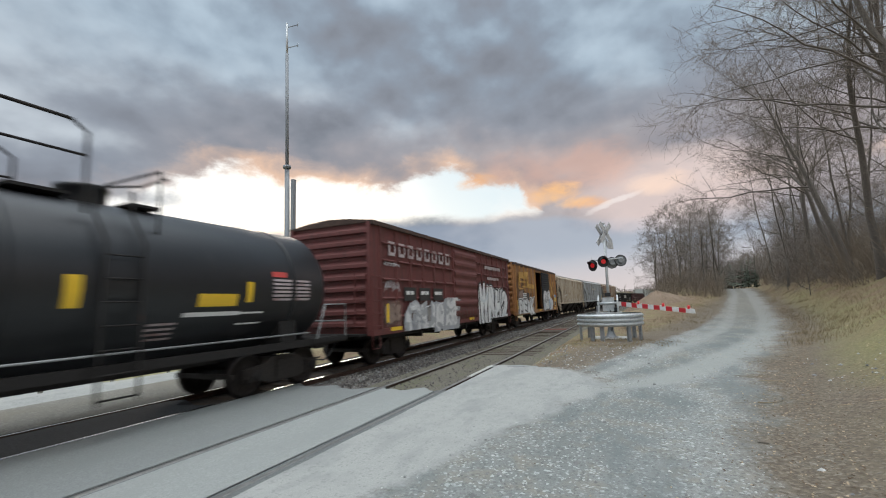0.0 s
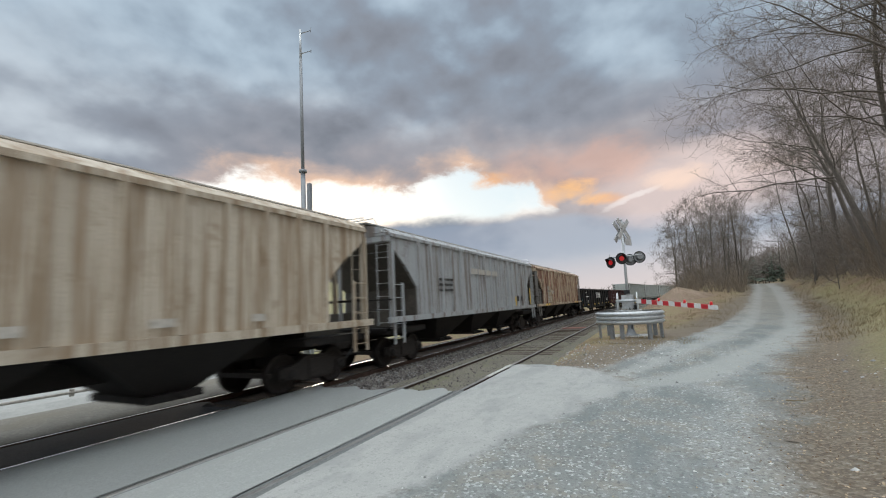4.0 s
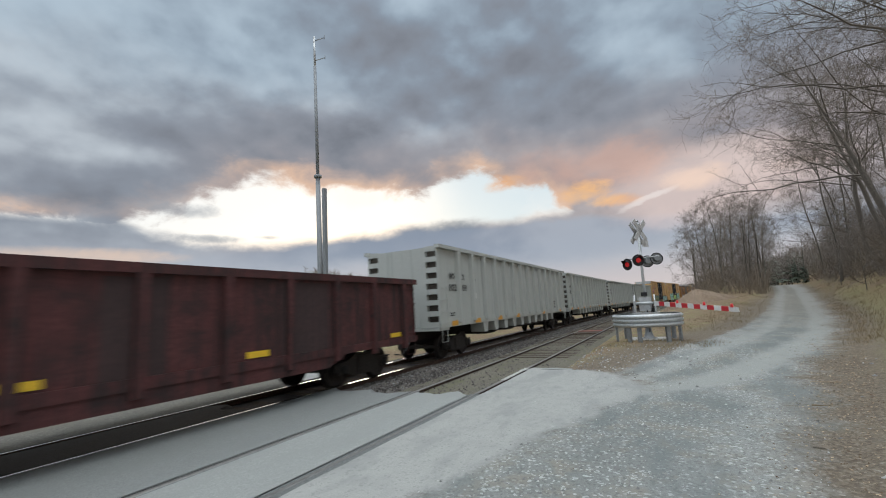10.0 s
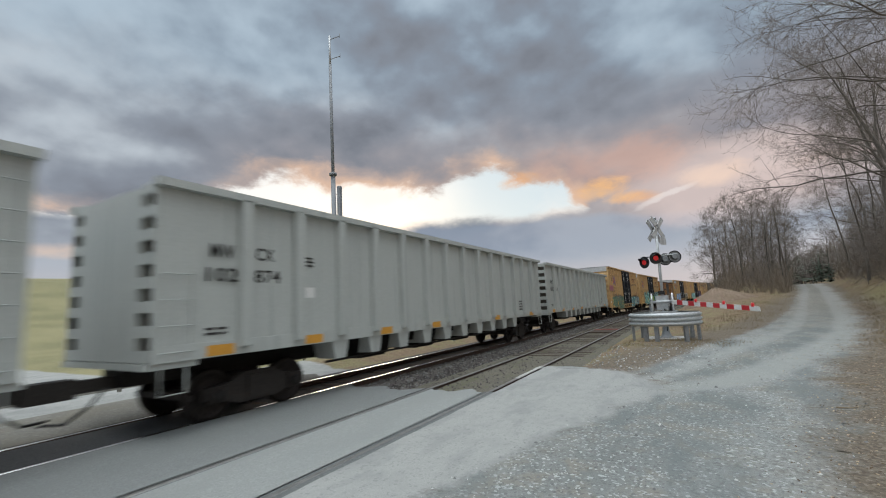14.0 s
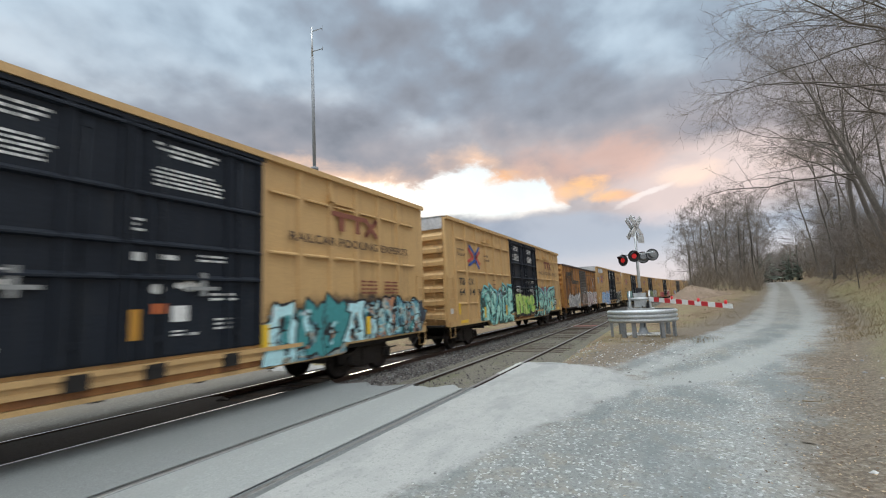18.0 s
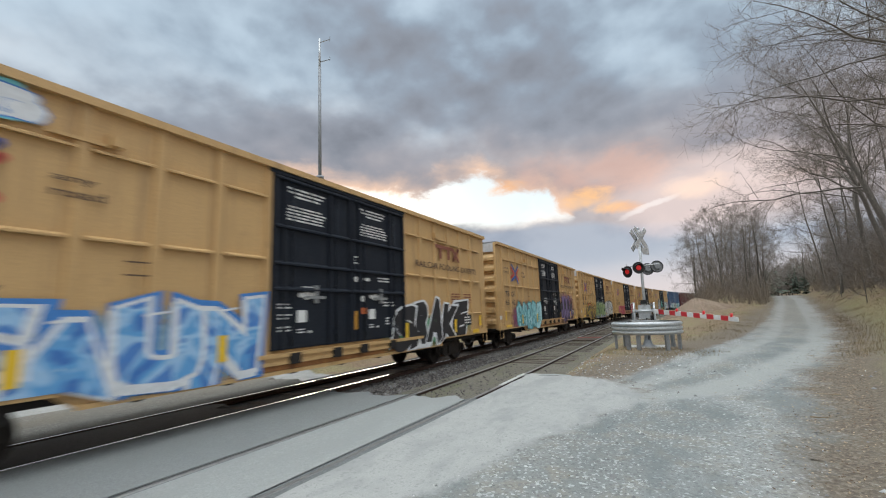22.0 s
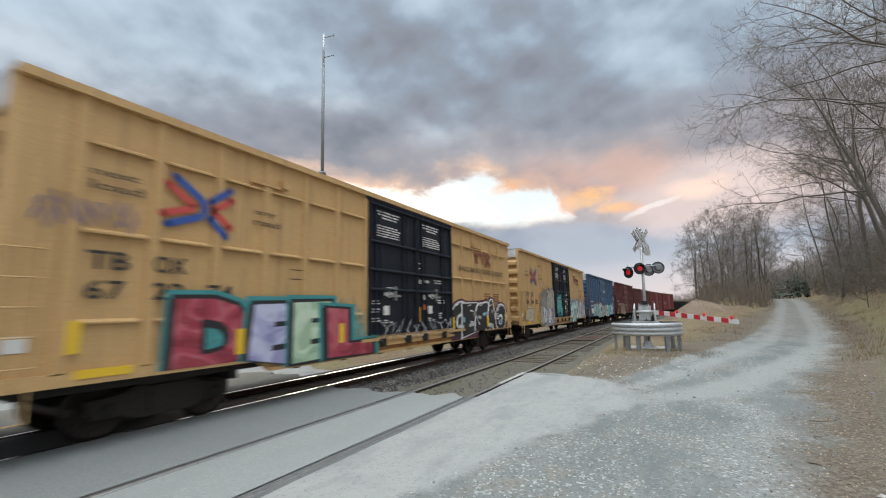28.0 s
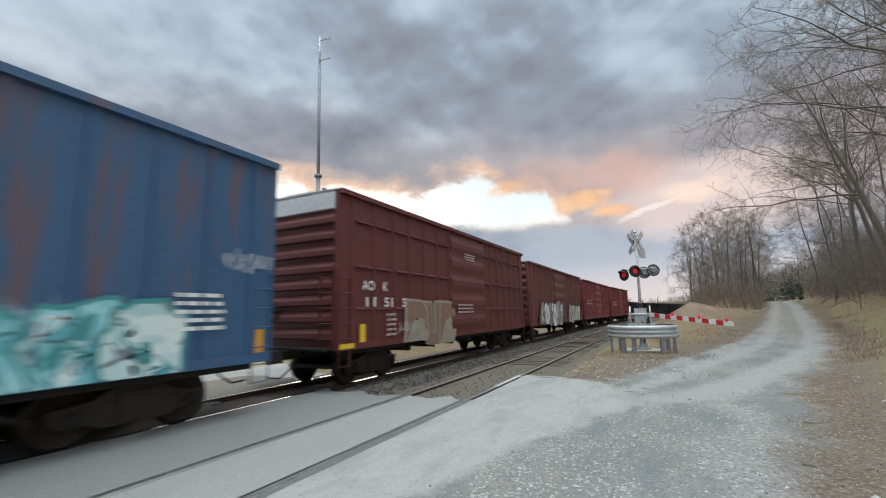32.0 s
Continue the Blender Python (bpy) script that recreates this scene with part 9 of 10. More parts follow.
M["lime_tag"] = surface("bright_green_tape", (0.20, 0.52, 0.22), 0.5, vary=0.1, grain=20)
M["gold_block"] = surface("worn_golden_paint", (0.52, 0.30, 0.07), 0.65, vary=0.25, grain=10, stain=(0.33, 0.15, 0.05), amount=0.4)
open_boxcar()


mural("rust", ((0.11, 0.042, 0.026), (0.19, 0.078, 0.042), (0.30, 0.165, 0.10), (0.47, 0.34, 0.25), (0.36, 0.22, 0.15), (0.14, 0.055, 0.033)), 1.5, (1.0, 1.0, 0.30))
M["rust_mottle"] = SPRAY["rust"]


def hoppers():
    root, y0, hw, zb = covered_hopper(44.3, 17.3, 4.35, "tan", "dusty tan covered hopper car with ribbed sides", 15, 1)
    x = hw + 0.078
    bars(root, y0 + 3.3, y0 + 3.9, 2.45, 2.85, 3, "dusty_grey", x, seed=51)
    plate(root, y0 + 3.3, y0 + 3.95, 2.2, 2.32, "white", x, "white_sticker")
    bars(root, y0 + 3.3, y0 + 3.9, 1.75, 2.05, 3, "dusty_grey", x, seed=52)
    plate(root, y0 + 4.25, y0 + 4.7, 2.2, 2.4, "white", x, "white_sticker")
    for k in range(5):
        plate(root, y0 + 5.6 + k * 1.9, y0 + 6.0 + k * 1.9, 1.72, 1.86, "dust_mark", x)
    root, y0, hw, zb = covered_hopper(62.3, 17.4, 4.40, "greyhop", "streaked grey covered hopper car with ribbed sides", 15, 2)
    for a in (12.88, 16.0):
        plate(root, y0 + a, y0 + a + 0.16, 1.6, 2.1 if a < 15 else 2.6, "sign_yellow", x, label="yellow mark")
    for a in (13.2, 14.0):
        plate(root, y0 + a, y0 + a + 0.36, 1.85, 2.15, "stencil", x, "notice_panel")
    bars(root, y0 + 3.4, y0 + 4.6, 2.3, 2.9, 3, "stencil", x, seed=53)
    bars(root, y0 + 6.4, y0 + 10.2, 3.0, 3.5, 1, "dust_mark", x, seed=54)
    root, y0, hw, zb = covered_hopper(80.6, 17.5, 4.35, "rusthop", "heavily rusted cream covered hopper car", 15, 3, "dusty_grey")
    # rusted sheets between the ribs
    rng = random.Random(77)
    for k in range(15):
        a, b = (y0 + 1.95 + (17.5 - 3.9) * q / 15 for q in (k, k + 1))
        low = rng.choice((1.62, 1.62, 1.62, 1.9)) if not 0 < k < 3 else 2.86
        plate(root, a + 0.075, b - 0.075, low, 4.02, "rust_mottle", hw + 0.002, "rusted_sheet", "rust-browned side sheet")
        spray_cloud(root, a - 0.3, b + 0.25, 2.2 + 0.8 * rng.random(), 4.4, "oxide", hw + 0.006, k, "dark rust bloom on the sheet")
    plate(root, y0 + 0.9, y0 + 1.9, 3.35, 4.02, "rust_brown", hw + 0.002, "rusted_sheet", "rust-browned side sheet")
    for a, b, z0, z1 in ((2.70, 3.02, 1.6, 2.85), (3.12, 3.92, 1.6, 2.85), (4.02, 4.25, 1.6, 2.7)):
        plate(root, y0 + a, y0 + b, z0, z1, "grey_patch", hw + 0.010, "faded_panel", "patch of pale grey paint under the numbers")
    text(root, "AE", y0 + 2.72, 2.68, 0.20, "dusty_grey", x + 0.03, width=0.42)
    bars(root, y0 + 3.2, y0 + 3.9, 2.66, 2.86, 1, "grey_patch", x, seed=55)
    bars(root, y0 + 2.74, y0 + 3.9, 2.38, 2.56, 1, "dusty_grey", x + 0.03, seed=57)
    plate(root, y0 + 4.3, y0 + 5.0, 2.25, 2.55, "dust_mark", x, "faded_panel")
    bars(root, y0 + 2.9, y0 + 4.0, 1.6, 2.1, 3, "dust_mark", x, seed=56)
    for a in (2.12, 2.88, 13.6, 14.6):
        plate(root, y0 + a, y0 + a + 0.5, 1.42, 1.56, "sign_yellow", hw + 0.10, label="yellow reflective strip")


M["grey_patch"] = surface("pale_grey_patch", (0.40, 0.37, 0.32), 0.75, vary=0.2, grain=12, stain=(0.26, 0.19, 0.13), amount=0.3, streaks=0.4)
M["dusty_grey"] = surface("worn_grey_stencil", (0.20, 0.19, 0.175), 0.7, vary=0.25, grain=12)
M["rust_brown"] = surface("rust_brown_sheet", (0.17, 0.066, 0.038), 0.85, vary=0.3, grain=12, bump=0.1, stain=(0.38, 0.26, 0.19), amount=0.30, streaks=0.55, run_size=2.2)
hoppers()


def near_gondolas():
    root, y0, hw, zs = gondola(99.1, 20.1, 2.72, "gond_black", "long black gondola car with white stencils", 13, 1)
    x = hw + 0.115
    for k in range(5):
        z = 2.32 - k * 0.135
        plate(root, y0 + 8.5, y0 + 9.35, z, z + 0.07, "white", x, "brand_stripe")
        plate(root, y0 + 9.4, y0 + 10.45 - k * 0.05, z, z + 0.07, "white", x, "brand_stripe")
    for a in (10.55, 11.15):
        me = Mesh()
        me.slab([(x, y0 + a, 1.74), (x, y0 + a + 0.5, 1.74), (x, y0 + a + 0.56, 2.38), (x, y0 + a + 0.06, 2.38)], (0.004, 0, 0))
        me.link("brand_block", M["white"], root, "white slanted block")
    bars(root, y0 + 2.15, y0 + 2.7, 2.25, 2.52, 1, "white", x, seed=61)
    bars(root, y0 + 2.15, y0 + 3.7, 1.80, 2.06, 1, "white", x, seed=62)
    bars(root, y0 + 2.2, y0 + 2.6, 1.3, 1.62, 3, "faded_white", x, seed=63)
    bars(root, y0 + 3.05, y0 + 3.6, 1.25, 1.5, 2, "white", x, seed=64)
    graffiti(root, y0 + 0.45, y0 + 1.2, 1.5, 1.85, 3, ("teal",), "teal", x=hw + 0.01, seed=65, weight=0.2)
    for a, w in ((0.58, 0.52), (3.0, 0.5), (6.9, 0.5), (9.9, 0.5), (13.0, 0.5), (16.0, 0.5), (18.6, 0.52)):
        plate(root, y0 + a, y0 + a + w, 0.96 if a > 1 else 0.94, 1.08 if a > 1 else 1.18, "sign_yellow", x - 0.07 if a < 1 else x, label="yellow reflective strip")
    me = Mesh()
    me.slab([(x, y0 + 10.98, 1.25), (x, y0 + 11.04, 1.25), (x, y0 + 11.04, 0.98), (x, y0 + 11.14, 0.98), (x, y0 + 11.01, 0.82), (x, y0 + 10.88, 0.98), (x, y0 + 10.98, 0.98)], (0.004, 0, 0))
    me.link("arrow_mark", M["white"], root)
    bars(root, y0 + 17.4, y0 + 18.0, 1.3, 1.75, 3, "white", x, seed=66)
    plate(root, y0 + 17.0, y0 + 17.3, 1.3, 1.6, "white", x, "notice_panel")
    root, y0, hw, zs = gondola(120.3, 20.3, 2.72, "gond_red", "worn brown-red gondola car with sooty patches", 14, 2)
    bars(root, y0 + 2.18, y0 + 2.75, 1.88, 2.20, 1, "faded_white", x, seed=67)
    bars(root, y0 + 2.18, y0 + 2.75, 1.48, 1.78, 1, "faded_white", x, seed=68)
    bars(root, y0 + 3.25, y0 + 3.95, 1.50, 1.80, 1, "faded_white", x, seed=69)
    text(root, "M", y0 + 5.0, 1.42, 0.36, "faded_white", hw + 0.117, width=0.5)
    text(root, "W", y0 + 6.2, 1.40, 0.36, "faded_white", hw + 0.117, width=0.55)
    for a in (0.9, 4.15, 8.4, 10.7, 14.2, 18.9):
        plate(root, y0 + a, y0 + a + 0.5, 1.12 if a > 1 else 1.05, 1.24 if a > 1 else 1.33, "sign_yellow", hw + 0.045 if a < 1 else hw + 0.008, label="yellow reflective strip")
    for k, a in enumerate((4.2, 5.2, 6.4, 7.4, 8.9)):
        plate(root, y0 + a, y0 + a + 0.6, 0.98 + 0.02 * k, 1.10, "dust_mark", hw + 0.046, "chalk_smear")
    for a, b, z0, z1 in ((0.62, 1.38, 1.25, 2.55), (1.62, 2.02, 0.95, 2.6), (6.9, 8.2, 1.2, 2.6), (11.8, 12.7, 0.95, 2.6), (15.0, 16.4, 1.0, 2.6)):
        plate(root, y0 + a, y0 + b, z0, z1, "soot", hw + 0.003, "soot_patch", "sooty dark patch")


M["soot"] = surface("sooty_paint", (0.042, 0.024, 0.024), 0.8, vary=0.3, grain=14, stain=(0.06, 0.03, 0.03), amount=0.4, streaks=0.5)
near_gondolas()
for k, num in enumerate((("MW", "CX", "102", "888"), ("MW", "CX", "102", "885"), ("MW", "CX", "102", "874"), ("MW", "CX", "102", "874"))):
    aggregate_car(142.04 + 20.99 * k, num)

GX = 1.55 + 0.063
DX = 1.55 + 0.125


def yellow_cars():
    """The run of high-cube boxcars, each with its own sprayed pieces."""
    a = -18.5 / 2
    c = ttx_boxcar(226.0, "660000")
    spray_cloud(c, a + 0.6, a + 7.3, 0.62, 2.45, "grey", GX - 0.001, 1)
    wash(c, a + 0.75, a + 6.95, 0.62, 2.15, "camo", GX + 0.002, 101, 0.20, "green and tan camouflage-like sprayed field")
    for k, (p, q) in enumerate(((0.9, 2.2), (2.6, 3.6), (4.3, 5.6), (5.9, 6.8))):
        graffiti(c, a + p, a + q, 0.80, 1.95, 1, ("camo",), "dark_green", x=GX + 0.004, seed=102 + k, weight=0.42, label="green sprayed letter")
    spray_cloud(c, a + 11.95, a + 18.3, 0.62, 2.35, "night", GX - 0.001, 4)
    wash(c, a + 12.05, a + 18.2, 0.62, 2.02, "wild_blue", GX + 0.002, 106, 0.34, "blue and teal sprayed field")
    graffiti(c, a + 12.2, a + 18.1, 0.75, 1.95, 6, ("wild_blue", "wild_blue", "teal", "pale_aqua"), "black", x=GX + 0.004, seed=103, weight=0.36, label="aqua and black sprayed letters")
    graffiti(c, a + 0.05, a + 1.6, 2.65, 3.2, 3, ("pink",), "brown", x=GX, seed=105, weight=0.2)
    c = ttx_boxcar(246.2, "641496")
    spray_cloud(c, a + 2.6, a + 7.3, 0.9, 2.6, "plum", GX - 0.001, 2, "faint purple spray")
    piece(c, "SPADE", a + 3.15, a + 7.2, 0.80, 2.35, "mint_dark", "dark_green", halo="aqua", x=GX + 0.002, seed=111, label="aqua and green sprayed letters", fat=0.07, wave=0.10)
    piece(c, "nme", a + 7.65, a + 10.95, 1.10, 2.02, "lime_mix", "black", x=DX, seed=112, label="lime green sprayed letters on the doors", fat=0.07, shear=0.02, wave=0.03, shine=False)
    spray_cloud(c, a + 11.4, a + 17.0, 1.4, 2.75, "plum", GX - 0.001, 3, "faint purple spray")
    piece(c, "SPADE", a + 11.3, a + 16.2, 0.75, 2.30, "mint_dark", "black", halo="aqua", x=GX + 0.002, seed=113, label="aqua and black sprayed letters", fat=0.07, wave=0.10)
    box, y0, d0, d1, zs, hw = old_boxcar(266.15, 15.25, 4.38, "rail_yellow2", "roof_dark", "rail_yellow", "rusty yellow boxcar with a dark ribbed door", (6.2, 9.3), 5, 5, ribs=8, chord="roof_dark", post_mat="rail_yellow", post_w=0.16)
    rib_door(box, d0, d1, zs + 0.15, 4.2, hw, "dusty_door", 20)
    x = hw + 0.062
    for p, q, z0, z1, s in ((1.0, 1.5, 3.45, 3.86, 0.12), (1.72, 2.5, 3.55, 3.86, 0.12), (2.62, 2.82, 3.52, 3.88, 0.12), (3.0, 3.35, 3.52, 4.04, 0.14), (2.92, 3.25, 2.90, 3.46, 0.14), (3.4, 3.75, 2.90, 3.24, 0.1), (3.85, 4.45, 2.90, 3.22, 0.1), (4.55, 5.0, 2.90, 3.2, 0.1), (5.1, 5.6, 2.88, 3.18, 0.12),
                             (1.2, 2.75, 3.36, 3.42, 0.0), (1.85, 2.7, 3.02, 3.08, 0.0), (2.66, 2.74, 3.06, 3.38, 0.05)):
        me = Mesh()
        me.slab([(x, y0 + p, z0), (x, y0 + q, z0), (x, y0 + q + s, z1), (x, y0 + p + s, z1)], (0.004, 0, 0))
        me.link("brand_block", M["faded_black"], box, "faded black block")
    bars(box, y0 + 9.5, y0 + 14.6, 3.72, 3.98, 1, "faded_brown", x, seed=129)
    graffiti(box, y0 + 0.1, y0 + 2.0, 2.3, 3.8, 2, ("oxblood",), "oxblood", x=x, seed=121, weight=0.12, label="dark brown sprayed scrawl")
    spray_cloud(box, y0 + 0.8, y0 + 6.2, 0.75, 2.15, "grey", x - 0.001, 3)
    graffiti(box, y0 + 1.3, y0 + 5.9, 0.80, 2.0, 5, ("silver", "silver", "grey"), "dusty", x=x, seed=122, weight=0.32, label="grey sprayed letters")
    for p, q, z0, z1 in ((0.5, 3.0, 1.2, 4.0), (3.4, 6.2, 1.4, 3.0), (9.3, 12.4, 1.4, 3.4), (12.4, 15.1, 1.2, 4.0)):
        spray_cloud(box, y0 + p, y0 + q, z0, z1, "grime", hw + 0.003, p, "rusty grime on worn paint")
    piece(box, "HAUE", y0 + 9.45, y0 + 14.4, 0.85, 2.12, "rose", "black", halo="white", x=x, seed=123, label="pale outlined sprayed letters", fat=0.085, wave=0.04, shear=0.05)
    rng = random.Random(124)
    spray_cloud(box, y0 + 6.25, y0 + 9.28, 0.9, 2.35, "dusk", hw + 0.112, 60, "dull chalky film on the dark door")
    for k in range(13):
        p, z = y0 + 6.3 + 1.5 * rng.random(), 1.12 + 0.112 * k
        spray_cloud(box, p, p + rng.uniform(0.8, 1.5), z, z + rng.uniform(0.05, 0.10), ("white", "grey", "white", "dusk")[k % 4], hw + 0.114 + 0.0004 * k, 60.5 + k, "chalky pale streak on the dark door")
    for q in ((12.2, 2.55, 13.7, 3.65), (12.2, 3.65, 13.7, 2.55)):
        me = Mesh()
        stroke(me, [(y0 + q[0], q[1]), (y0 + q[2], q[3])], 0.16, x + 0.002 * (q[1] > 3), 0)
        me.link("cross_emblem", SPRAY["dusk"], box, "faded pinkish cross bar")
    for p in (0.95, 4.9, 9.6, 12.8):
        plate(box, y0 + p, y0 + p + 0.5, 1.04, 1.16, "sign_yellow", x + 0.002, label="yellow reflective strip")
    plate(box, y0 + 0.9, y0 + 1.4, 1.36, 1.62, "sign_yellow", x, "notice_panel")
    c = ttx_boxcar(282.6, "643127")
    for k in range(3):
        graffiti(c, a + 0.85 + 0.9 * k, a + 1.5 + 0.9 * k, 4.42, 4.90, 1, ("white",), "blue", back="aqua", x=GX, seed=131 + k, weight=0.25)
    spray_cloud(c, a + 0.9, a + 7.2, 0.7, 2.2, "sky", GX - 0.001, 5)
    piece(c, "FAUN", a + 2.2, a + 6.95, 0.80, 2.10, "blue_mix", "white", halo="blue", x=GX, seed=134, label="blue sprayed letters with a white outline", fat=0.06, wave=0.10)
    spray_cloud(c, a + 10.6, a + 17.2, 0.75, 1.95, "green", GX - 0.001, 6, "green overspray")
    piece(c, "SRAKE", a + 11.55, a + 16.3, 0.85, 2.18, "black", "white", x=GX + 0.001, seed=135, label="black sprayed letters with a white outline", fat=0.085, wave=0.05, shear=0.22, shine=False)
    graffiti(c, a + 0.05, a + 0.8, 3.2, 3.9, 1, ("grey",), "grey", x=GX, seed=136, weight=0.2)
    c = ttx_boxcar(302.6, "664206")
    spray_cloud(c, a + 1.2, a + 7.4, 0.75, 2.45, "plum", GX - 0.001, 7, "dull pink overspray")
    graffiti(c, a + 2.5, a + 7.0, 0.75, 2.22, 4, ("aqua_mix", "aqua_mix", "pale_aqua"), "teal", x=GX, seed=141, weight=0.36, label="aqua sprayed letters with a pink shadow")
    spray_cloud(c, a + 11.7, a + 17.3, 0.65, 3.25, "pink", GX - 0.002, 8, "pinkish overspray")
    spray_cloud(c, a + 11.85, a + 16.95, 0.62, 3.15, "purple", GX, 9, "purple overspray")
    for k, p in enumerate((12.2, 13.3, 14.4, 15.4)):
        spray_cloud(c, a + p, a + p + 0.95, 0.8, 2.75, "night", GX + 0.002, 10 + k, "black overspray")
        spray_cloud(c, a + p + 0.2, a + p + 0.75, 1.1, 1.9, "purple", GX + 0.003, 20 + k, "purple overspray")
    c = ttx_boxcar(322.75, "662261")
    spray_cloud(c, a + 1.6, a + 7.0, 0.7, 2.5, "yellow", GX - 0.002, 11, "yellow overspray")
    spray_cloud(c, a + 1.9, a + 6.6, 1.5, 2.35, "red", GX - 0.001, 12, "red overspray")
    spray_cloud(c, a + 1.8, a + 6.6, 0.7, 1.9, "night", GX - 0.0005, 19, "black overspray")
    graffiti(c, a + 1.9, a + 6.5, 0.70, 2.05, 5, ("black", "black", "oxblood"), "yellow", x=GX, seed=151, weight=0.44, label="black sprayed letters edged in yellow and red")
    piece(c, "ATGO", a + 6.5, a + 11.95, 0.95, 2.25, "olive_mix", "dark_green", x=DX, seed=152, label="green sprayed letters with a lilac shadow", fat=0.09, wave=0.04)
    wash(c, a + 6.9, a + 11.9, 0.62, 1.12, "lilac_bars", DX - 0.002, 155, 0.15, "lilac sprayed band under the letters")
    spray_cloud(c, a + 11.9, a + 18.0, 0.9, 2.6, "green", GX - 0.002, 13, "thin green and red overspray")
    piece(c, "MUKES", a + 12.35, a + 17.45, 0.82, 2.32, "silver", "black", x=GX, seed=153, label="white sprayed letters outlined in black", fat=0.085, wave=0.05)
    graffiti(c, a + 4.4, a + 6.05, 2.95, 3.35, 5, ("stain",), "stain", x=GX, seed=154, weight=0.16)
    c = ttx_boxcar(342.9, "660000")
    graffiti(c, a + 2.3, a + 7.1, 0.6, 1.8, 4, ("pink", "red", "pink"), "red", back="pink", x=GX, seed=161, weight=0.36, label="pink and red sprayed letters")
    graffiti(c, a + 12.4, a + 15.6, 0.60, 2.15, 3, ("white", "white", "red"), "red", halo="white", back="white", x=GX, seed=162, weight=0.40, label="white and red sprayed letters")
    graffiti(c, a + 17.1, a + 17.9, 2.4, 2.9, 1, ("red",), "red", x=GX, seed=163, weight=0.25)
    SPRAY["wine"] = spray_paint("wine", (0.085, 0.022, 0.045))
    c = ttx_boxcar(363.1, "672274")
    spray_cloud(c, a + 1.8, a + 7.6, 0.7, 2.3, "teal", GX - 0.002, 14, "teal overspray")
    for k, (ch, p, q, f) in enumerate((("D", 2.2, 3.65, "crimson"), ("E", 3.70, 4.70, "lilac_mix"), ("E", 4.72, 5.72, "mint_mix"), ("L", 5.75, 7.2, "crimson"))):
        piece(c, ch, a + p, a + q, 0.80, 2.02, f, "black", halo="teal", x=GX + 0.004 * k, seed=171 + k, label="red, lilac and mint sprayed letters", fat=0.07, wave=0.02, shear=0.0, shine=False)
    graffiti(c, a + 0.3, a + 1.5, 2.95, 3.65, 3, ("logo",), "logo", x=GX, seed=175, weight=0.12)
    spray_cloud(c, a + 11.8, a + 18.2, 0.7, 2.2, "night", GX - 0.002, 15, "black overspray")
    wash(c, a + 11.95, a + 17.85, 0.62, 2.02, "wine", GX - 0.001, 178, 0.30, "dark purple sprayed shadow")
    piece(c, "GESAO", a + 12.0, a + 17.6, 0.86, 2.10, "black", "white", halo="wine", x=GX, seed=176, label="black sprayed letters outlined in white with a purple shadow", fat=0.085, wave=0.07, shear=0.05)
    rng = random.Random(179)
    for k in range(11):
        y, z = a + 12.3 + 0.5 * k + rng.uniform(-0.1, 0.1), rng.uniform(1.0, 1.75)
        spray_cloud(c, y, y + rng.uniform(0.4, 0.8), z, z + rng.uniform(0.16, 0.34), ("white", "sky", "white", "grey")[k % 4], GX + 0.02 + 0.0004 * k, 30 + k, "pale sprayed highlight")
    graffiti(c, a + 7.6, a + 11.8, 0.9, 1.7, 4, ("white",), "grey", x=DX, seed=177, weight=0.10)
    c = ttx_boxcar(383.3, "666480", plain=True)
    graffiti(c, a + 0.95, a + 2.1, 1.15, 1.9, 1, ("cream", "dust"), "brown", back="cream", x=GX, seed=181, weight=0.3)
    spray_cloud(c, a + 3.2, a + 7.7, 0.65, 3.4, "grey", GX - 0.002, 16, "grey overspray")
    wash(c, a + 3.7, a + 5.4, 0.62, 2.1, "tumble", GX, 182, 0.30, "pale mural of tumbling shapes")
    wash(c, a + 5.3, a + 7.35, 0.62, 3.30, "tumble", GX + 0.001, 183, 0.20, "pale mural of tumbling shapes")
    graffiti(c, a + 4.4, a + 7.2, 0.80, 1.85, 4, ("white_mix", "lilac_bars"), "black", x=GX + 0.003, seed=187, weight=0.40, label="white sprayed letters on a mural")
    spray_cloud(c, a + 7.4, a + 9.4, 1.2, 3.0, "teal", DX, 17, "thin green spray on a black door")
    piece(c, "MOO", a + 11.9, a + 15.2, 0.75, 2.30, "ice", "black", halo="sky", x=GX, seed=185, label="pale aqua sprayed letters outlined in black", fat=0.10, wave=0.06, shine=False)
    graffiti(c, a + 15.3, a + 17.3, 0.75, 2.35, 3, ("white_mix", "silver", "lilac"), "black", x=GX + 0.002, seed=186, weight=0.30, label="white sprayed letters outlined in black")
    spray_cloud(c, a + 17.0, a + 18.4, 0.9, 2.4, "white", GX + 0.001, 18)


SPRAY["dusty"] = spray_paint("dusty_black", (0.10, 0.09, 0.085))
SPRAY["stain"] = spray_paint("stain", (0.10, 0.07, 0.05))
M["faded_black"] = surface("faded_black_paint", (0.055, 0.045, 0.035), 0.75, vary=0.3, grain=10, stain=(0.20, 0.10, 0.04), amount=0.3)
M["faded_brown"] = surface("faded_brown_words", (0.22, 0.115, 0.05), 0.75, vary=0.3, grain=10)
M["dusty_door"] = surface("dusty_dark_door", (0.085, 0.075, 0.068), 0.75, vary=0.3, grain=14, stain=(0.15, 0.12, 0.10), amount=0.3, streaks=0.4)
yellow_cars()


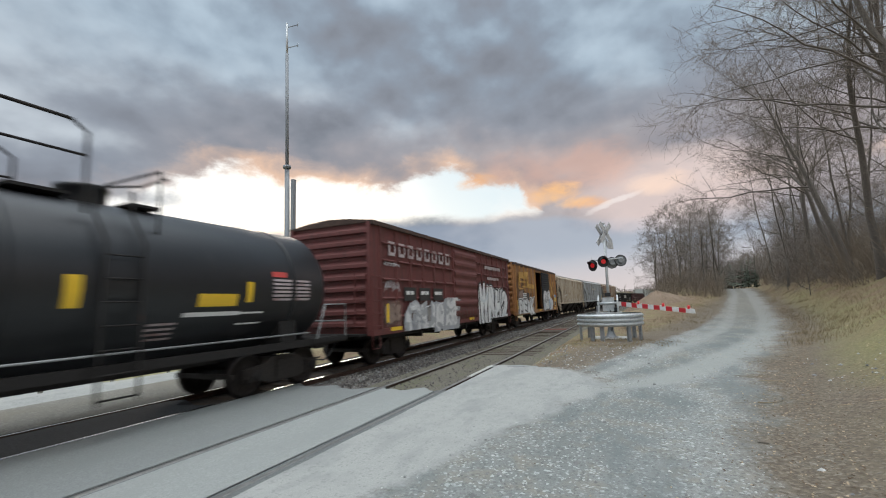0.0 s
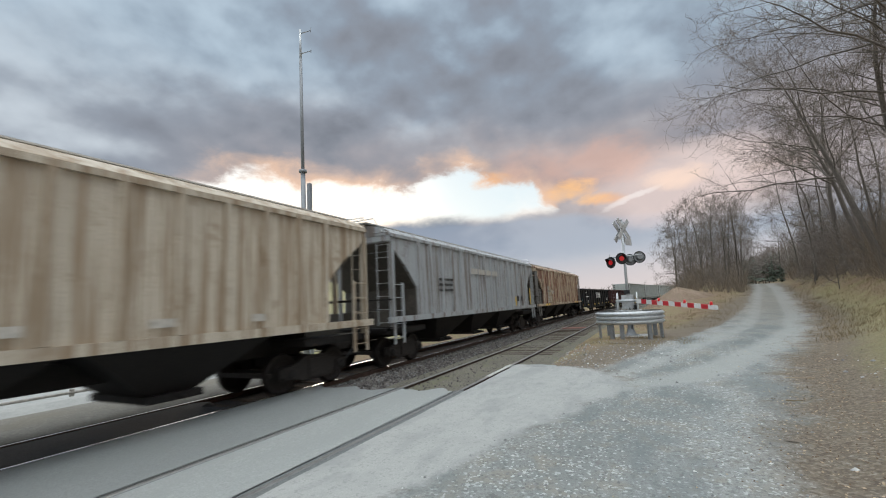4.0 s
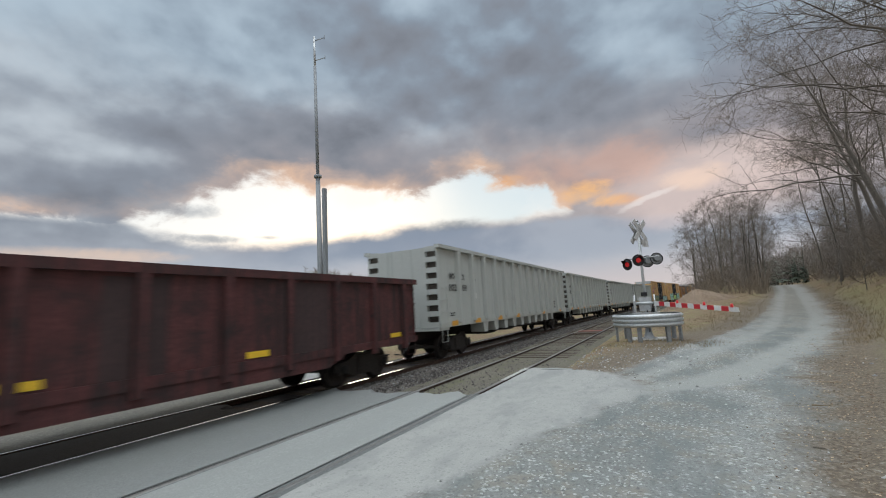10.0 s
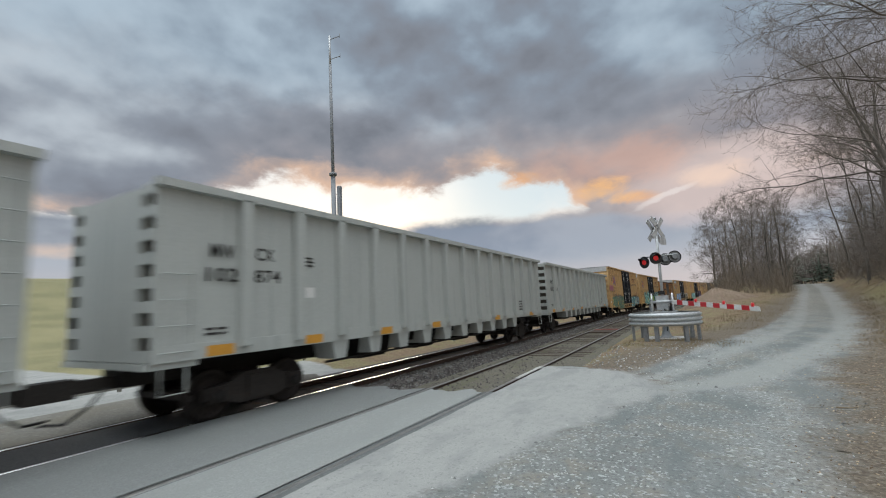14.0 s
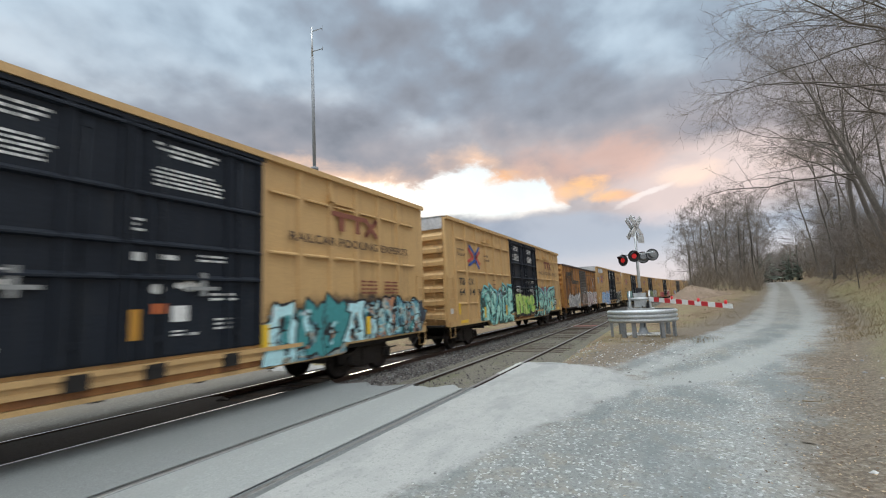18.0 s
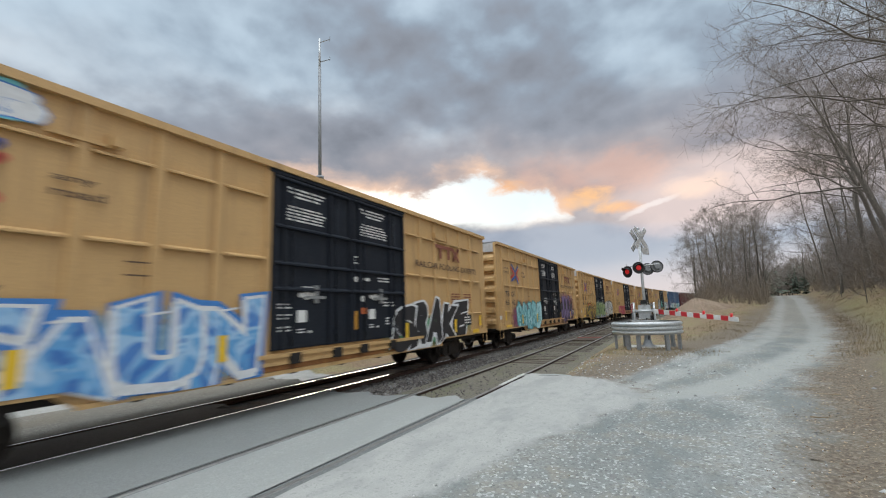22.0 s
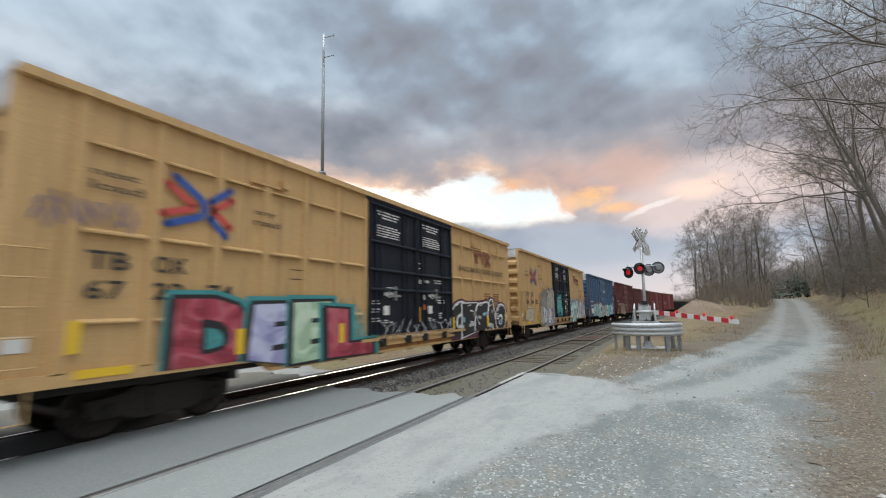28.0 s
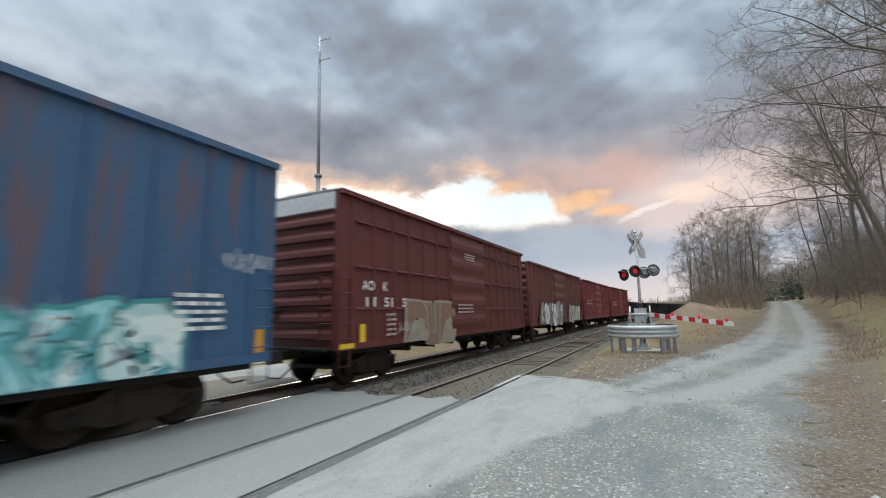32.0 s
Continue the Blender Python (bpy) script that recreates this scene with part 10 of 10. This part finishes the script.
def tail_cars():
    root, y0, d0, d1, zs, hw = old_boxcar(403.65, 15.3, 5.0, "blue", "galva", "blue", "blue boxcar with rust streaks and pale graffiti", (6.1, 9.2), 6, 6, ribs=8, cap=0.55, rise=0.12)
    rib_door(root, d0, d1, zs + 0.15, 4.75, hw, "blue", 4)
    x = hw + 0.062
    for p, q, z0, z1 in ((0.88, 1.4, 2.27, 2.5), (1.55, 2.1, 2.27, 2.5), (0.9, 1.4, 1.85, 2.12), (1.5, 2.1, 1.85, 2.12)):
        bars(root, y0 + p, y0 + q, z0, z1, 1, "white", x, seed=int(p * 50 + z0 * 7))
    plate(root, y0 + 0.95, y0 + 1.9, 1.25, 1.75, "white", x, "notice_panel")
    plate(root, y0 + 0.10, y0 + 0.32, 1.10, 1.55, "orange_tape", hw + 0.012, label="orange mark")
    plate(root, y0 + 14.9, y0 + 15.1, 1.15, 1.6, "orange_tape", hw + 0.012, label="orange mark")
    graffiti(root, y0 + 2.2, y0 + 6.6, 0.62, 2.10, 4, ("ice", "aqua_mix", "ice", "white_mix"), "black", halo="white", x=x, seed=201, weight=0.40, label="pale aqua sprayed letters")
    graffiti(root, y0 + 6.3, y0 + 9.1, 0.85, 2.05, 3, ("cream", "pale_aqua", "grey"), "black", x=hw + 0.125, seed=202, weight=0.28)
    spray_cloud(root, y0 + 9.2, y0 + 13.6, 0.62, 2.25, "sky", x - 0.002, 19)
    graffiti(root, y0 + 9.4, y0 + 13.4, 0.65, 2.10, 3, ("ice", "aqua_mix", "ice"), "teal", x=x, seed=203, weight=0.36, label="pale aqua sprayed letters")
    graffiti(root, y0 + 14.1, y0 + 15.2, 2.6, 3.2, 3, ("white",), "white", x=x, seed=204, weight=0.12)
    for k in range(5):
        me = Mesh()
        c = y0 + 2.75 + k * 0.85
        me.face([(x + 0.001, c + 0.24 * math.cos(t * math.pi / 8), 2.12 + 0.20 * math.sin(t * math.pi / 8)) for t in range(9)])
        me.link("graffiti_dot", SPRAY["pinkish"], root)
    bars(root, y0 + 7.8, y0 + 8.6, 3.4, 3.65, 2, "white", hw + 0.115, seed=205)
    bars(root, y0 + 13.3, y0 + 14.2, 1.6, 2.3, 5, "white", x + 0.007, seed=206)
    root, y0, d0, d1, zs, hw = old_boxcar(420.87, 15.2, 5.0, "maroon", "galva", "maroon", "maroon boxcar with a grey end cap and sliding door", (6.1, 9.4), 6, 6, ribs=8, cap=0.45, rise=0.12, seams=(4.3, 3.1, 2.0))
    rib_door(root, d0, d1, zs + 0.15, 4.8, hw, "maroon", 5)
    text(root, "AO", y0 + 0.92, 2.50, 0.25, "white", x, width=0.52)
    text(root, "K", y0 + 1.82, 2.50, 0.25, "white", x, width=0.22)
    for k, w in enumerate(("11", "51", "54")):
        text(root, w, y0 + 0.95 + k * 0.93, 2.06, 0.25, "white", x, width=0.42)
    piece(root, "BUB", y0 + 3.2, y0 + 6.3, 0.75, 2.10, "brown", "dust", x=x, seed=211, label="brown sprayed letters", fat=0.11, wave=0.02, shear=0.0, shine=False)
    graffiti(root, y0 + 2.6, y0 + 3.6, 1.2, 1.7, 2, ("white",), "white", x=x + 0.007, seed=212, weight=0.14)
    plate(root, y0 + 0.82, y0 + 1.04, 1.14, 1.60, "sign_yellow", x)
    plate(root, y0 + 0.05, y0 + 0.6, 1.02, 1.14, "sign_yellow", hw + 0.062, label="yellow reflective strip")
    bars(root, y0 + 7.3, y0 + 8.3, 3.9, 4.2, 3, "faded_white", hw + 0.115, seed=213)
    bars(root, y0 + 6.6, y0 + 8.0, 1.8, 2.2, 3, "faded_white", hw + 0.115, seed=214)
    bars(root, y0 + 2.0, y0 + 2.5, 1.2, 1.9, 5, "faded_white", x, seed=215)
    for u, L, ze, mat, label in ((437.3, 16.4, 4.75, "oxide", "dark oxide-red boxcar with pale graffiti"), (455.0, 15.4, 4.7, "red", "dull red boxcar with plain sides"), (471.7, 15.4, 4.7, "red", "dull red boxcar with plain sides")):
        root, y0, d0, d1, zs, hw = old_boxcar(u, L, ze, mat, "galva", mat, label, (6.2, 9.2), 7, 7, ribs=8, rise=0.12, seams=() if mat == "oxide" else (ze - 0.75, ze - 1.9, ze - 3.0))
        rib_door(root, d0, d1, zs + 0.15, ze - 0.2, hw, mat, 5)
        if mat == "oxide":
            graffiti(root, y0 + 2.0, y0 + 8.0, 0.7, 2.4, 5, ("white", "grey", "dust"), "black", x=hw + 0.115, seed=221, weight=0.3, label="white sprayed letters")
            graffiti(root, y0 + 10.5, y0 + 15.2, 0.8, 2.2, 4, ("cream", "grey", "white"), "black", x=x, seed=222, weight=0.3, label="white sprayed letters")
        else:
            bars(root, y0 + 1.2, y0 + 4.0, 2.3, 2.9, 2, "faded_white", x, seed=223)
    for k in range(6):
        gondola(488.4 + 17.2 * k, 16.2, 2.9, "gond_black", "black gondola car far along the train", 11, 5 + k)


SPRAY["pinkish"] = spray_paint("dull_pink", (0.30, 0.15, 0.13))
tail_cars()


# ---------------------------------------------------------------- movement
def motions():
    """The train comes round the bend and runs past at a steady speed; near the camera its wheels turn."""
    for root, mid in CARS:
        rows = []
        for k in range(33):
            x, y, a = along(mid - SPEED * k)
            rows.append((float(k), pose(x, y, 0, 0, 0, a)))
        walk(root, rows)
        t0, t1 = (mid - 34) / SPEED, (mid + 10) / SPEED
        f0, f1 = max(0, math.ceil(t0 * FPS)), min(32 * FPS, math.floor(t1 * FPS))
        if f1 - f0 < 4:
            continue
        for tr in root.children:
            if not tr.name.startswith("truck"):
                continue
            for ws in tr.children:
                if not ws.name.startswith("wheelset"):
                    continue
                y = ws.location.y
                turn = math.degrees(SPEED / FPS / WHEEL_R)
                rows = [(f / FPS, pose(0, y, WHEEL_R, turn * (f - f0), 0, 0)) for f in range(f0, f1 + 1)]
                if f0 > 0:
                    rows.insert(0, (0.0, pose(0, y, WHEEL_R)))
                if f1 < 32 * FPS:
                    rows.append((32.0, pose(0, y, WHEEL_R, turn * (f1 - f0), 0, 0)))
                walk(ws, rows)


motions()
